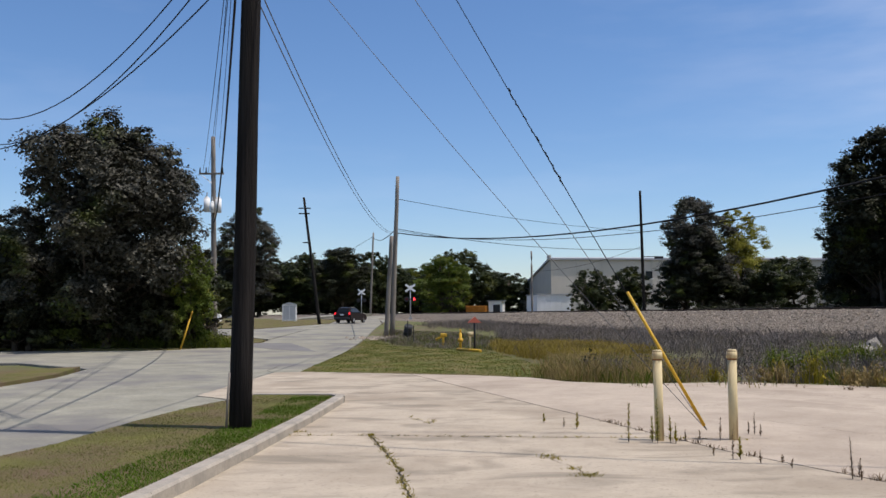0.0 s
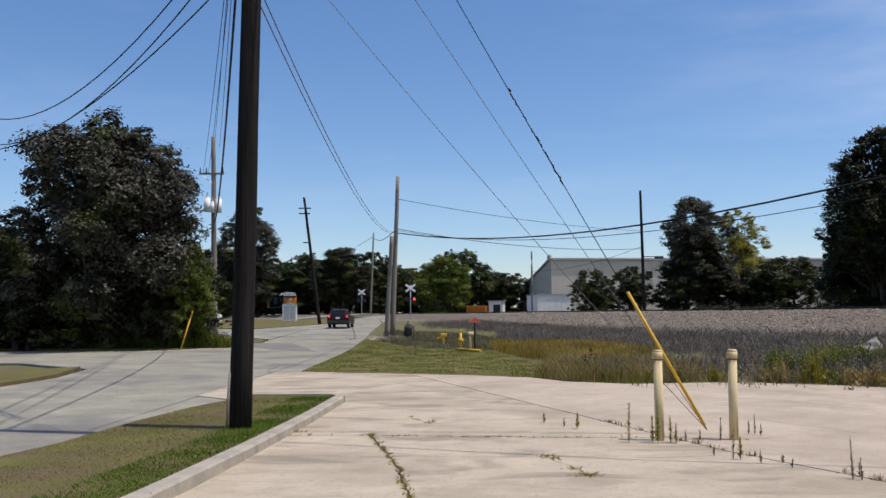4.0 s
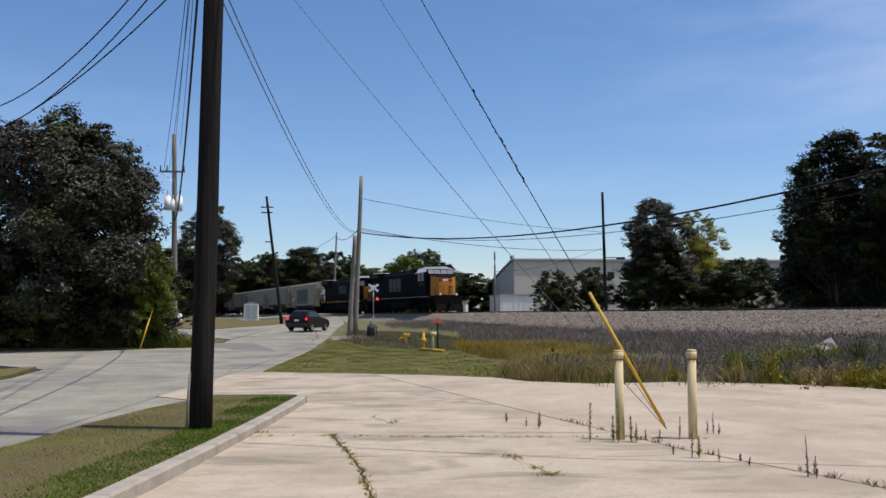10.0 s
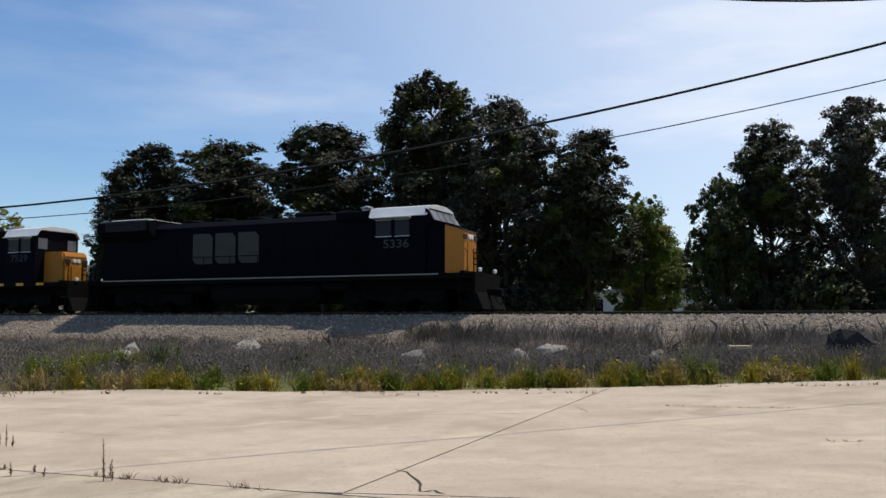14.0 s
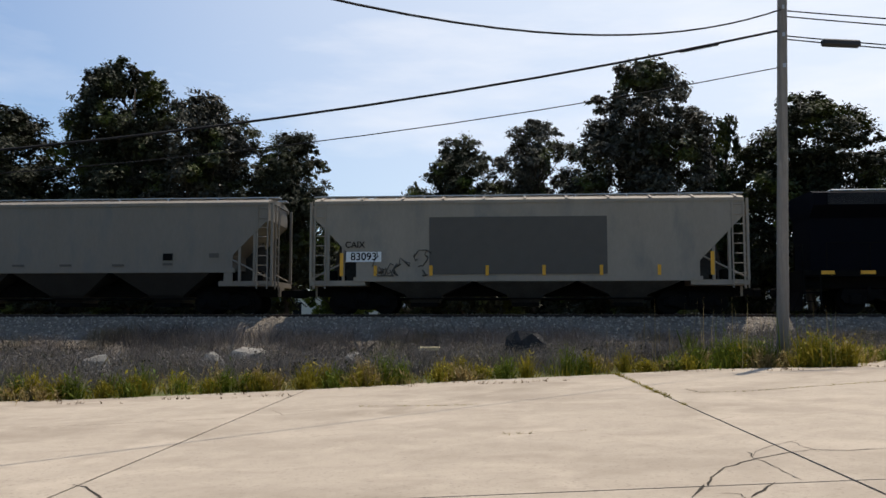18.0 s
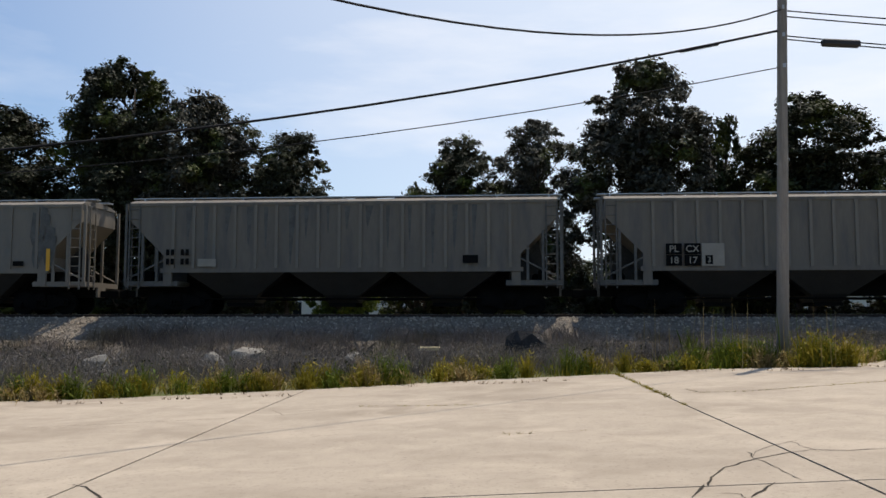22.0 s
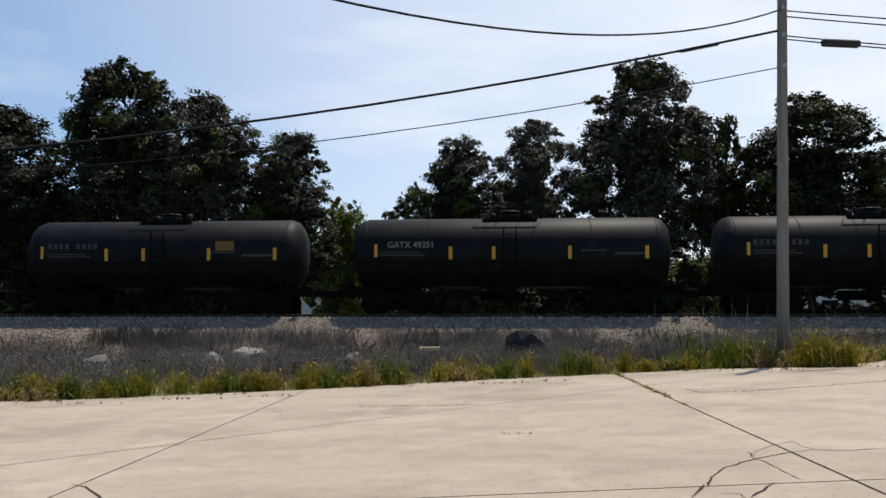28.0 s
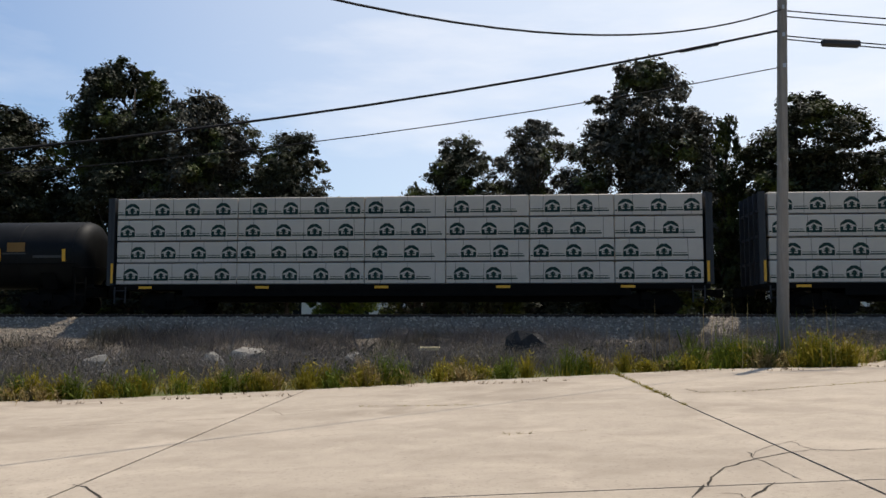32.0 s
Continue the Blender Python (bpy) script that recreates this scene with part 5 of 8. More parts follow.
    # pilot, steps, rails
    for sgn in (-1, 1):
        bm = bmesh.new()
        x = sgn * f
        bm_box(bm, min(x, x + sgn * 0.08), -1.5, 0.75, max(x, x + sgn * 0.08), 1.5, 1.66)
        bm_prism(bm, [(x + sgn * 0.05, 0.12), (x + sgn * 0.42, 0.12), (x + sgn * 0.1, 0.85), (x, 0.85)], -1.4, 1.4)
        part("pilot", bm, ORANGE if (sgn > 0 and nose_all_yellow) else UNDER, car)
        coupler(car, x, sgn)
        for y in (-1.42, 1.42):
            ladder(car, x - sgn * 0.32, y - 0.12 if y < 0 else y + 0.12, 0.3, 1.66, UNDER, 0.6, steps=4)
        for k in (-1, 1):
            bm = bmesh.new()
            bm_path(bm, [(x, k * 1.45, 1.66), (x, k * 1.45, 2.65), (x, k * 0.5, 2.65), (x, k * 0.45, 1.66)], 0.02)
            part("end_handrail", bm, UNDER, car)
    for y in (-1.0, 0.8):
        boxes("ditch_light", WHITE, car, (f + 0.02, y, 1.72, f + 0.14, y + 0.2, 1.9), c=0.03)
    for y in (-1.46, 1.46):
        bm = bmesh.new()
        x = -f + 0.9
        while x < cab0:
            bm_tube(bm, (x, y, 1.66), (x, y, 2.7), 0.02, seg=6)
            x += 1.6
        bm_tube(bm, (-f + 0.9, y, 2.7), (cab0 - 0.2, y, 2.7), 0.02, seg=6)
        part("handrail", bm, UNDER, car)
    bm = bmesh.new()
    bm_cbox(bm, -3.1, -1.45, 0.42, 3.1, 1.45, 1.36, 0.22)
    part("fuel_tank", bm, UNDER, car)
    for x in (-4.6, 3.3):
        bm = bmesh.new()
        bm_tube(bm, (x, -1.25, 1.15), (x + 1.3, -1.25, 1.15), 0.2, seg=10)
        part("air_reservoir", bm, UNDER, car)
    bm = bmesh.new()
    for y in (-0.2, 0, 0.2):
        bm_tube(bm, (cab0 - 1.2, y, 4.85), (cab0 - 0.8, y, 4.88), 0.03, 0.07, seg=8)
    bm_box(bm, cab0 - 1.1, -0.25, 4.7, cab0 - 1.0, 0.25, 4.86)
    part("horn", bm, GALV, car)
    six_wheel_truck(car, h - 4.55)
    six_wheel_truck(car, -h + 4.55)
    words(number, 0.52, (cab0 + cab1) / 2 - 0.05, -cw - 0.01, 2.98, EMBLEM if wide_cab else EMBLEM_DIM, cab, "pale road number", 1.25)
    return car, cab0, hw


def loco_emblem(car, hw, x, z, sc, bracketed=False):
    """Three plain pale blocks in a row stand for the emblem."""
    for k in range(3):
        bm = bmesh.new()
        a = x + (k - 1) * 1.32 * sc
        w, hh = 0.58 * sc, 0.72 * sc
        bm_prism(bm, [(a - w, z - hh + 0.2 * sc), (a - w + 0.2 * sc, z - hh), (a + w, z - hh), (a + w, z + hh - 0.2 * sc), (a + w - 0.2 * sc, z + hh), (a - w, z + hh)], -hw - 0.024, -hw - 0.016)
        part("emblem_block", bm, EMBLEM_DIM if bracketed else EMBLEM, car, "worn plain emblem block")
    if bracketed:
        for k in (-1, 1):
            bm = bmesh.new()
            a = x + k * 2.5 * sc
            bm_box(bm, a - 0.06, -hw - 0.022, z - 1.05 * sc, a + 0.06, -hw - 0.016, z + 1.05 * sc)
            for zz in (-1.05, 0.95):
                bm_box(bm, min(a, a - k * 0.3), -hw - 0.022, z + zz * sc, max(a, a - k * 0.3), -hw - 0.016, z + (zz + 0.1) * sc)
            part("emblem_bracket", bm, EMBLEM_DIM, car)


TRAIN = []                                     # car, place along the train


def couple(car, place):
    car.matrix_world = TRACK @ pose(place, TRACK_D, RAIL_Z)
    TRAIN.append((car, place))
    return car


loco, c0, hw = locomotive("dark navy diesel locomotive with orange nose and pale cab roof", 22.7, "5336", True, False, False)
loco_emblem(loco, hw, -2.5, 3.15, 1.04)
couple(loco, 78.55)
loco_b, c0, hw = locomotive("dark navy diesel locomotive with yellow nose and dashed sill", 22.0, "7529", False, True, False)
loco_emblem(loco_b, hw, -0.9, 3.2, 0.8, True)
couple(loco_b, 55.8)

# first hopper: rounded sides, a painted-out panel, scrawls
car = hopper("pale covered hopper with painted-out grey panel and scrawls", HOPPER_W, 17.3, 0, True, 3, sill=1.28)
h1 = 17.3 / 2
bars(PATCH_G, car, -1.585, [(-h1 + 4.9, 1.55, 6.9, 2.25)], "painted_panel", "flat grey painted-out panel")
bars(REFLECT, car, -1.60, [(-h1 + 1.35, 1.5, 0.14, 0.9), (h1 - 1.6, 1.5, 0.14, 0.9)] + [(-h1 + 2.7 + k * 2.2, 1.5, 0.13, 0.4) for k in range(6)], "reflective_strip")
words("CAIX", 0.34, -h1 + 1.95, -1.60, 2.72, LETTER_D, car)
bars(WHITE, car, -1.586, [(-h1 + 1.6, 2.05, 1.4, 0.40)], "number_panel")
words("83093", 0.42, -h1 + 2.3, -1.60, 2.25, LETTER_D, car)
rng = random.Random(7)
bm = bmesh.new()
for k in range(9):
    x, z = -h1 + 2.7 + rng.uniform(0, 2.0), 1.6 + rng.uniform(0, 0.8)
    pts = []
    for i in range(9):
        pts.append((x, -1.59, z))
        x, z = x + rng.uniform(-0.16, 0.24), min(2.5, max(1.5, z + rng.uniform(-0.28, 0.28)))
    bm_path(bm, pts, 0.02, 4)
part("scrawl", bm, PATCH_G, car, "dark painted scrawl")
couple(car, 34.9)

SMALL_MARKS = [(-6.6, 2.2, 0.45, 0.2), (-6.6, 1.9, 0.3, 0.1), (-2.0, 1.92, 0.5, 0.09), (0.0, 1.92, 0.5, 0.09), (2.2, 1.92, 0.5, 0.09)]
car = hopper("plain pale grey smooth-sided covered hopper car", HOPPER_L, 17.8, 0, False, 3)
bars(PATCH_G, car, -1.585, SMALL_MARKS + [(6.2, 2.25, 0.4, 0.18), (4.3, 1.95, 0.4, 0.1)])
bars(LETTER_D, car, -1.587, [(4.3, 2.15, 0.4, 0.28)], "data_plate")
bars(HOPPER_M, car, -1.584, [(-5.7 + k * 0.42, 2.45, 0.16 + 0.1 * (k % 2), 0.85 - 0.12 * (k % 3)) for k in range(6)], "faded_lettering", "faded lettering bars")
couple(car, 16.1)
car_b = copy_thing(car, TRACK)
WHEELS += [(ob, ob.location.x, ob.location.z) for ob in car_b.children_recursive if ob.name.startswith("wheelset")]
tagged(car_b, "pale grey smooth-sided covered hopper with square dark marks")
bars(PATCH_G, car_b, -1.588, [(-6.2, 2.45, 0.5, 0.65), (-5.4, 2.45, 0.55, 0.68), (-4.55, 2.5, 0.5, 0.35)], "square_mark")
bars(HOPPER_L, car_b, -1.592, [(-6.1, 2.55, 0.3, 0.12), (-6.1, 2.8, 0.3, 0.12), (-5.3, 2.55, 0.35, 0.12), (-5.3, 2.8, 0.35, 0.14), (-4.45, 2.6, 0.3, 0.12)], "square_inset")
couple(car_b, -2.95)

car = hopper("grey ribbed covered hopper with a painted-out square", HOPPER_M, 17.8, 17, False, 3, SMEAR_CAGE)
bars(PATCH_G, car, -1.66, [(4.7, 2.75, 1.7, 1.15)], "painted_panel")
bars(LETTER_D, car, -1.66, [(-6.3, 2.28, 0.6, 0.42), (-5.6, 2.28, 0.6, 0.42), (-6.3, 1.84, 0.6, 0.42), (-5.6, 1.84, 0.6, 0.42), (-4.82, 1.9, 0.28, 0.34)], "number_panel", "black squares behind the lettering")
bars(LETTER_D, car, -1.66, [(4.0, 1.95, 0.4, 0.32), (4.9, 1.95, 0.42, 0.32)])
bars(LETTER, car, -1.655, [(-4.95, 1.84, 0.85, 0.86)], "number_panel")
for body, mx, mz in (("PL", -6.0, 2.48), ("CX", -5.3, 2.48), ("18", -6.0, 2.04), ("17", -5.3, 2.04)):
    words(body, 0.36, mx, -1.672, mz, LETTER, car)
words("3", 0.3, -4.68, -1.672, 2.06, LETTER, car)
couple(car, -22.2)
car = hopper("dirty grey ribbed covered hopper streaked with rust", HOPPER_M, 17.8, 17, False, 3, SMEAR_CAGE)
bars(LETTER_D, car, -1.66, [(x + dx, z, 0.13, 0.24) for x in (-7.0, -6.4) for dx in (0.0, 0.2) for z in (2.35, 1.98)] + [(4.9, 1.98, 0.6, 0.32)])
bars(LETTER, car, -1.655, [(-5.7, 1.9, 0.75, 0.3)], "number_panel")
streaks = random.Random(12)
for k in range(15):
    x = -6.2 + k * 0.82 + streaks.uniform(-0.12, 0.12)
    lo = streaks.uniform(2.0, 3.6)
    bm = bmesh.new()
    bm_prism(bm, [(x, lo), (x + 0.05, lo - 0.15), (x + streaks.uniform(0.08, 0.3), 4.3), (x - 0.05, 4.3)], -1.556, -1.551)
    part("rust_streak", bm, SMEAR_CAGE, car, "dark rust streak")
couple(car, -41.2)
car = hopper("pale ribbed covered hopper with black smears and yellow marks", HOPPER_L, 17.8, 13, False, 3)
bars(REFLECT, car, -1.66, [(-7.45, 1.75, 0.16, 0.9), (7.2, 1.75, 0.16, 0.9)] + [(-4.9 + k * 1.85, 1.72, 0.45, 0.1) for k in range(6)], "reflective_strip")
bars(LETTER_D, car, -1.66, [(-6.5, 2.5, 0.35, 0.28), (-5.8, 2.5, 0.4, 0.28), (-6.5, 2.1, 0.35, 0.28), (-5.9, 2.1, 0.45, 0.28), (5.8, 1.95, 0.45, 0.2)])
rng = random.Random(3)
for x0 in (-6.9, -6.0, -5.4, 2.4, 3.0, 4.0, 6.6, 7.0):
    for k in range(5):
        x, z = x0 + rng.uniform(-0.2, 0.3), rng.uniform(2.2, 3.4)
        bm = bmesh.new()
        bm_prism(bm, [(x, z), (x + 0.12, z - 0.4), (x + 0.3, z + 0.2), (x + 0.35, z + 0.9), (x + 0.1, z + 1.0)], -1.592 - k * 0.001, -1.586)
        part("smear", bm, SMEAR_CAGE, car, "dark smear on the side")
couple(car, -60.4)

MARKS_A = [(-5.4, 0.14, 2.6), (-2.5, 0.12, 2.4), (-1.2, 0.12, 2.4), (1.0, 0.12, 2.4), (2.3, 0.12, 2.4), (4.0, 0.12, 2.4), (5.5, 0.14, 2.6)]
for number, place in (("SRAX 17537", -76.6), ("SRAX 17529", -90.5)):
    car = tank_car("glossy black tank car with white stencilled number", 11.9, 1.49, 2.66, True, MARKS_A)
    words(number, 0.36, -3.9, -1.50, 2.62, LETTER, car, "white stencilled number", 1.15)
    bars(LETTER, car, -1.50, [(-4.8, 2.22, 1.7, 0.05), (-4.8, 2.32, 1.7, 0.05), (4.0, 2.35, 1.1, 0.06), (4.0, 2.5, 1.1, 0.06), (4.0, 2.65, 1.1, 0.06)])
    bars(LETTER, car, -1.475, [(-2.25, 2.85, 0.3, 0.3)], "data_plate")
    couple(car, place)
couple(boxcar("dark weathered brown boxcar with darker sliding door", 17.8), -107.2)
MARKS_B = [(-5.0, 0.12, 2.5), (-2.2, 0.14, 2.4), (-0.6, 0.14, 2.4), (2.2, 0.14, 2.4), (5.0, 0.14, 2.4)]
for k, (place, length, plate) in enumerate(((-123.4, 12.2, True), (-137.6, 12.7, False), (-151.8, 11.6, True), (-165.6, 11.2, False), (-229.4, 11.8, True))):
    h = length / 2
    car = tank_car("black tank car with yellow reflective strips" if not plate else "black tank car with yellow placard and strips", length, 1.42, 2.48, True,
                   [(x * h / 6.0, w, z) for x, w, z in MARKS_B])
    if k == 1:
        words("GATX 49351", 0.34, -h + 2.45, -1.43, 2.72, LETTER, car, "white stencilled number")
    else:
        bars(LETTER_WORN, car, -1.425, [(-h + 1.2 + i * 0.24, 2.64, 0.15, 0.22) for i in range(9) if i != 4], "lettering_bar", "worn bars of lettering")
    bars(LETTER_WORN, car, -1.428, [(-h + 1.2, 2.3, 1.8, 0.05), (-h + 1.2, 2.4, 1.6, 0.05), (h - 2.3, 2.3, 1.3, 0.1), (h - 3.6, 2.45, 1.0, 0.06)])
    if plate:
        bars(PLACARD, car, -1.43, [(h - 3.4, 2.55, 0.75, 0.38)], "placard", "dull orange placard")
    couple(car, place)
for place in (-184.8, -210.6):
    couple(lumber_car("flat car stacked with white-wrapped lumber packs", 23.8), place)

# ---------------------------------------------------------------- trees
def leaf_cloud(rng, lobes, count, size):
    """Many small leaves in and on the lobes of a crown; each leaf is a bent blade of two triangles."""
    w = np.array([r[0] * r[1] * r[2] for _, r in lobes]) ** 0.7
    pick = rng.choice(len(lobes), count, p=w / w.sum())
    c = np.array([l[0] for l in lobes])[pick]
    r = np.array([l[1] for l in lobes])[pick]
    v = rng.normal(size=(count, 3))
    v /= np.linalg.norm(v, axis=1)[:, None]
    rad = 1 - np.abs(rng.normal(0, 0.32, count))
    rad = np.where(rng.random(count) < 0.08, 1 + rng.random(count) * 0.3, np.clip(rad, 0.1, 1.1))
    clump = np.array([noise.noise(Vector(q) * 1.1) for q in (c + v * r)])
    rad = rad * (1 + 0.5 * clump)
    p = c + v * r * rad[:, None]
    a = rng.normal(size=(count, 3))
    a /= np.linalg.norm(a, axis=1)[:, None]
    b = np.cross(a, rng.normal(size=(count, 3)))
    b /= np.linalg.norm(b, axis=1)[:, None]
    s = size * rng.uniform(0.6, 1.4, count)[:, None]
    up = np.array([0, 0, 1.0])
    verts = np.stack([p - a * s, p + b * s * 0.5 + up * s * 0.15, p + a * s, p - b * s * 0.5 + up * s * 0.15], 1).reshape(-1, 3)
    faces = np.arange(count * 4).reshape(-1, 4)
    return verts, faces


def crown_leaves(rng, lobes, count, size, per=46):
    """Leaves in tight sprays on the lobes of a crown; they lie outwards and up, so that the sprays catch the light from above."""
    n = count // per
    w = np.array([r[0] * r[1] for _, r in lobes])
    at = rng.choice(len(lobes), n, p=w / w.sum())
    c = np.array([l[0] for l in lobes])[at]
    r = np.array([l[1] for l in lobes])[at]
    v = rng.normal(size=(n, 3)) + np.array([0, 0, 0.35])
    v /= np.linalg.norm(v, axis=1)[:, None]
    rad = np.clip(1 - np.abs(rng.normal(0, 0.28, n)), 0.2, 1.0) + (rng.random(n) < 0.10) * rng.random(n) * 0.25
    spray = np.repeat(c + v * r * rad[:, None], per, 0)
    out = np.repeat(v, per, 0)
    k = n * per
    sr = np.repeat(r[:, 0] * rng.uniform(0.17, 0.36, n), per)[:, None]
    p = spray + rng.normal(size=(k, 3)) * sr * np.array([0.62, 0.62, 0.42])
    nrm = out * 0.65 + np.array([0, 0, 0.55]) + rng.normal(size=(k, 3)) * 0.42
    nrm /= np.linalg.norm(nrm, axis=1)[:, None]
    a = np.cross(nrm, rng.normal(size=(k, 3)))
    a /= np.linalg.norm(a, axis=1)[:, None]
    b = np.cross(nrm, a)
    s = size * rng.uniform(0.6, 1.4, k)[:, None]
    verts = np.stack([p - a * s, p + b * s * 0.55, p + a * s - nrm * s * 0.25, p - b * s * 0.55], 1).reshape(-1, 3)
    return verts, np.arange(k * 4).reshape(-1, 4)


def make_tree(seed, leaves, count, tall=10.0, base=0.14, size=0.075, label="", lobes_n=48, stems=1, name="tree", category="tree", group="trees by the track", loose=1.0, taper=0.0):
    """A broad-leaved tree, 7 m across: tapered trunk, forked limbs that carry the lobes of an uneven crown."""
    half = 3.5
    rng = np.random.default_rng(seed)
    tree = thing(name, label, category, group=group)
    bm = bmesh.new()
    lobes = []
    r0 = 0.17
    feet = [(0.0, 0.0)] + [tuple(rng.uniform(-1.0, 1.0, 2)) for _ in range(stems - 1)]
    fork = tall * max(0.10, base * 0.8)
    for ox, oy in feet:
        lean = rng.uniform(-0.5, 0.5, 2)
        bm_path(bm, [(ox, oy, -0.4), (ox + lean[0] * 0.2, oy + lean[1] * 0.2, fork * 0.5), (ox + lean[0] * 0.5, oy + lean[1] * 0.5, fork + 1.0), (ox + lean[0], oy + lean[1], tall * 0.85)], [r0 * 1.3, r0, r0 * 0.8, r0 * 0.15], 8)
    zc, hz = tall * (1 + base) / 2, tall * (1 - base) / 2
    for k in range(lobes_n):
        # even over the dome, with every fourth lobe inside it
        up = 1 - 2 * (k + 0.5) / lobes_n
        turn = k * 2.39996 + rng.uniform(-0.4, 0.4)
        wide = math.sqrt(1 - up * up) if up > 0 else math.sqrt(1 - up ** 4)
        wide *= 1 - taper * max(0.0, 0.5 + 0.5 * up)
        v = np.array([math.cos(turn) * wide, math.sin(turn) * wide, up])
        q = rng.uniform(0.15, 0.6) if k % 4 == 0 else rng.uniform(0.84, 1.06)
        rr = min(hz * 0.8, rng.uniform(0.95, 1.35) if k % 4 == 0 else rng.uniform(0.62, 1.15))
        rz = rr * rng.uniform(0.65, 0.95)
        flare = 1.12 if abs(v[2]) < 0.75 else 1.0
        c = (v[0] * q * (half - rr) * flare, v[1] * q * (half - rr) * flare, zc + v[2] * q * (hz - rz))
        lobes.append((c, (rr, rr, rz)))
        ox, oy = feet[k % len(feet)]
        s0 = Vector((ox, oy, max(fork, c[2] - tall * rng.uniform(0.12, 0.3))))
        mid = s0.lerp(Vector(c), 0.55) + Vector((0, 0, -0.3 * rng.random()))
        bm_path(bm, [s0, mid, c], [r0 * 0.36, r0 * 0.24, r0 * 0.06], 5)
    # a few sprays that break the outline
    for k in range(9):
        a, q = rng.uniform(0, math.tau), rng.uniform(0.1, 0.9)
        c = (math.cos(a) * q * half * 0.82, math.sin(a) * q * half * 0.82, zc + hz * 0.86 * math.sqrt(1 - q * q))
        rr = rng.uniform(0.32, 0.55)
        lobes.append((c, (rr, rr, rr * 1.1)))
    part("trunk", bm, BARK, tree)
    v, f = crown_leaves(rng, [(c, tuple(x * loose for x in r)) for c, r in lobes], count, size)
    crown = new("crown", raw("crown", v, f, leaves))
    crown.parent = tree
    return tree


# x, y, height, width of the crown, kind
ROADSIDE = [
    (-15.7, 41.0, 10.9, 8.8, "broad"), (-11.9, 41.6, 5.0, 2.6, "bright"), (-23.0, 104.0, 13.2, 7.5, "grey"), (-23.9, 105.0, 8.0, 6.5, "dark"), (-33.0, 215.0, 16.2, 15.0, "mid"), (-21.3, 185.0, 15.0, 12.5, "dark"),
    (-15.6, 200.0, 15.0, 12.5, "mid"), (-12.6, 209.6, 13.0, 11.0, "mid"), (-0.2, 112.0, 8.3, 7.3, "bright"), (2.2, 122.0, 9.9, 9.0, "mid"), (9.4, 124.0, 6.5, 7.6, "mid"), (7.5, 134.8, 7.5, 8.0, "mid"),
]
BEHIND_TRACK = [
    (13.5, 80.0, 5.1, 4.1, "mid"), (17.1, 81.0, 5.0, 4.2, "mid"), (23.2, 80.0, 11.4, 6.9, "grey"), (23.0, 79.0, 7.0, 6.2, "dark"), (28.1, 83.0, 10.7, 5.2, "yellow"), (30.1, 77.0, 5.8, 6.0, "mid"), (26.6, 79.6, 4.8, 6.0, "thicket"), (21.6, 79.2, 5.2, 5.0, "thicket"),
    (29.9, 59.6, 13.2, 7.8, "dark"), (33.0, 54.2, 13.2, 9.4, "dark"), (30.8, 65.2, 9.8, 4.8, "dark"), (35.2, 45.4, 13.4, 8.4, "dark"), (38.7, 39.2, 16.3, 7.8, "dark"), (39.7, 33.8, 13.6, 7.4, "grey"), (40.5, 28.7, 11.3, 5.8, "dark"),
]
PAST_THE_GAP = [
    (50.2, 31.2, 9.0, 4.8, "bright"), (56.5, 35.0, 8.2, 5.0, "bright"), (53.5, 32.5, 6.8, 4.2, "bright"), (43.9, 19.6, 10.7, 5.0, "dark"), (41.2, 21.0, 8.0, 3.6, "mid"), (48.2, 16.7, 12.5, 5.7, "grey"), (48.4, 10.5, 15.2, 7.8, "grey"),
    (51.0, 6.6, 12.0, 4.6, "mid"), (49.5, 1.9, 12.5, 8.0, "dark"), (51.0, -2.1, 10.2, 4.6, "mid"), (53.7, -6.3, 11.1, 6.2, "dark"),
]
# lower growth that closes the wood under the crowns
LOW = [(31.0, 62.5, 7.5, 7.0, "thicket"), (32.4, 57.0, 8.0, 7.0, "thicket"), (34.8, 49.8, 8.0, 7.0, "thicket"), (37.2, 42.5, 8.5, 6.0, "thicket"), (39.8, 37.0, 8.0, 6.0, "thicket"), (41.6, 31.5, 7.5, 5.5, "thicket"),
       (-20.6, 42.0, 6.4, 7.0, "thicket"), (-26.0, 41.5, 6.4, 8.0, "thicket"), (-33.0, 42.0, 7.0, 9.0, "thicket"), (-16.6, 43.2, 5.6, 8.0, "thicket"), (-12.8, 44.0, 4.2, 5.0, "mid"), (-30.0, 108.0, 9.0, 11.0, "thicket"),
       (-38.0, 104.0, 10.0, 12.0, "thicket"), (-27.0, 100.0, 5.0, 7.0, "mid"), (52.0, 5.0, 6.5, 5.0, "thicket")]
TREES = ROADSIDE + BEHIND_TRACK + PAST_THE_GAP + LOW
TALL = {"broad": 9.0, "dark": 14.0, "grey": 13.0, "thicket": 7.0, "mid": 9.0, "bright": 9.0, "yellow": 14.0, "shrub": 3.4}
DARK_TREE, GREY_TREE = "tall dark green broad-leaved tree", "tall grey-green tree with sunlit leaf clusters"
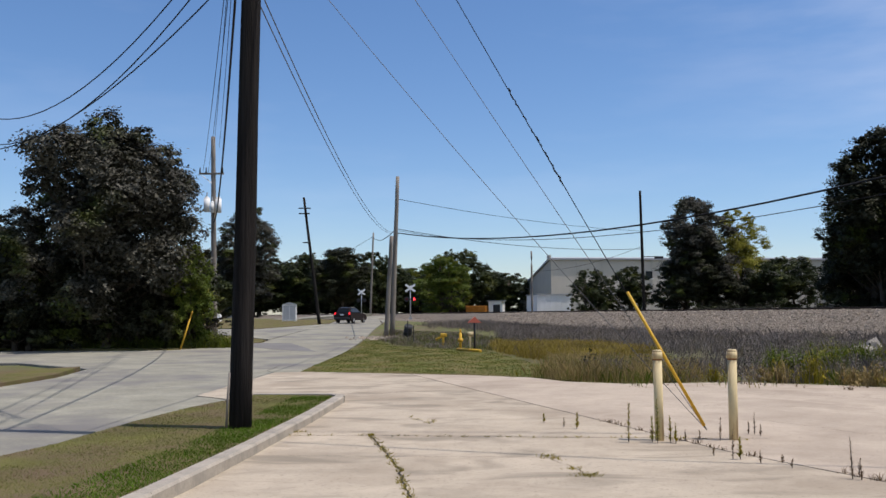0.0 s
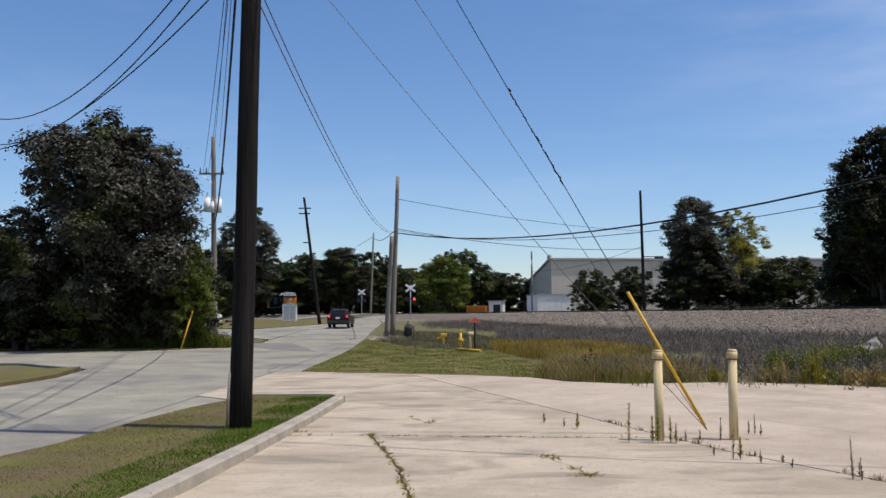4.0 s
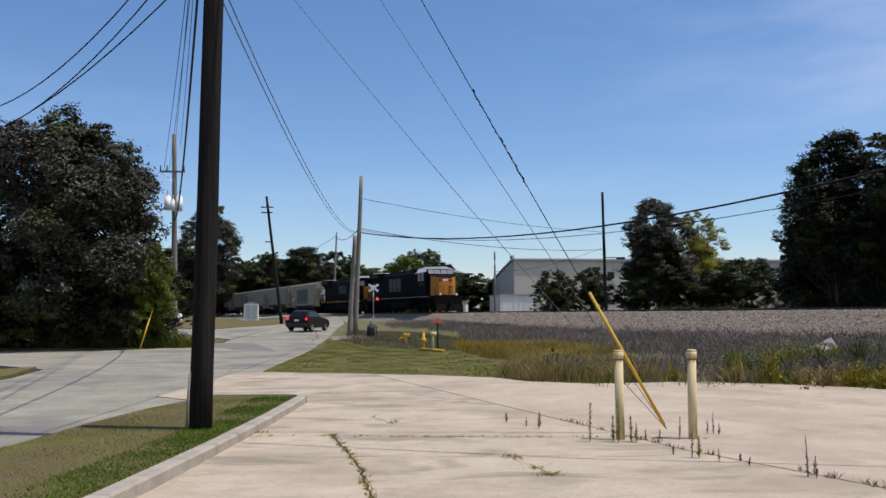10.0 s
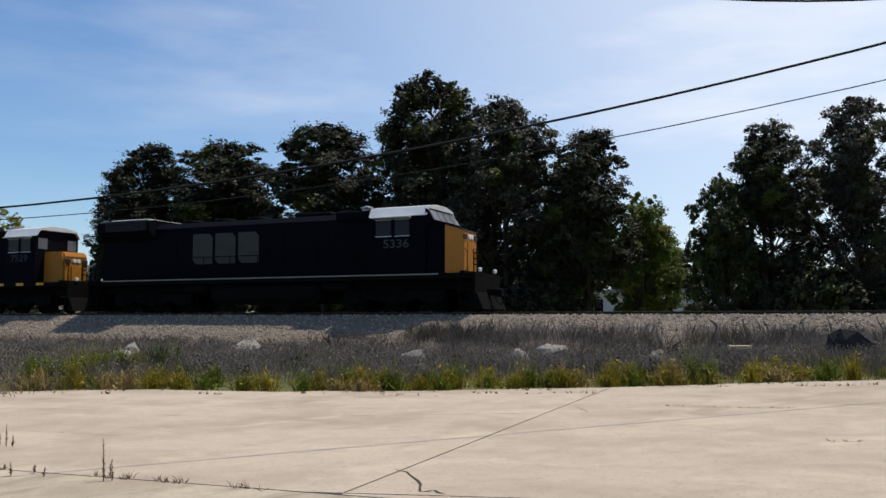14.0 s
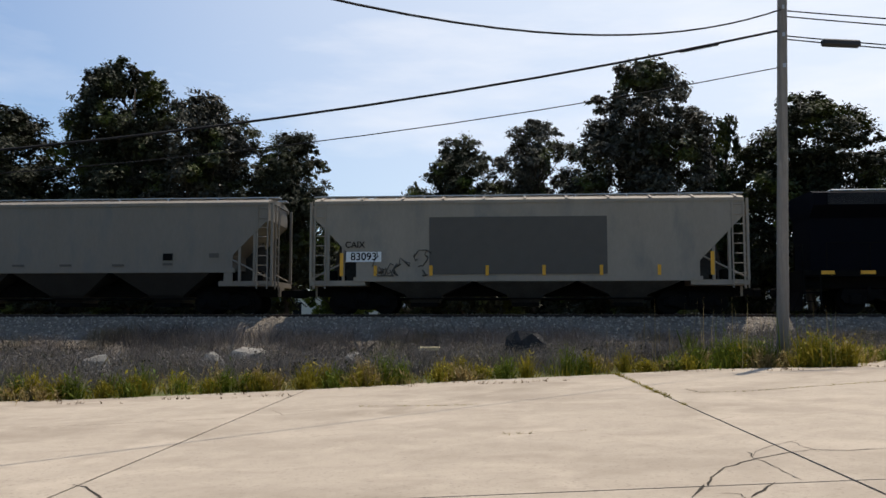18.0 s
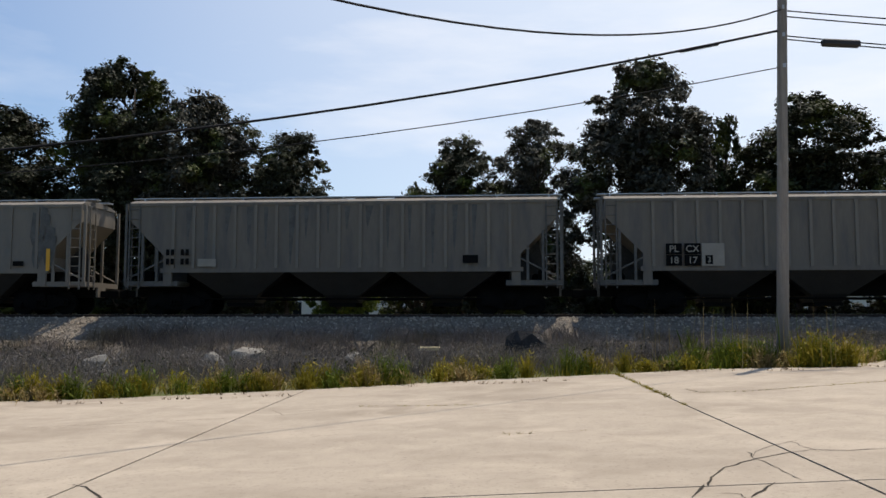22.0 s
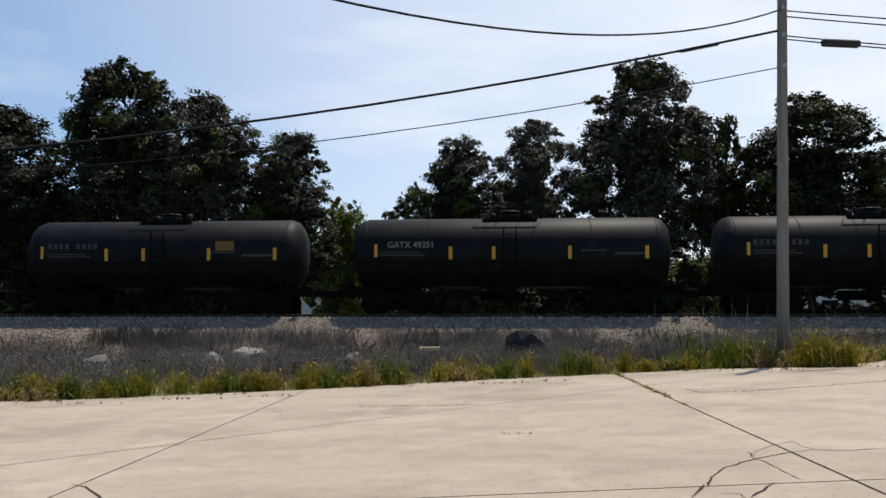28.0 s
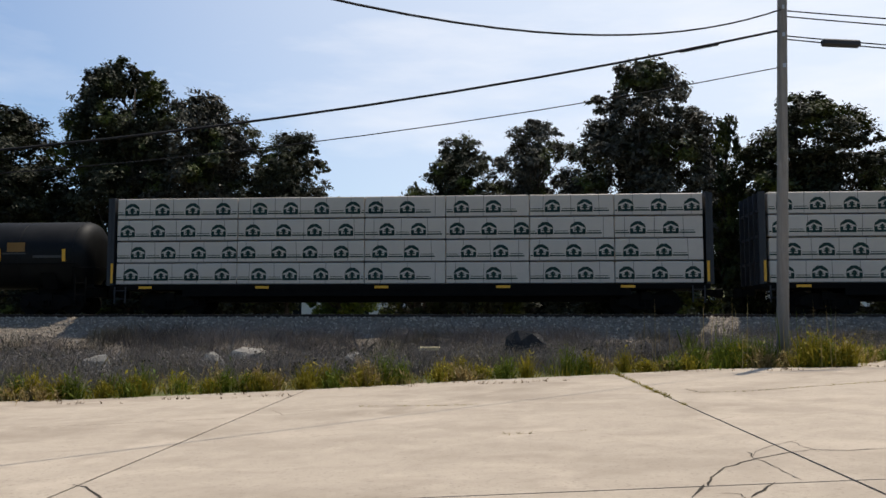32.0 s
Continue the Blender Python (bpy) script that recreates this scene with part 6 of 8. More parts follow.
KINDS = {
    "broad": [make_tree(51, LEAF_GREY, 125000, 9.0, 0.06, 0.066, "broad round tree with dark dense crown beside the road", 60, 2)],
    "dark": [make_tree(s, LEAF_DARK, 84000, 14.0, b, 0.09, DARK_TREE, 58, 1 + s % 2, taper=t) for s, b, t in ((1, 0.14, 0.2), (2, 0.16, 0.1), (3, 0.2, 0.3), (4, 0.16, 0.35), (5, 0.2, 0.2))],
    "grey": [make_tree(s, LEAF_GREY, 76000, 13.0, b, 0.09, GREY_TREE, 54, 2, loose=0.95, taper=t) for s, b, t in ((7, 0.1, 0.05), (8, 0.18, 0.2), (9, 0.25, 0.1))],
    "thicket": [make_tree(s, LEAF_DARK, 40000, 7.0, 0.0, 0.10, "dark dense young tree closing the wood", 44, 3) for s in (61, 62)],
    "mid": [make_tree(s, LEAF_MID, 34000, 9.0, 0.02, 0.11, "mid green bushy tree with dense low crown", 44, 3) for s in (11, 12, 13)],
    "bright": [make_tree(s, LEAF_BRIGHT, 34000, 9.0, 0.02, 0.11, "sunlit bright green bushy tree", 44, 3) for s in (21, 22)],
    "yellow": [make_tree(31, LEAF_YELLOW, 32000, 14.0, 0.15, 0.09, "yellow-green tree with thin crown", 40)],
    "shrub": [make_tree(s, LEAF_DARK, 10000, 3.4, 0.0, 0.13, "dark dense shrub in the undergrowth", 24, 4, "shrub", "shrub", "undergrowth") for s in (41, 42, 43)],
}
# trees behind the front row, the woods beyond, and the undergrowth
rng = random.Random(31)
for k in range(44):
    s = -58 + k * 2.6 + rng.uniform(-1.5, 1.5)
    x, y = xy(s, rng.uniform(46.0, 54))
    if not -12 < s < -6:
        TREES.append((x, y, rng.uniform(1.6, 3.4) if s > -38 else rng.uniform(1.3, 2.0), rng.uniform(4.0, 6.5) if s > -38 else 4.0, "shrub"))
for k in range(30):
    s = -120 + k * 6.5 + rng.uniform(-2, 2)
    x, y = xy(s, rng.uniform(88, 100))
    TREES.append((x, y, rng.uniform(7.0, 8.6), rng.uniform(11, 15), "mid" if k % 3 else "bright"))
for k in range(14):
    TREES.append((-80 + k * 6.0 + rng.uniform(-2, 2), 215 + rng.uniform(-8, 8), rng.uniform(11, 15), rng.uniform(15, 20), "mid"))
for k in range(11):
    TREES.append((-34 + k * 2.1 + rng.uniform(-0.5, 0.5), 40.2 + rng.uniform(-0.2, 1.6) + 0.05 * k, rng.uniform(1.2, 2.6), rng.uniform(3.6, 6.0), "shrub"))
made_kinds = {}
rng = random.Random(9)
for i, (x, y, tall, wide, kind) in enumerate(TREES):
    k = made_kinds.get(kind, 0)
    src = KINDS[kind][k % len(KINDS[kind])]
    made_kinds[kind] = k + 1
    m = pose(x, y, height(x, y) - 0.1, 0, 0, rng.uniform(0, 360))
    ob = src if k < len(KINDS[kind]) else copy_thing(src, m)
    ob.matrix_basis = m
    ob.scale = (wide / 6.5, wide / 6.5, tall / TALL[kind] * 1.03)


# ---------------------------------------------------------------- grass and weeds
def blades(name, label, material, spots, tall, wide, category="weeds", lean=0.35, seed=1, per=1, spread=0.0, bend=True):
    """Upright blades on the land at the given spots (x, y); one mesh."""
    rng = np.random.default_rng(seed)
    spots = np.repeat(np.array(spots), per, 0)
    if spread:
        spots = spots + rng.normal(0, spread, spots.shape)
    n = len(spots)
    z = np.array([height(x, y) for x, y in spots])
    base = np.c_[spots, z - 0.02]
    h = tall * rng.uniform(0.45, 1.15, n)
    ang = rng.uniform(0, math.tau, n)
    side = np.c_[np.cos(ang), np.sin(ang), np.zeros(n)] * (wide * rng.uniform(0.6, 1.3, n))[:, None]
    tip = np.c_[rng.normal(0, lean, n) * h, rng.normal(0, lean, n) * h, h]
    mid = tip * np.array([0.35, 0.35, 0.6])
    v = np.stack([base - side, base + side, base + mid + side * 0.7, base + tip, base + mid - side * 0.7], 1).reshape(-1, 3)
    f = np.arange(n * 5).reshape(-1, 5)
    ob = new(name, raw(name, v, f, material))
    return tagged(ob, label, category, kind="stuff")


EDGE = [(1.0, 21.9), (2.75, 19.9), (4.0, 19.1), (6.4, 19.4), (8.9, 18.0), (10.6, 15.3), (11.5, 14.65), (13.0, 13.2), (15.2, 10.2), (17.6, 8.0), (20.0, 5.0), (21.8, 3.2), (22.2, 1.0), (25.2, -0.7), (30.0, -5.0)]


def along(line, n, rng):
    seg = [math.dist(a, b) for a, b in zip(line, line[1:])]
    out = []
    for _ in range(n):
        q = rng.random() * sum(seg)
        for (a, b), ln in zip(zip(line, line[1:]), seg):
            if q <= ln:
                out.append((a[0] + (b[0] - a[0]) * q / ln, a[1] + (b[1] - a[1]) * q / ln))
                break
            q -= ln
    return out


def belt(n, seed, near=0.15, far=1.0, bias=1.0, s_min=-200, s_max=200, top=31.2):
    """Spots between the lot's edge and the foot of the bank."""
    rng = random.Random(seed)
    out = []
    while len(out) < n:
        (x, y), = along(EDGE, 1, rng)
        s, d = sd(x, y)
        s += rng.uniform(-1.5, 1.5)
        q = near + (far - near) * rng.random() ** bias
        d = d + 0.1 + (top - d) * q
        if not s_min < s < s_max:
            continue
        clump = noise.noise((s * 0.5, d * 0.7, seed))
        if clump < rng.uniform(-0.2, 0.3):
            continue
        out.append(xy(s, d))
    return out


blades("grey_brush", "dead grey brush along the foot of the bank", BRUSH_GREY, belt(6000, 1, 0.06, 1.0, 0.8, top=32.1), 0.55, 0.0045, "brush", 0.28, 1, per=14, spread=0.17)
r9 = random.Random(83)
foot = [xy(r9.uniform(-16, 30), 32.7 - abs(r9.gauss(0, 0.75))) for _ in range(3000)]
foot = [p for p in foot if noise.noise((p[0] * 0.45, p[1] * 0.45, 8)) > r9.uniform(-0.5, 0.15)]
blades("foot_brush", "dead grey brush at the foot of the ballast", BRUSH_GREY, foot, 0.62, 0.005, "brush", 0.28, 82, per=14, spread=0.16)
blades("green_weeds", "rank green weeds beside the lot", GRASS_GREEN, belt(150, 2, 0.0, 0.4, 2.2), 0.4, 0.006, "weeds", 0.3, 2, per=8, spread=0.10)
blades("dry_weeds", "straw-coloured weeds beside the lot", GRASS_DRY, belt(420, 3, 0.0, 0.8, 1.2), 0.6, 0.005, "weeds", 0.3, 3, per=3, spread=0.14)
blades("yellow_weeds", "yellowing grass clumps beside the lot", WEED_YELLOW, belt(140, 4, 0.0, 0.2, 1.5), 0.3, 0.006, "weeds", 0.35, 4, per=8, spread=0.09)


def scrub(name, label, material, spots, count, rad, tall, size, seed, category="brush"):
    """Low tangled growth: small leaves and twigs in many low mounds."""
    rng = np.random.default_rng(seed)
    lobes = []
    for x, y in spots:
        r = rng.uniform(0.6, 1.3) * rad
        lobes.append(((x, y, height(x, y) + 0.25 * tall), (r, r, tall * rng.uniform(0.6, 1.25))))
    v, f = leaf_cloud(rng, lobes, count, size)
    return tagged(new(name, raw(name, v, f, material)), label, category, kind="stuff")


scrub("grey_scrub", "tangled dead grey scrub below the bank", BRUSH_GREY, belt(1100, 51, 0.05, 1.0, 0.8, top=31.9), 150000, 0.42, 0.52, 0.026, 51)
scrub("dark_scrub", "dark leafy scrub below the bank", LEAF_DARK, belt(110, 52, 0.1, 0.95, 1.0), 14000, 0.36, 0.40, 0.045, 52)
# single tufts along the edge of the lot: x, y, height
YELLOW_TUFTS = [(12.51, 14.57, 0.4), (13.11, 13.61, 0.4), (14.34, 12.02, 0.34), (15.07, 11.59, 0.45), (15.41, 11.27, 0.36), (15.88, 10.66, 0.66), (16.05, 10.35, 0.58), (16.41, 9.5, 0.5), (18.0, 8.35, 0.42), (18.5, 7.8, 0.4), (20.3, 5.75, 0.64),
                (20.83, 5.05, 0.68), (21.2, 4.6, 0.3), (22.77, 1.23, 1.0), (22.69, 0.91, 0.9), (9.2, 17.93, 0.52), (9.6, 17.5, 0.46), (8.0, 19.2, 0.7), (7.7, 20.2, 0.5), (6.1, 19.9, 0.34)]
GREEN_TUFTS = [(12.1, 14.86, 0.55), (13.56, 13.4, 0.3), (14.29, 12.75, 0.32), (16.75, 9.25, 0.95), (16.76, 8.9, 0.6), (18.88, 7.45, 0.34), (19.65, 6.1, 0.85), (21.4, 4.1, 0.3), (21.9, 3.6, 0.62), (22.44, 2.84, 0.92), (22.41, 2.34, 0.8), (25.15, -0.2, 0.5),
               (24.3, 0.1, 0.5), (25.3, 4.3, 1.1), (10.4, 16.2, 0.45), (11.2, 15.2, 0.5), (9.9, 17.0, 0.4)]


def tufts(name, label, material, places, seed):
    r = random.Random(seed)
    spots, tall = [], []
    verts, faces, o = [], [], 0
    for x, y, h in places:
        for _ in range(130):
            a, q = r.uniform(0, math.tau), abs(r.gauss(0, 0.13 + 0.07 * h))
            bx, by = x + math.cos(a) * q, y + math.sin(a) * q
            hh = h * r.uniform(0.3, 1.1) * (1 - min(0.6, q * 1.2))
            z, w = height(bx, by) - 0.02, r.uniform(0.004, 0.010)
            t = r.uniform(0, math.tau)
            dx, dy = math.cos(t) * w, math.sin(t) * w
            lx, ly = r.gauss(0, 0.16) * hh + math.cos(a) * q * 0.5, r.gauss(0, 0.16) * hh + math.sin(a) * q * 0.5
            verts += [(bx - dx, by - dy, z), (bx + dx, by + dy, z), (bx + dx * 0.7 + lx * 0.4, by + dy * 0.7 + ly * 0.4, z + hh * 0.6), (bx + lx, by + ly, z + hh), (bx - dx * 0.7 + lx * 0.4, by - dy * 0.7 + ly * 0.4, z + hh * 0.6)]
            faces.append(tuple(range(o, o + 5)))
            o += 5
            for _ in range(3):                  # small leaves on the blade
                k, s = r.uniform(0.3, 1.0), r.uniform(0.012, 0.03)
                px, py, pz = bx + lx * k * k, by + ly * k * k, z + hh * k
                ux, uy, uz = r.gauss(0, s), r.gauss(0, s), r.gauss(0.4 * s, s)
                vx, vy = -uy * 0.4, ux * 0.4
                verts += [(px, py, pz), (px + ux + vx, py + uy + vy, pz + uz), (px + ux * 2, py + uy * 2, pz + uz * 2), (px + ux - vx, py + uy - vy, pz + uz)]
                faces.append(tuple(range(o, o + 4)))
                o += 4
    return tagged(new(name, raw(name, verts, faces, material)), label, "weeds", kind="stuff")


tufts("yellow_tufts", "yellowing upright weed tufts at the lot's edge", WEED_YELLOW, YELLOW_TUFTS, 61)
tufts("green_tufts", "green upright weed tufts at the lot's edge", GRASS_GREEN, GREEN_TUFTS, 62)
r9 = random.Random(64)
tufts("small_tufts", "small dry weed tufts at the lot's edge", GRASS_DRY, [(x + r9.gauss(0.3, 0.3), y + r9.gauss(0.2, 0.3), r9.uniform(0.25, 0.5)) for x, y in along(EDGE[3:], 30, r9)], 63)
more = []
for x, y in along(EDGE[4:], 60, r9):
    s, d = sd(x, y)
    more.append((*xy(s, d + r9.uniform(0.15, 1.1)), r9.uniform(0.3, 0.72)))
tufts("mixed_tufts", "yellow-green weed tufts in the brush", WEED_YELLOW, more[:22], 71)
tufts("mixed_tufts", "olive green weed tufts in the brush", GRASS_GREEN, more[22:42], 72)
tufts("mixed_tufts", "tall straw-coloured weed tufts in the brush", GRASS_DRY, more[42:], 73)
# a tall rank stand beyond the bollards
rank = [(7.3 + q * 4.6 + r9.gauss(0, 0.35), 20.3 + q * 3.4 + r9.gauss(0, 0.7), r9.uniform(0.45, 1.0)) for q in [r9.random() ** 0.8 for _ in range(44)]]
tufts("rank_weeds", "tall rank green weeds beyond the lot", GRASS_GREEN, rank[:26], 65)
tufts("rank_weeds", "tall yellow-green weeds beyond the lot", LEAF_YELLOW, rank[26:34], 66)
tufts("rank_weeds", "tall dark weeds beyond the lot", LEAF_MID, rank[34:], 67)
rng = random.Random(77)
scrub("bank_scrub", "tangled dead scrub by the culvert", BRUSH_GREY, [xy(rng.uniform(-75, -14), 31.4 - abs(rng.gauss(0, 2.4))) for _ in range(560)], 70000, 0.5, 0.42, 0.035, 55)
def inside(poly, x, y):
    odd = False
    for (x0, y0), (x1, y1) in zip(poly, poly[1:] + poly[:1]):
        if (y0 > y) != (y1 > y) and x < x0 + (x1 - x0) * (y - y0) / (y1 - y0):
            odd = not odd
    return odd


def scatter(poly, n, seed):
    r = random.Random(seed)
    xs, ys = [p[0] for p in poly], [p[1] for p in poly]
    out = []
    while len(out) < n:
        x, y = r.uniform(min(xs), max(xs)), r.uniform(min(ys), max(ys))
        if inside(poly, x, y) and (noise.noise((x * 1.1, y * 1.1, seed % 2 * 7)) > r.uniform(-0.55, 0.3)):
            out.append((x, y))
    return out


# golden and straw-coloured grass between the mown corner and the bank
GOLD = [(2.6, 44.0), (7.5, 41.0), (8.2, 34.0), (7.0, 28.0), (5.0, 26.5), (2.9, 30.5), (2.0, 38.0)]
STRAW = [(2.3, 21.2), (2.9, 20.0), (4.0, 19.3), (5.6, 19.6), (6.6, 22.5), (6.4, 26.0), (4.4, 27.5), (3.3, 27.0)]


def pick(poly, n, k):
    out = []
    while len(out) < n:
        x, y = rng.uniform(0, 10), rng.uniform(18, 46)
        if inside(poly, x, y) and noise.noise((x * 0.7, y * 0.5, k)) > rng.uniform(-0.6, 0.1):
            out.append((x, y))
    return out


blades("golden_grass", "golden dry grass between lawn and bank", GOLD_GRASS, pick(GOLD, 2600, 1), 0.36, 0.009, "grass", 0.35, 12, per=7, spread=0.12)
blades("golden_seedheads", "amber seed heads over the golden grass", GRASS_DRY, pick(GOLD, 700, 2), 0.45, 0.007, "grass", 0.35, 29, per=4, spread=0.12)
blades("straw_grass", "straw-coloured grass between lawn and bank", GRASS_DRY, pick(STRAW, 900, 3), 0.42, 0.006, "grass", 0.4, 13, per=9, spread=0.14)
blades("olive_grass", "olive green grass among the straw", GRASS_GREEN, pick(STRAW, 500, 5), 0.36, 0.006, "grass", 0.4, 30, per=7, spread=0.14)
spots = []
while len(spots) < 3000:
    s, d = rng.uniform(-62, -17), rng.uniform(20.0, 31.8)
    x, y = xy(s, d)
    if x > 2.8 + 0.03 * max(0, y - 30) and not inside(GOLD, x, y) and not inside(STRAW, x, y) and y > 20.5:
        spots.append((x, y))
blades("ditch_brush", "dead grey brush in the ditch below the bank", BRUSH_GREY, spots, 0.5, 0.006, "brush", 0.35, 34, per=12, spread=0.2)
scrub("ditch_scrub", "tangled grey scrub in the ditch below the bank", BRUSH_GREY, spots[:420], 60000, 0.5, 0.42, 0.032, 60)
blades("bank_brush", "dead grey brush at the bank by the culvert", BRUSH_GREY, [xy(rng.uniform(-75, -16), 31.6 - abs(rng.gauss(0, 2.6))) for _ in range(3600)], 0.55, 0.006, "brush", 0.35, 14, per=12, spread=0.16)
# rough weedy ground between the mown corner, the pole and the bank
ROUGH = [(-3.6, 49.6), (-2.1, 42.6), (0.3, 39.2), (2.0, 37.4), (3.0, 39.0), (4.5, 46.0), (1.5, 60.0), (-3.9, 64.0)]
blades("rough_brush", "dead grey brush behind the mown corner", BRUSH_GREY, scatter(ROUGH, 1000, 44), 0.24, 0.007, "brush", 0.4, 44, per=7, spread=0.2)
blades("rough_grass", "olive grass behind the mown corner", GRASS_GREEN, scatter(ROUGH, 900, 45), 0.2, 0.007, "grass", 0.4, 45, per=8, spread=0.2)
blades("rough_weeds", "brown weeds behind the mown corner", WEED_BROWN, scatter(ROUGH, 700, 46), 0.2, 0.006, "weeds", 0.4, 46, per=6, spread=0.2)
# tall stalks beside the lot pole
blades("tall_stalks", "tall thin weed stalks around the pole", GRASS_DRY, [(22.9 + rng.gauss(0, 0.5), 2.6 + rng.gauss(0, 1.6)) for _ in range(46)], 1.65, 0.008, "weeds", 0.04, 15, per=1)
blades("stalk_heads", "tall green weed stalks around the pole", GRASS_GREEN, [(22.9 + rng.gauss(0, 0.5), 1.6 + rng.gauss(0, 0.9)) for _ in range(40)], 1.3, 0.010, "weeds", 0.06, 27, per=1)
pole_spots = [(22.75 + rng.gauss(0, 0.35), rng.choice((2.7, 2.4, 1.1, 0.9, 0.7)) + rng.gauss(0, 0.22), rng.uniform(0.5, 0.9)) for _ in range(26)]
tufts("pole_weeds", "bushy yellow-green weeds around the pole", WEED_YELLOW, pole_spots[:12], 16)
tufts("pole_greens", "bushy green weeds around the pole", GRASS_GREEN, pole_spots[12:], 17)
# mown grass on verges
def lawn_blades(name, label, material, poly, n, tall, wide, lift, seed):
    ob = blades(name, label, material, scatter(poly, n, seed), tall, wide, "grass", 0.5, seed)
    ob.location.z = lift
    return ob


lawn_blades("verge_grass", "short green grass on the verge", GRASS_GREEN, VERGE, 42000, 0.035, 0.003, 0.10, 21)
lawn_blades("verge_straw", "short dry grass on the verge", WEED_BROWN, VERGE, 24000, 0.032, 0.003, 0.10, 22)
lawn_blades("field_grass", "short green grass on the mown corner", GRASS_GREEN, FIELD, 36000, 0.055, 0.006, 0.0, 23)
lawn_blades("field_straw", "short dry grass on the mown corner", GRASS_DRY, FIELD, 9000, 0.05, 0.005, 0.0, 24)
# low weeds along the far edge of the road, under the trees
r9 = random.Random(91)
scrub("roadside_weeds", "low green weeds under the trees beside the road", LEAF_MID, [(-20.0 + 9.5 * q + r9.gauss(0, 0.3), 41.6 + 0.5 * q + r9.gauss(0, 0.4)) for q in [r9.random() for _ in range(40)]], 14000, 0.5, 0.5, 0.05, 59, "weeds")
blades("roadside_grass", "tall green grass under the trees beside the road", GRASS_GREEN, [(-17.0 + 7.0 * q + r9.gauss(0, 0.3), 41.5 + 0.5 * q + r9.gauss(0, 0.35)) for q in [r9.random() for _ in range(260)]], 0.6, 0.012, "grass", 0.35, 33, per=8, spread=0.15)
# lush strip of grass along the kerb
STRIP = [(x - 0.12, y) for x, y in KERB_LINE] + [(x - 0.75 - 0.1 * math.sin(y), y) for x, y in KERB_LINE[::-1]]
lawn_blades("kerb_grass", "lush green grass along the kerb", LAWN_GREEN, STRIP, 16000, 0.055, 0.004, 0.10, 20)
# sprouts on the paving near its far edge, and weeds in the joint that runs to the pole
r9 = random.Random(17)
sprouts = []
for x, y in along(EDGE[2:], 46, r9):
    s, d = sd(x, y)
    k, w = r9.uniform(0.15, 1.5), r9.uniform(0.03, 0.5)
    sprouts += [xy(s + r9.gauss(0, w), d - k + r9.gauss(0, 0.03)) for _ in range(r9.randint(2, 9))]
blades("edge_sprouts", "small brown sprouts on the paving's edge", WEED_BROWN, sprouts, 0.085, 0.006, "weeds", 0.5, 38, per=5, spread=0.02)
blades("joint_line_weeds", "small yellow weeds along a paving joint", WEED_YELLOW, [(12.2 + 7.7 * q + r9.gauss(0, 0.01), 1.97 + 3.03 * q + r9.gauss(0, 0.015)) for q in [r9.random() ** 0.7 for _ in range(60)]], 0.06, 0.005, "weeds", 0.6, 39, per=14, spread=0.025)
# weeds in cracks and joints
spots = [q for line, k in ((CRACK_LINES[0], 3), (CRACK_LINES[10], 1), (CRACK_LINES[1], 1), (CRACK_LINES[2], 1), (CRACK_LINES[19], 1), (CRACK_LINES[20], 1)) for q in line for _ in range(k)]
blades("crack_grass", "tufts of dry grass in the cracks", WEED_YELLOW, [q for q in spots if rng.random() < 0.75], 0.045, 0.005, "weeds", 0.7, 25, per=12, spread=0.022).location.z = 0.0
spots = [(1.09, 9.44), (1.16, 9.3), (1.24, 8.62), (1.29, 8.2), (1.33, 8.15), (19.8, 5.0), (19.0, 4.65), (15.0, 3.1), (-2.05, 11.4), (-1.9, 11.5), (-2.1, 12.2)]
blades("joint_tufts", "small tufts of grass in the joints", WEED_YELLOW, spots, 0.05, 0.005, "weeds", 0.7, 26, per=60, spread=0.055).location.z = 0.0
r9 = random.Random(5)
blades("joint_weeds", "small brown weeds in the long joint", WEED_BROWN, [(4.08 - (y - 6.5) * 0.3056 + r9.gauss(0, 0.02), y) for y in [r9.uniform(6.3, 12.8) for _ in range(30)]], 0.08, 0.005, "weeds", 0.4, 28, per=9, spread=0.03)
# x, y, height of the weeds that stand in the cracks
STALKS = [(2.17, 10.45, 0.45), (2.49, 10.36, 0.5), (2.65, 10.4, 0.3), (2.86, 10.53, 0.13), (3.27, 10.54, 0.26), (2.96, 9.13, 0.31), (3.02, 9.09, 0.22), (3.86, 11.05, 0.26), (3.13, 8.81, 0.12), (3.34, 8.8, 0.07), (3.3, 8.46, 0.08), (3.55, 7.76, 0.37),
          (3.6, 7.7, 0.18), (3.65, 7.85, 0.12), (1.75, 11.69, 0.21), (1.61, 11.9, 0.12), (1.4, 12.4, 0.12), (2.85, 9.41, 0.11), (3.9, 10.95, 0.14), (2.45, 10.45, 0.3), (2.7, 10.35, 0.22), (3.8, 11.1, 0.16), (3.05, 10.6, 0.12)]
GREENISH = (0, 1, 2, 6, 14, 16, 19, 20)
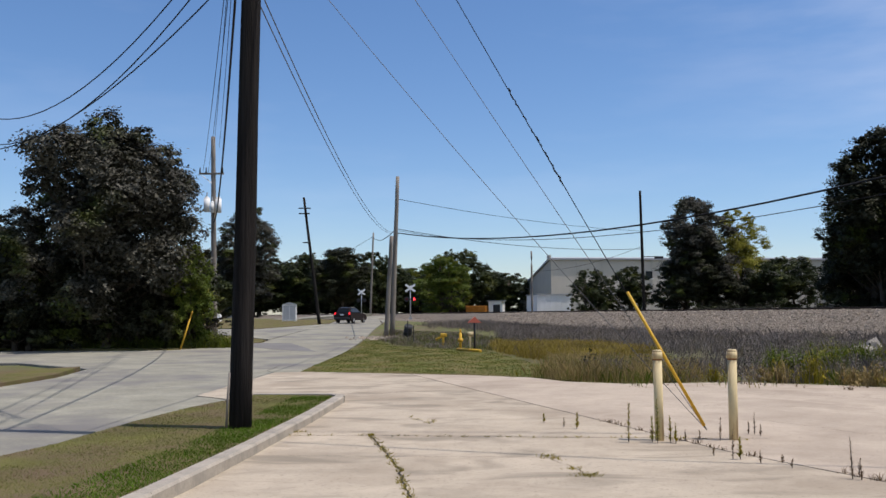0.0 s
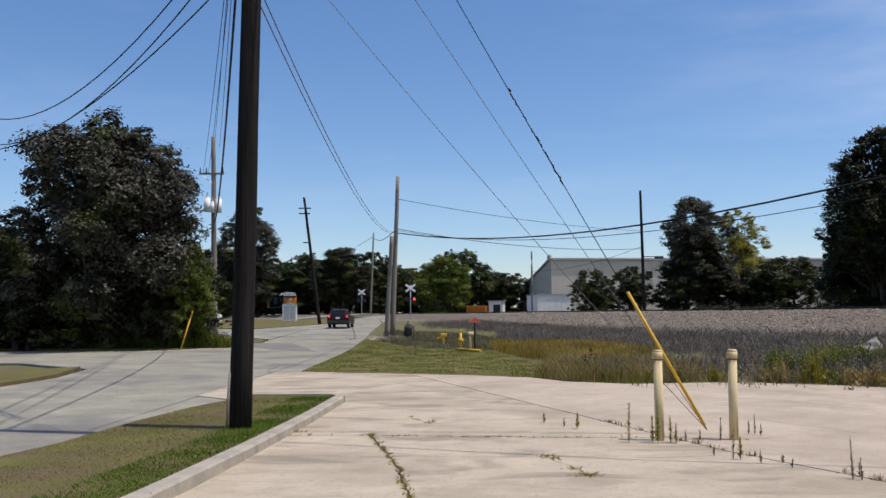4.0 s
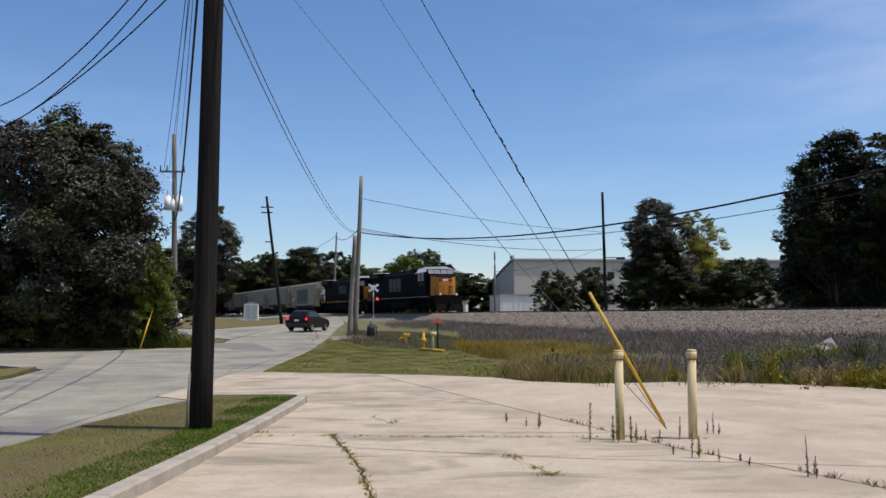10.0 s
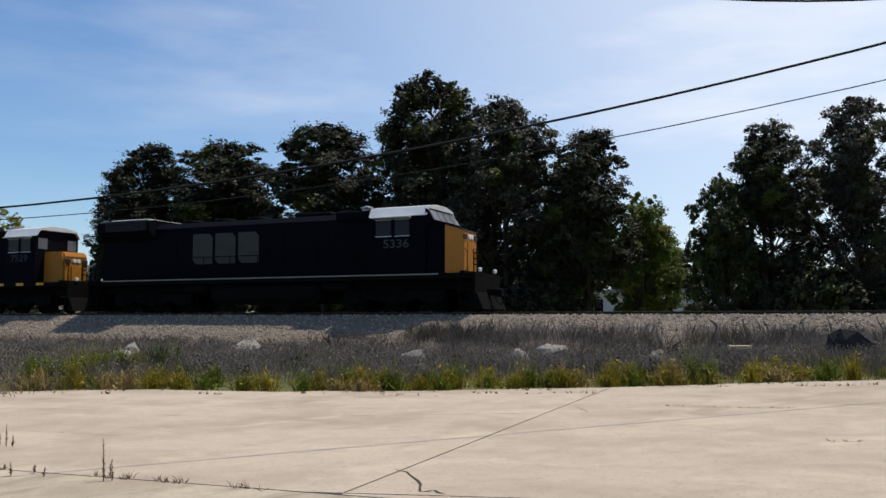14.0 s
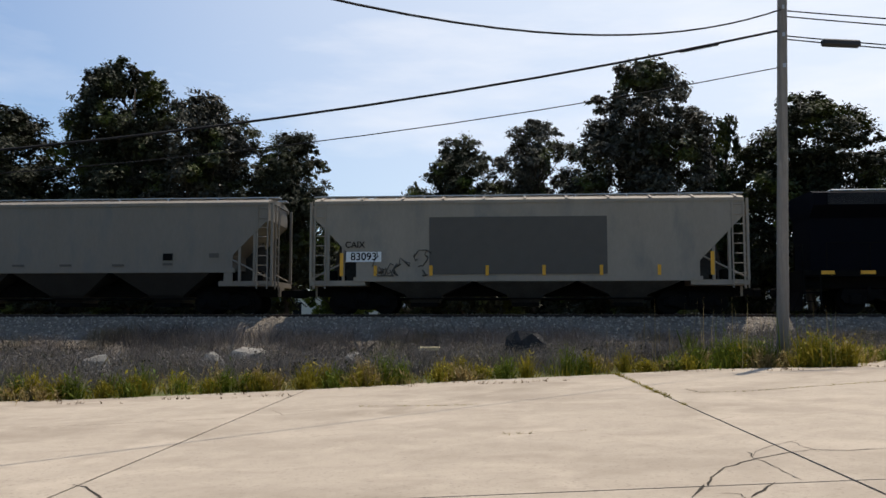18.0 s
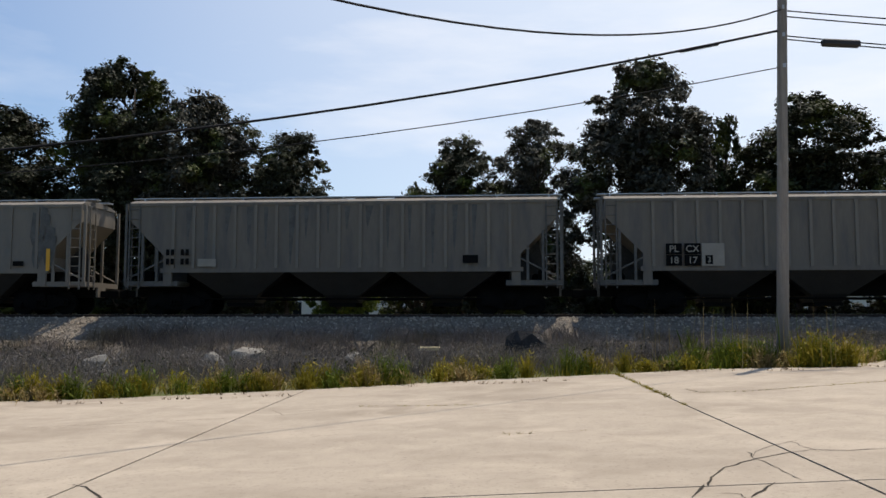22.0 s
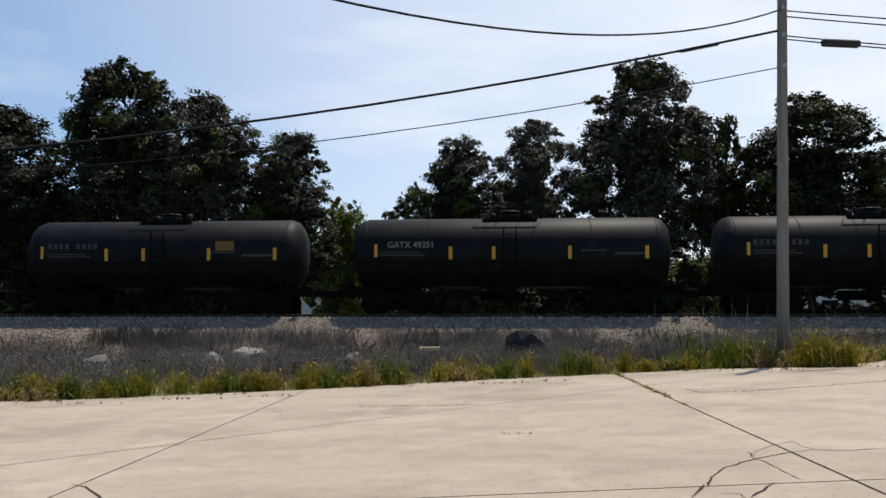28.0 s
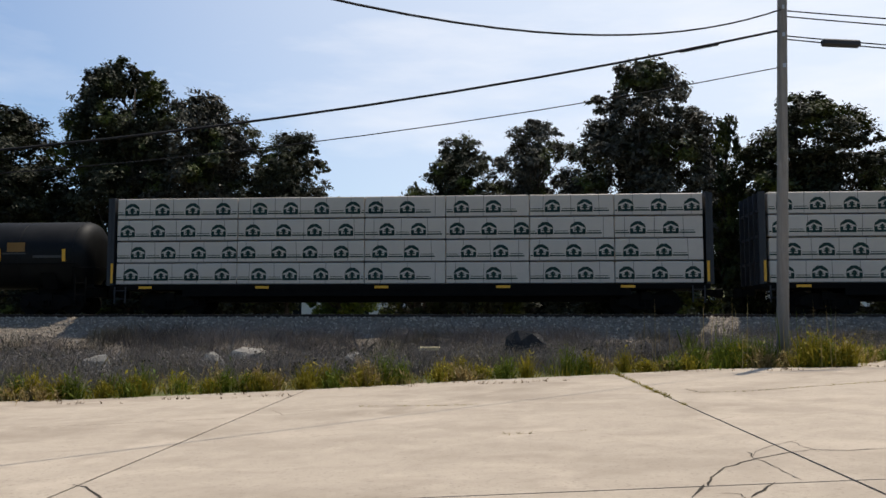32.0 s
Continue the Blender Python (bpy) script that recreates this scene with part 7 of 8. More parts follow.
for i, (x, y, h) in enumerate(STALKS):
    plant = thing("weed_stalk", "thin upright green weed growing from a crack" if i in GREENISH else "thin dry brown weed stalk growing from a crack", "weed", pose(x, y, height(x, y)), "weeds in the cracks")
    rr = np.random.default_rng(i)
    bm = bmesh.new()
    lean = rr.uniform(-0.05, 0.05, 2) * h
    bm_path(bm, [(0, 0, 0), (lean[0] * 0.4, lean[1] * 0.4, h * 0.5), (lean[0], lean[1], h)], [0.005, 0.004, 0.0015], 5)
    part("stem", bm, BARK, plant)
    n = int((60 if i in GREENISH else 30) + (260 if i in GREENISH else 160) * h)
    q = rr.uniform(0.06, 1.0, n)
    c = np.c_[lean[0] * q, lean[1] * q, q * h]
    ang = rr.uniform(0, math.tau, n)
    ln = rr.uniform(0.012, 0.045 if i in GREENISH else 0.032, n) * (1.25 - 0.7 * q)
    a = np.c_[np.cos(ang) * ln, np.sin(ang) * ln, ln * rr.uniform(0.3, 1.3, n)]
    b = np.c_[-np.sin(ang), np.cos(ang), np.zeros(n)] * (ln * 0.22)[:, None]
    v = np.stack([c, c + a * 0.5 + b, c + a, c + a * 0.5 - b], 1).reshape(-1, 3)
    lv = new("leaves", raw("leaves", v, np.arange(n * 4).reshape(-1, 4), (WEED_YELLOW, LEAF_YELLOW)[i % 2] if i in GREENISH else WEED_BROWN))
    lv.parent = plant

# ---------------------------------------------------------------- poles and wires
def pole(name, label, base, top, r0, r1, material, group="utility poles"):
    ob = thing(name, label, "utility pole", group=group)
    bm = bmesh.new()
    b, t = Vector(base), Vector(top)
    n = 10
    bm_path(bm, [b.lerp(t, k / n) + Vector((noise.noise((k * 0.7, base[0], 0)), noise.noise((k * 0.7, base[1], 5)), 0)) * 0.012 for k in range(n + 1)], [r0 + (r1 - r0) * k / n for k in range(n + 1)], 14)
    part("shaft", bm, material, ob)
    return ob


def wire(label, p, q, sag, r, material=CABLE, name="overhead_wire", parent=None, n=28):
    p, q = Vector(p), Vector(q)
    bm = bmesh.new()
    bm_path(bm, [p.lerp(q, k / n) - Vector((0, 0, 4 * sag * (k / n) * (1 - k / n))) for k in range(n + 1)], r, 5)
    if parent:
        return part(name, bm, material, parent)
    return tagged(new(name, finish(name, bm, material)), label, "wire", "overhead wires")


main_pole = pole("utility_pole", "dark creosoted wooden pole standing in the verge", (-2.56, 11.18, -0.2), (-2.42, 11.24, 10.55), 0.145, 0.108, POLEWOOD)
bm = bmesh.new()
bm_path(bm, [(-2.70, 11.06, 0.1), (-2.69, 11.06, 0.45), (-2.67, 11.07, 0.8)], 0.016, 6)
part("ground_conduit", bm, POLEGREY, main_pole)
trans = pole("transformer_pole", "weathered pole with crossarm and three pale transformers", (-12.79, 49.37, 0.0), (-13.0, 49.32, 11.67), 0.17, 0.12, POLEGREY)
boxes("crossarm", POLEGREY, trans, (-13.75, 49.2, 9.5, -12.35, 49.3, 9.6))
for x in (-13.7, -13.35, -12.42):
    bm = bmesh.new()
    bm_tube(bm, (x, 49.25, 9.6), (x, 49.25, 9.9), 0.045, 0.03, seg=8)
    part("insulator", bm, DARK, trans)
bm = bmesh.new()
bm_tube(bm, (-13.6, 49.2, 9.45), (-13.0, 49.2, 9.0), 0.02, seg=6)
part("arm_brace", bm, GALV, trans)
for dx, y, r, z0, z1 in ((-0.27, 49.0, 0.17, 7.35, 8.1), (0.05, 48.95, 0.11, 7.3, 7.85), (0.38, 49.0, 0.17, 7.3, 8.08)):
    bm = bmesh.new()
    bm_tube(bm, (-12.95 + dx, y, z0), (-12.95 + dx, y, z1), r, seg=14)
    bm_tube(bm, (-12.95 + dx, y, z1), (-12.95 + dx, y, z1 + 0.1), r, r * 0.5, seg=14)
    tr = part("transformer", bm, WHITE, trans, "pale can transformer")
    bm = bmesh.new()
    bm_tube(bm, (-12.95 + dx, y, z1 + 0.1), (-12.95 + dx, y, z1 + 0.35), 0.035, seg=6)
    part("bushing", bm, GALV, tr)
pole("utility_pole", "weathered pole across the road", (-26.0, 26.0, -0.2), (-26.0, 26.0, 11.4), 0.16, 0.115, POLEGREY)
pole("utility_pole", "weathered pole further along the lot", (32.0, -14.0, 0.0), (32.0, -14.0, 10.2), 0.16, 0.115, POLEGREY)
pole("utility_pole", "weathered grey pole beside the road", (-3.17, 54.9, 0.1), (-2.81, 54.93, 10.23), 0.17, 0.115, POLEGREY)
pole("stub_pole", "short weathered stub pole beside a taller pole", (-3.5, 54.2, 0.1), (-3.15, 54.2, 6.4), 0.15, 0.12, POLEGREY)
lean_pole = pole("leaning_pole", "dark leaning pole with two short crossarms", (-11.37, 81.2, 0.7), (-12.86, 81.0, 12.46), 0.16, 0.11, POLEWOOD)
for arm in ((-13.35, 80.9, 11.4, -12.2, 81.0, 11.5), (-13.3, 80.9, 10.9, -12.3, 81.0, 11.0), (-12.9, 80.9, 8.2, -12.2, 81.0, 8.3)):
    boxes("crossarm", POLEWOOD, lean_pole, arm)
pole("utility_pole", "distant grey pole beyond the crossing", (-11.1, 134.5, 1.2), (-10.63, 134.58, 14.2), 0.17, 0.12, POLEGREY)
track_pole = pole("utility_pole", "bare dark pole behind the track", (16.95, 74.1, 0.5), (16.8, 74.12, 11.95), 0.15, 0.1, POLEWOOD)
pole("utility_pole", "thin grey pole behind the track", (9.26, 91.5, 0.6), (9.26, 91.53, 8.1), 0.12, 0.09, POLEGREY)
lot_pole = pole("utility_pole", "weathered grey pole in the weeds beside the lot", (23.62, 1.74, 0.2), (23.56, 1.45, 10.6), 0.155, 0.115, POLEGREY)
for z in (8.79, 9.51, 7.99):
    boxes("bracket", GALV, lot_pole, (23.45, 1.42, z - 0.05, 23.75, 1.5, z + 0.05))

# guys from the verge pole to the anchor by the bollards
ANCHOR = (3.29, 11.13, 0.05)
wire("steel guy wire from pole to ground anchor", (-2.43, 11.24, 6.82), ANCHOR, 0.12, 0.0042, STEELWIRE, "guy_wire")
wire("steel guy wire from pole to ground anchor", (-2.47, 11.23, 9.01), ANCHOR, 0.10, 0.0042, STEELWIRE, "guy_wire")
top_guy = wire("dark guy wire with wrapped splice", (-2.49, 11.23, 10.53), ANCHOR, 0.06, 0.006, CABLE, "guy_wire")
bm = bmesh.new()
a, b = Vector((-2.49, 11.23, 10.53)), Vector(ANCHOR)
bm_tube(bm, b.lerp(a, 0.005), b.lerp(a, 0.165), 0.021, seg=10)
tagged(new("guy_guard", finish("guy_guard", bm, YELLOW)), "yellow plastic guard on the guy wire", "guy guard")
bm = bmesh.new()
rng = random.Random(4)
pts = []
for k in range(40):
    f = 0.30 + k * 0.0031
    pts.append(b.lerp(a, f) + Vector((rng.uniform(-0.012, 0.012), 0, rng.uniform(-0.004, 0.016) - 0.24 * f * (1 - f))))
bm_path(bm, pts, [rng.uniform(0.005, 0.012) for _ in pts], 6)
part("splice_wrap", bm, CABLE, top_guy)

# spans
thick = wire("thick black cable sagging between poles", (-2.78, 54.93, 6.65), (23.58, 1.46, 8.95), 2.75, 0.033)
bm = bmesh.new()
for k in range(14):
    f = 0.955 + k * 0.0012
    p = Vector((-2.78, 54.93, 6.65)).lerp(Vector((23.58, 1.46, 8.95)), f) - Vector((0, 0, 11.0 * f * (1 - f)))
    bm_tube(bm, p + Vector((0, 0, -0.03)), p + Vector((0.02, -0.07, 0.03)), 0.05, 0.03, seg=6)
part("cable_splice", bm, CABLE, thick, "wrapped black splice")
wire("thin line between poles", (-2.78, 54.93, 6.8), (23.58, 1.46, 7.99), 2.75, 0.014)
wire("thin line between poles", (-2.8, 54.93, 8.8), (16.85, 74.1, 8.5), 0.31, 0.016)
wire("thin line between poles", (-2.8, 54.93, 6.9), (16.85, 74.1, 7.0), 0.5, 0.02)
wire("thin line between poles", (16.85, 74.1, 7.2), (9.26, 91.5, 6.0), 0.5, 0.014)
wire("cable from pole to pole over the lot", (-2.44, 11.24, 7.10), (23.58, 1.46, 9.5), 2.27, 0.02)
wire("doubled cable from verge pole to road pole", (-2.48, 11.24, 5.79), (-2.86, 54.93, 6.75), 1.13, 0.009, STEELWIRE)
wire("doubled cable from verge pole to road pole", (-2.43, 11.24, 5.89), (-2.80, 54.93, 6.8), 1.13, 0.009, STEELWIRE)
wire("black cable to the transformer pole", (-2.54, 11.24, 8.50), (-12.95, 49.3, 7.0), 2.0, 0.026)
for k, (z0, z1, r) in enumerate(((9.7, 9.6, 0.010), (9.9, 9.62, 0.010), (11.0, 11.05, 0.010), (11.1, 11.06, 0.010))):
    wire("line from verge pole to transformer pole", (-2.53 + 0.05 * (k % 2), 11.24, 0.1 + z0 * 0.933), (-12.95 + 0.3 * (k - 2), 49.3, z1), 0.5, r)
for z0, z1, sag in ((7.0, 10.09, 2.8), (6.66, 8.83, 2.54), (6.18, 7.35, 1.62)):
    wire("black cable running from verge pole across the road", (-2.53, 11.2, z0), (-16.0, 26.0, z1), sag, 0.011)
wire("cable along the road past the crossing", (-10.7, 134.5, 13.6), (-27.0, 200.0, 14.5), 0.6, 0.03)
wire("cable along the road past the crossing", (-2.85, 54.93, 7.0), (-10.7, 134.5, 13.6), 0.7, 0.03)
for z0, p in ((9.45, (32.0, -14.0, 9.3)), (9.3, (32.0, -14.0, 9.0)), (8.79, (32.0, -14.0, 8.4)), (8.7, (32.0, -14.0, 8.3))):
    wire("line leaving the pole beside the lot", (23.58, 1.46, z0), p, 0.25, 0.018)
boxes_case = thing("splice_case", "black splice case on the cable", "splice case")
boxes("case", DARK, boxes_case, (-0.5, -0.09, -0.1, 0.5, 0.09, 0.1), c=0.04)
boxes_case.matrix_world = look((24.3, 0.15, 8.62), (32.0, -14.0, 8.2)) @ pose(0, 0, 0, 0, 90)

# ---------------------------------------------------------------- bollards
def bollard(x, y, lean):
    ob = thing("bollard", "faded yellow steel bollard with rounded cap", "bollard", pose(x, y, height(x, y), lean, 0, 20), "bollards")
    bm = bmesh.new()
    bm_tube(bm, (0, 0, -0.1), (0, 0, 0.96), 0.053, seg=18)
    part("post", bm, CREAM, ob)
    bm = bmesh.new()
    bm_tube(bm, (0, 0, 0.965), (0, 0, 1.045), 0.062, seg=18)
    bm_tube(bm, (0, 0, 1.045), (0, 0, 1.07), 0.062, 0.048, seg=18)
    part("cap", bm, CREAM, ob)
    bm = bmesh.new()
    bm_tube(bm, (0, 0, 0.945), (0, 0, 0.967), 0.056, seg=18)
    part("rust_ring", bm, RUST_STAIN, ob, "rusty ring under the cap")
    return ob


bollard(3.46, 10.62, 0.5)
bollard(2.57, 10.6, -0.6)

# ---------------------------------------------------------------- dark hatchback
hatchback = thing("hatchback", "black hatchback car with lit red tail lamps", "car")
CARPAINT = mat("black_car_paint", (0.012, 0.006, 0.006), 0.45, spread=0.05, bump=0, coat=0.1, spec=0.2)
TAIL = glow("tail_lamp", (0.8, 0.015, 0.025), 1.6)
TYRE = mat("tyre", (0.02, 0.02, 0.02), 0.9, spread=0.1, bump=0.1)
bm = bmesh.new()
bm_prism(bm, [(-2.1, 0.35), (-2.15, 0.75), (-2.05, 0.95), (1.0, 0.92), (1.95, 0.78), (2.1, 0.55), (2.05, 0.3), (1.7, 0.24), (-1.8, 0.24)], -0.86, 0.86)
bmesh.ops.bevel(bm, geom=bm.edges[:], offset=0.06, segments=2, affect="EDGES")
part("body", bm, CARPAINT, hatchback)
bm = bmesh.new()
bm_prism(bm, [(-2.0, 0.92), (-1.65, 1.42), (-0.9, 1.48), (0.1, 1.44), (0.95, 0.92)], -0.72, 0.72)
for v in bm.verts:
    if v.co.z > 1.3:
        v.co.y *= 0.8
bmesh.ops.bevel(bm, geom=bm.edges[:], offset=0.07, segments=2, affect="EDGES")
part("cabin", bm, CARPAINT, hatchback)
bm = bmesh.new()
bm_prism(bm, [(-1.99, 0.98), (-1.72, 1.36), (-1.70, 1.36), (-1.97, 0.98)], -0.52, 0.52)
part("rear_window", bm, GLASS_D, hatchback)
for side in (-1, 1):
    bm = bmesh.new()
    bm_prism(bm, [(-1.6, 1.0), (-1.4, 1.36), (-0.1, 1.36), (0.5, 1.0)], -0.006, 0.006)
    for v in bm.verts:
        v.co.y += side * (0.722 - 0.125 * (v.co.z - 1.0) / 0.36)
    part("side_window", bm, GLASS_D, hatchback)
for y in (-0.82, 0.6):
    boxes("tail_lamp", TAIL, hatchback, (-2.17, y + 0.03, 0.78, -2.08, y + 0.17, 0.96), c=0.02, label="lit red tail lamp")
boxes("rear_bumper", DARK, hatchback, (-2.2, -0.8, 0.32, -2.1, 0.8, 0.55), c=0.03)
boxes("number_plate", WHITE, hatchback, (-2.19, -0.16, 0.7, -2.165, 0.16, 0.83))
ROAD_WHEELS = []
for x in (-1.3, 1.3):
    for y in (-0.85, 0.65):
        bm = bmesh.new()
        bm_tube(bm, (0, 0, 0), (0, 0.2, 0), 0.31, seg=18)
        wh = part("wheel", bm, TYRE, hatchback)
        wh.matrix_basis = pose(x, y, 0.31)
        bm = bmesh.new()
        out = -0.01 if y < 0 else 0.19
        bm_tube(bm, (0, out, 0), (0, out + 0.02, 0), 0.2, seg=12)
        for k in range(5):
            a = k * math.tau / 5
            bm_box(bm, math.cos(a) * 0.1 - 0.02, out - 0.004, math.sin(a) * 0.1 - 0.02, math.cos(a) * 0.1 + 0.02, out + 0.024, math.sin(a) * 0.1 + 0.02)
        part("rim", bm, GALV, wh)
        ROAD_WHEELS.append((wh, x, y))
DRIVEN = [(0.0, -8.84, 84.4, 74), (1.0, -8.97, 82.2, 76), (2.0, -9.0, 78.8, 80), (3.0, -8.7, 74.5, 86), (4.3, -8.2, 71.3, 90), (5.5, -7.73, 69.2, 92), (7.0, -7.47, 67.1, 90), (8.5, -7.2, 64.8, 82), (10.0, -7.1, 64.3, 74), (11.0, -7.0, 64.6, 66), (12.0, -6.9, 65.0, 60), (13.0, -6.8, 65.4, 56), (32.0, -6.8, 65.5, 56)]

# ---------------------------------------------------------------- crossing, cabinet, buildings
signal = thing("crossing_signal", "railway crossing signal with crossbuck and lit red lamps", "crossing signal")
sx, sy = -3.7, 100.0
sz = height(sx, sy)
bm = bmesh.new()
bm_tube(bm, (sx, sy, sz - 0.2), (sx, sy, sz + 3.9), 0.06, seg=10)
part("mast", bm, GALV, signal)
for k in (-1, 1):
    bm = bmesh.new()
    bm_prism(bm, [(sx - k * 0.55 - 0.08, sz + 3.2 + 0.09 * k), (sx - k * 0.55 + 0.08, sz + 3.2 - 0.09 * k), (sx + k * 0.55 + 0.08, sz + 4.0 - 0.09 * k), (sx + k * 0.55 - 0.08, sz + 4.0 + 0.09 * k)], sy - 0.09 - 0.01 * k, sy - 0.08 - 0.01 * k)
    part("crossbuck_blade", bm, WHITE, signal)
boxes("lamp_bar", DARK, signal, (sx - 0.55, sy - 0.07, sz + 2.3, sx + 0.55, sy + 0.03, sz + 2.38))
LAMP_OFF = mat("dark_red_lens", (0.09, 0.006, 0.006), 0.25, spread=0.1, bump=0)
RED_LAMP = glow("red_lamp", (1.0, 0.03, 0.03), 4.0)
for k in (-0.42, 0.42):
    bm = bmesh.new()
    bm_tube(bm, (sx + k, sy - 0.03, sz + 2.34), (sx + k, sy + 0.02, sz + 2.34), 0.3, seg=18)
    target = part("target", bm, DARK, signal)
    bm = bmesh.new()
    bm_tube(bm, (sx + k, sy - 0.12, sz + 2.34), (sx + k, sy - 0.04, sz + 2.34), 0.12, seg=14)
    part("lamp", bm, RED_LAMP if k > 0 else LAMP_OFF, target, "glowing red lamp" if k > 0 else "dark red lamp")
boxes("base_box", GALV, signal, (sx - 0.2, sy - 0.2, sz - 0.1, sx + 0.2, sy + 0.2, sz + 0.25))

cab_z = height(-16.3, 93.6)
cabinet = thing("signal_cabinet", "pale grey trackside equipment cabinet with gabled lid", "cabinet", pose(-16.3, 93.6, cab_z, 0, 0, 8))
boxes("housing", WHITE, cabinet, (-0.75, -0.5, 0, 0.75, 0.5, 1.75), c=0.02)
boxes("door", GALV, cabinet, (-0.62, -0.53, 0.15, -0.02, -0.5, 1.6), (0.02, -0.53, 0.15, 0.62, -0.5, 1.6))
bm = bmesh.new()
bm_prism(bm, [(-0.82, 1.75), (0.82, 1.75), (0.0, 1.98)], -0.56, 0.56)
part("lid", bm, GALV, cabinet)

STUCCO = mat("pale_wall", (0.54, 0.49, 0.415), 0.9, spread=0.06, scale=0.6, fine=10, bump=0.05)
METALROOF = mat("grey_roof", (0.33, 0.34, 0.36), 0.6, spread=0.08, bump=0.02)
hall = thing("warehouse", "long pale grey warehouse with sloping roof and dark eaves", "building", pose(13.3, 108.0, 0.9, 0, 0, 6))
L = 42.0
bm = bmesh.new()
bm_prism(bm, [(0, -0.5), (20, -0.5), (20, 4.0), (0, 7.35)], 0, L, "x")
part("wall", bm, STUCCO, hall)
bm = bmesh.new()
bm_prism(bm, [(-0.25, 7.3), (-0.25, 7.5), (0.0, 7.62), (20.2, 4.2), (20.2, 4.0), (0.0, 7.4)], -0.2, L + 0.2, "x")
part("roof", bm, METALROOF, hall, "low blue-grey metal roof")
boxes("end_parapet", STUCCO, hall, (-0.22, -0.2, 7.3, 0.0, 1.2, 7.9))
for x in (12.0, 20.5, 31.5, 33.0, 36.0):
    win = boxes("window", GLASS_D, hall, (x, -0.06, 5.0, x + 0.9, 0.05, 5.9))
    boxes("sill", WHITE, win, (x - 0.1, -0.1, 4.9, x + 1.0, 0.0, 5.0))
for k in range(14):
    boxes("pilaster", STUCCO, hall, (0.02 + k * 3.2, -0.06, -0.4, 0.16 + k * 3.2, 0, 7.25))
bm = bmesh.new()
bm_tube(bm, (14.5, 2.0, 6.9), (14.5, 2.0, 7.9), 0.12, seg=8)
part("vent_pipe", bm, GALV, hall)
shed = thing("white_shed", "low white shed behind the track", "shed", pose(9.8, 91.5, 0.8, 0, 0, 6))
boxes("wall", WHITE, shed, (0, 0, 0, 3.6, 5.5, 2.75))
boxes("roof", METALROOF, shed, (-0.1, -0.1, 2.75, 3.7, 5.6, 2.85))
for k in range(6):
    boxes("batten", WHITE, shed, (0.25 + k * 0.58, -0.03, 0.05, 0.31 + k * 0.58, 0, 2.7))
# low buildings and trailers seen under the trees
for x, y, turn, ln in ((62.0, 52.0, -69, 26.0), (72.0, 18.0, -75, 20.0), (75.0, -4.0, -75, 16.0)):
    ob = thing("low_building", "low white building behind the trees", "building", pose(x, y, 0.9, 0, 0, turn), "buildings behind the trees")
    boxes("wall", WHITE, ob, (0, 0, 0, ln, 8, 2.9))
    boxes("roof", METALROOF, ob, (-0.2, -0.3, 2.9, ln + 0.2, 8.2, 3.15))
    for k in range(int(ln / 3)):
        boxes("window", GLASS_D, ob, (1 + k * 3, -0.05, 1.2, 2.2 + k * 3, 0.02, 2.3))

# ---------------------------------------------------------------- culvert, gas piping, marker, rocks
culvert = thing("culvert", "dark timber culvert mouth in the bank", "culvert", TRACK @ pose(-62.5, 29.8, 0.0))
for x in (-1.75, 1.55):
    boxes("side_timber", TIE, culvert, (x, 0.0, -0.3, x + 0.2, 1.6, 0.72), c=0.015)
boxes("lintel", POLEWOOD, culvert, (-1.75, 0.05, 0.6, 1.75, 1.6, 0.78), c=0.02)
# near-black sheet across the mouth stands in for the shade inside
boxes("back", DARK, culvert, (-1.55, 0.6, -0.3, 1.55, 0.7, 0.62))

gas = thing("gas_piping", "yellow gas valve piping standing in the grass", "gas piping")
bm = bmesh.new()
gz = height(0.9, 37.5)
bm_path(bm, [(0.74, 37.7, gz - 0.1), (0.74, 37.7, gz + 0.75)], 0.06, 8)
bm_tube(bm, (0.74, 37.7, gz + 0.35), (0.74, 37.7, gz + 0.5), 0.12, seg=10)
bm_tube(bm, (0.74, 37.7, gz + 0.75), (0.74, 37.7, gz + 0.9), 0.035, seg=8)
bm_path(bm, [(0.6, 37.6, gz + 0.06), (1.5, 35.4, gz + 0.06)], 0.06, 8)
part("valve_pipe", bm, YELLOW, gas)
bm = bmesh.new()
bm_path(bm, [(1.15, 37.7, gz - 0.1), (1.15, 37.7, gz + 0.7)], 0.05, 8)
bm_tube(bm, (1.05, 37.7, gz + 0.68), (1.3, 37.7, gz + 0.68), 0.1, seg=10)
part("regulator", bm, CREAM, gas)
stand = thing("gas_valve", "small orange valve stand in the grass", "valve", pose(-0.12, 43.0, height(-0.12, 43.0)))
bm = bmesh.new()
bm_path(bm, [(0.12, 0, -0.1), (0.12, 0, 0.5)], 0.06, 8)
bm_path(bm, [(-0.25, 0, 0.3), (0.12, 0, 0.45)], 0.05, 8)
bm_cbox(bm, -0.02, -0.12, 0.42, 0.3, 0.12, 0.6, 0.03)
part("valve_body", bm, YELLOW, stand)
SIGN_RED = mat("faded_red_sign", (0.65, 0.16, 0.10), 0.6, spread=0.1, bump=0.02)
marker = thing("pipeline_marker", "red gabled marker on a dark post", "marker", pose(1.3, 36.5, height(1.3, 36.5)))
bm = bmesh.new()
bm_tube(bm, (0, 0, -0.1), (0, 0, 1.35), 0.04, seg=8)
part("post", bm, DARK, marker)
bm = bmesh.new()
bm_prism(bm, [(-0.29, 1.18), (0.0, 1.42), (0.29, 1.18)], -0.2, 0.2)
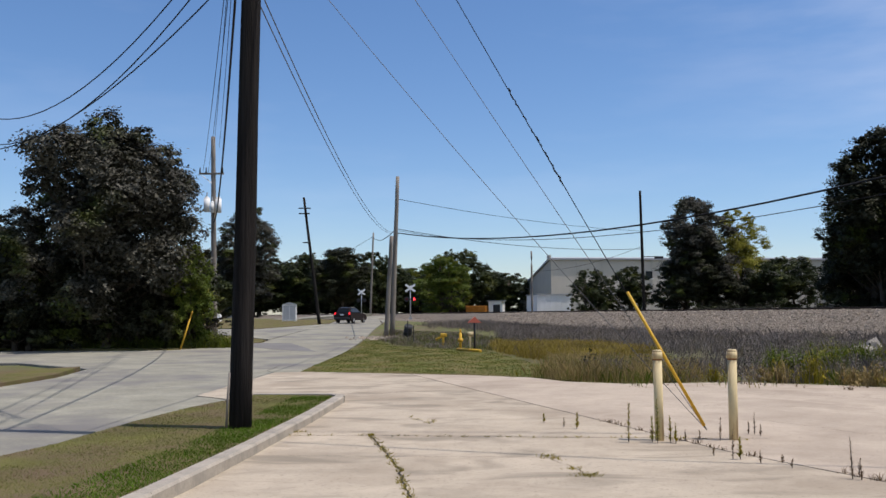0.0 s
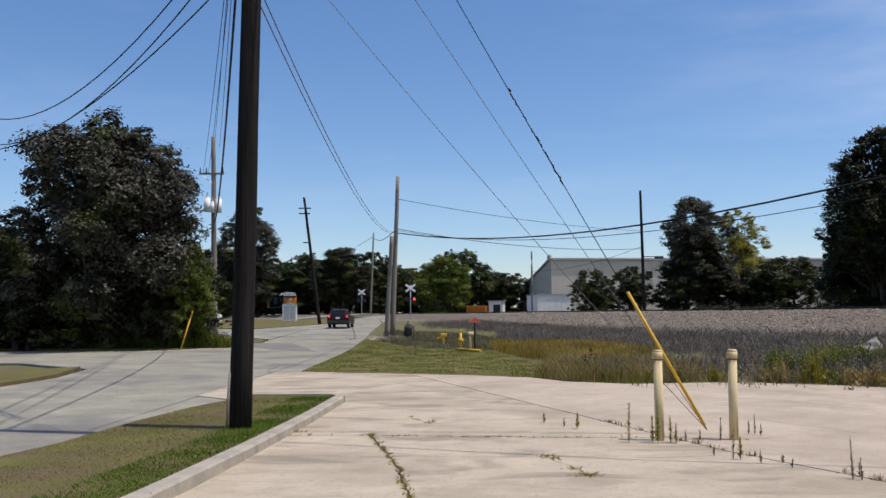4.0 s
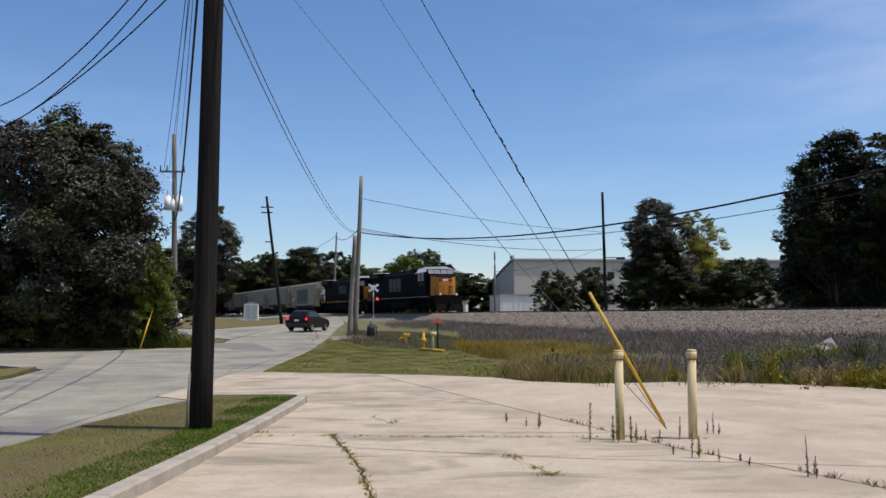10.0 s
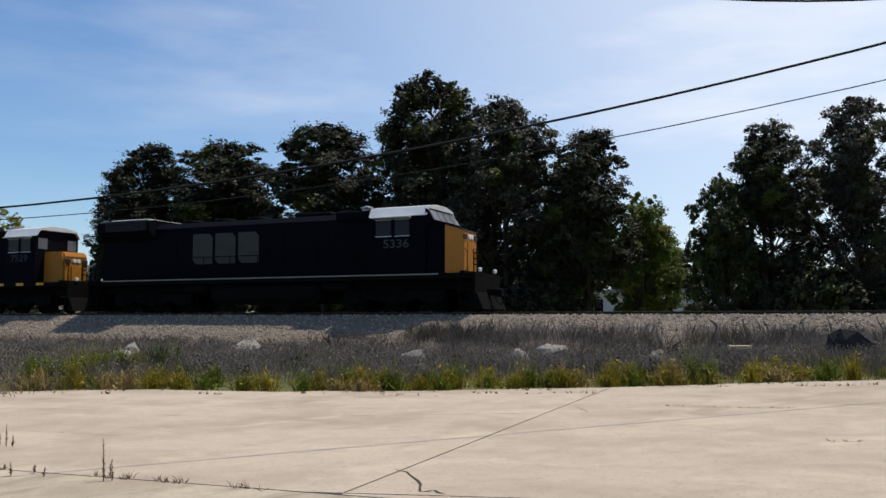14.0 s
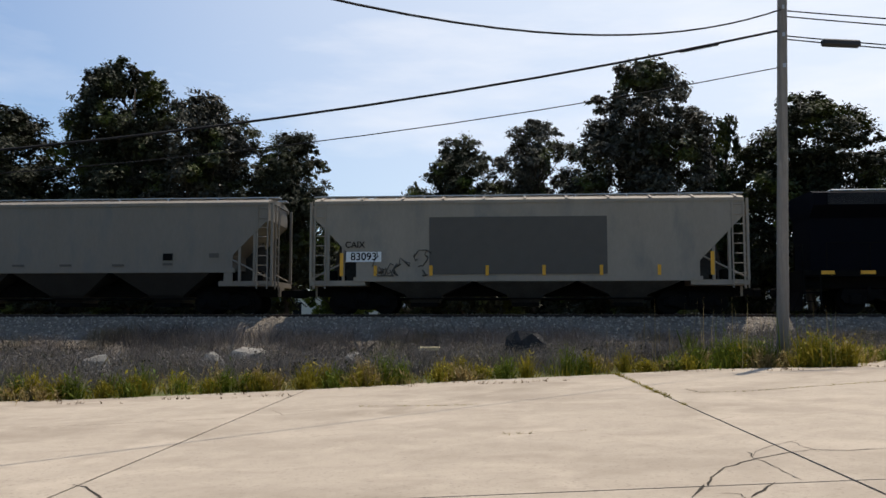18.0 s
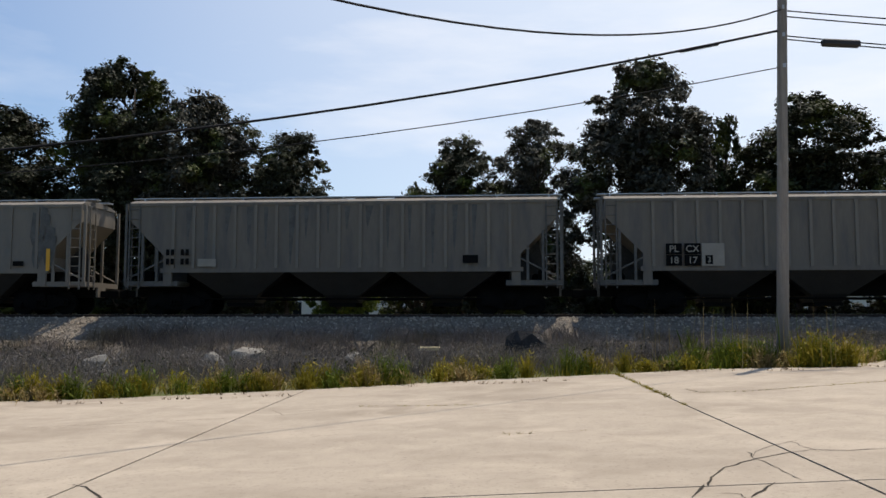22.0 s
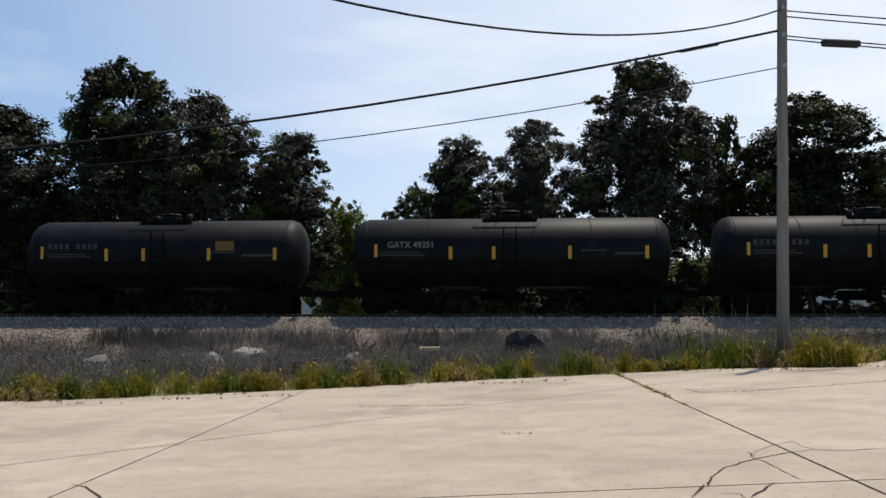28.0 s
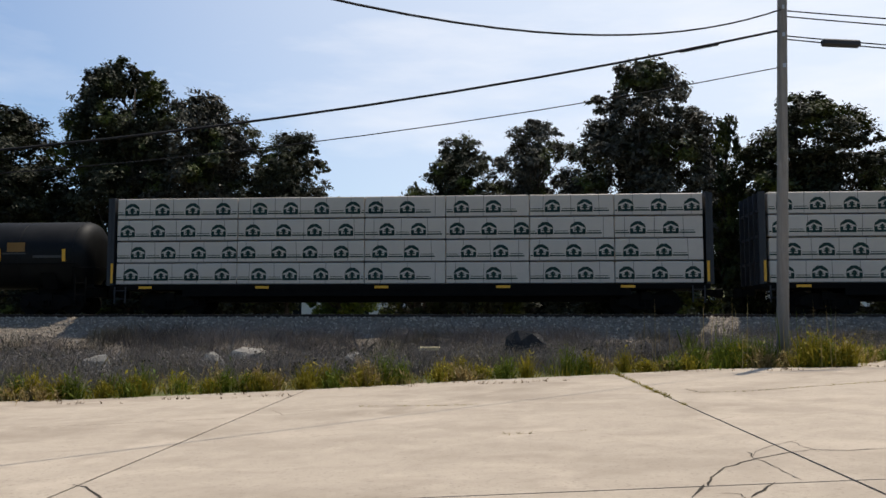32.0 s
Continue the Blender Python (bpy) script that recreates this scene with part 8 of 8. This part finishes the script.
part("gable", bm, SIGN_RED, marker)
yg = thing("guy_guard", "yellow guard on a guy by the trees", "guy guard")
bm = bmesh.new()
bm_tube(bm, (-11.95, 40.2, 0.0), (-11.6, 40.8, 1.75), 0.04, seg=8)
part("guard", bm, YELLOW, yg)


def rock(x, y, w, hgt, turn, seed, material=ROCK):
    rng = random.Random(seed)
    bm = bmesh.new()
    bmesh.ops.create_icosphere(bm, subdivisions=2, radius=1)
    for v in bm.verts:
        k = 1 + 0.4 * noise.noise(v.co * 1.1 + Vector((seed * 3.7, 0, 0))) + 0.12 * noise.noise(v.co * 3.5 + Vector((0, seed, 0)))
        v.co = Vector((v.co.x * w / 2 * k, v.co.y * w * 0.35 * k, min(0.72, max(-0.3, v.co.z)) * hgt * 1.3 * k))
    ob = new("rock", finish("rock", bm, material))
    ob.matrix_world = pose(x, y, height(x, y) + hgt * 0.25, rng.uniform(-8, 8), rng.uniform(-8, 8), turn)
    return tagged(ob, "broken concrete rubble lying in the weeds", "rock", "rubble")


for i, (x, y, w, hh) in enumerate(((24.6, 18.9, 1.5, 0.5), (21.1, 17.6, 0.9, 0.45), (19.2, 20.3, 0.9, 0.4), (24.0, 14.4, 0.6, 0.35), (18.0, 28.0, 1.3, 0.5), (13.5, 28.0, 0.9, 0.5), (12.6, 26.6, 1.0, 0.4), (22.3, 13.5, 0.5, 0.3))):
    rock(x, y, w, hh, -69 + 20 * math.sin(i * 3), i + 1)
# one boulder far darker than the rubble
dark = rock(25.6, 9.3, 1.35, 0.75, -66, 23, mat("dark_rock", (0.035, 0.032, 0.03), 0.95, spread=0.4, scale=3, fine=18, bump=0.8, bump_dist=0.03))
tagged(dark, "dark boulder in the brush below the bank", "rock")
board = thing("plank_rest", "pale plank lying on two short stakes", "plank", pose(25.3, 12.4, height(25.3, 12.4), 0, 0, -66))
boxes("plank", CREAM, board, (-0.35, -0.12, 0.42, 0.35, 0.12, 0.54), c=0.02)
for x in (-0.22, 0.22):
    boxes("stake", TIE, board, (x - 0.03, -0.03, -0.1, x + 0.03, 0.03, 0.42))

# far things: parked van, orange bin, second signal, stakes
van = thing("parked_van", "white van parked beyond the side drive", "van", pose(-21.5, 76.0, height(-21.5, 76.0), 0, 0, 10))
bm = bmesh.new()
bm_prism(bm, [(-2.3, 0.35), (2.3, 0.35), (2.3, 0.95), (1.6, 1.1), (1.1, 1.75), (-2.2, 1.8), (-2.3, 1.6)], -0.9, 0.9)
bmesh.ops.bevel(bm, geom=bm.edges[:], offset=0.06, segments=2, affect="EDGES")
part("body", bm, WHITE, van)
boxes("side_window", GLASS_D, van, (-1.9, -0.915, 1.1, 0.9, -0.9, 1.6))
for x in (-1.45, 1.45):
    for y in (-0.92, 0.72):
        bm = bmesh.new()
        bm_tube(bm, (x, y, 0.33), (x, y + 0.2, 0.33), 0.33, seg=14)
        part("wheel", bm, TYRE, van)
bin_ob = thing("orange_bin", "orange steel bin behind the track", "bin", pose(4.4, 113.0, height(4.4, 113.0), 0, 0, -15))
boxes("shell", ORANGE, bin_ob, (-1.3, -0.9, 0, 1.3, 0.9, 1.75), c=0.03)
for k in range(4):
    boxes("rib", ORANGE, bin_ob, (-1.1 + k * 0.7, -0.97, 0.1, -1.0 + k * 0.7, -0.9, 1.65))
kiosk = thing("small_hut", "small white hut with dark opening behind the track", "hut", pose(6.9, 113.0, height(6.9, 113.0), 0, 0, -15))
boxes("wall", WHITE, kiosk, (-0.9, -0.8, 0, 0.9, 0.8, 2.3))
boxes("opening", DARK, kiosk, (-0.3, -0.82, 0, 0.6, -0.8, 1.9))
boxes("roof", METALROOF, kiosk, (-1.05, -0.95, 2.3, 1.05, 0.95, 2.42))
sig_b = copy_thing(signal, pose(-8.6, 33.0, 0.45))
tagged(sig_b, "railway crossing signal seen from behind beyond the track")
for ob in sig_b.children_recursive:
    if ob.name.startswith("lamp") and not ob.name.startswith("lamp_bar"):
        ob.data = ob.data.copy()
        ob.data.materials[0] = DARK
for x, y, h in ((-2.0, 50.0, 1.1), (-1.55, 46.5, 0.9)):
    st = thing("stake", "thin dark stake in the grass", "stake", pose(x, y, height(x, y)), "stakes")
    bm = bmesh.new()
    bm_tube(bm, (0, 0, -0.1), (0, 0, h), 0.025, seg=6)
    part("rod", bm, DARK, st)
heap = np.random.default_rng(8)
verts, faces = [], []
for _ in range(420):
    x, y = -3.6 + heap.normal(0, 0.7), 53.2 + heap.normal(0, 1.0)
    r, z, o = heap.uniform(0.04, 0.12), height(x, y), len(verts)
    verts += [(x + r, y, z), (x, y + r, z), (x - r, y, z), (x, y - r, z), (x, y, z + r)]
    faces += [(o, o + 1, o + 4), (o + 1, o + 2, o + 4), (o + 2, o + 3, o + 4), (o + 3, o, o + 4)]
tagged(new("gravel_patch", raw("gravel_patch", verts, faces, STONE)), "pale gravel around the foot of the poles", "gravel", kind="stuff")
drum = thing("black_drum", "black plastic drum leaning by the pole", "drum", pose(-2.2, 54.0, height(-2.2, 54.0) + 0.05, 25, 0, 20))
bm = bmesh.new()
bm_tube(bm, (0, 0, 0), (0, 0, 0.75), 0.26, seg=14)
for z in (0.1, 0.35, 0.6):
    bm_tube(bm, (0, 0, z), (0, 0, z + 0.05), 0.275, seg=14)
part("shell", bm, DARK, drum)
arm = boxes("bracket_arm", DARK, track_pole, (16.85, 74.05, 6.3, 17.9, 74.12, 6.36), (17.9, 73.95, 6.15, 18.6, 74.2, 6.35))


# ---------------------------------------------------------------- what moves
SPEED = 17.19


def motions():
    for car_ob, place in TRAIN:
        walk(car_ob, [(t, TRACK @ pose(place + SPEED * (t - 20.0), TRACK_D, RAIL_Z)) for t in (0.0, 16.0, 32.0)])
    for ob, x, r in WHEELS:
        turn = math.degrees(SPEED / r)                      # degrees a second
        steps = math.ceil(32.0 * turn / 86.0)
        walk(ob, [(k * 32.0 / steps, pose(x, 0, r, 0, k * 32.0 / steps * turn)) for k in range(steps + 1)])
    rolled, spots = [0.0], DRIVEN
    for a, b in zip(spots, spots[1:]):
        ahead = (b[1] - a[1]) * math.cos(radians(a[3])) + (b[2] - a[2]) * math.sin(radians(a[3]))
        rolled.append(rolled[-1] + math.degrees(ahead / 0.31))
    for ob, x, y in ROAD_WHEELS:
        rows = []
        for (a, b), (ra, rb) in zip(zip(spots, spots[1:]), zip(rolled, rolled[1:])):
            n = max(1, math.ceil(abs(rb - ra) / 80.0))
            rows += [(a[0] + (b[0] - a[0]) * k / n, pose(x, y, 0.31, 0, ra + (rb - ra) * k / n)) for k in range(n)]
        walk(ob, rows + [(32.0, pose(x, y, 0.31, 0, rolled[-1]))])
    walk(hatchback, [(t, pose(x, y, height(x, y) + 0.03, 0, 0, turn)) for t, x, y, turn in DRIVEN])


motions()
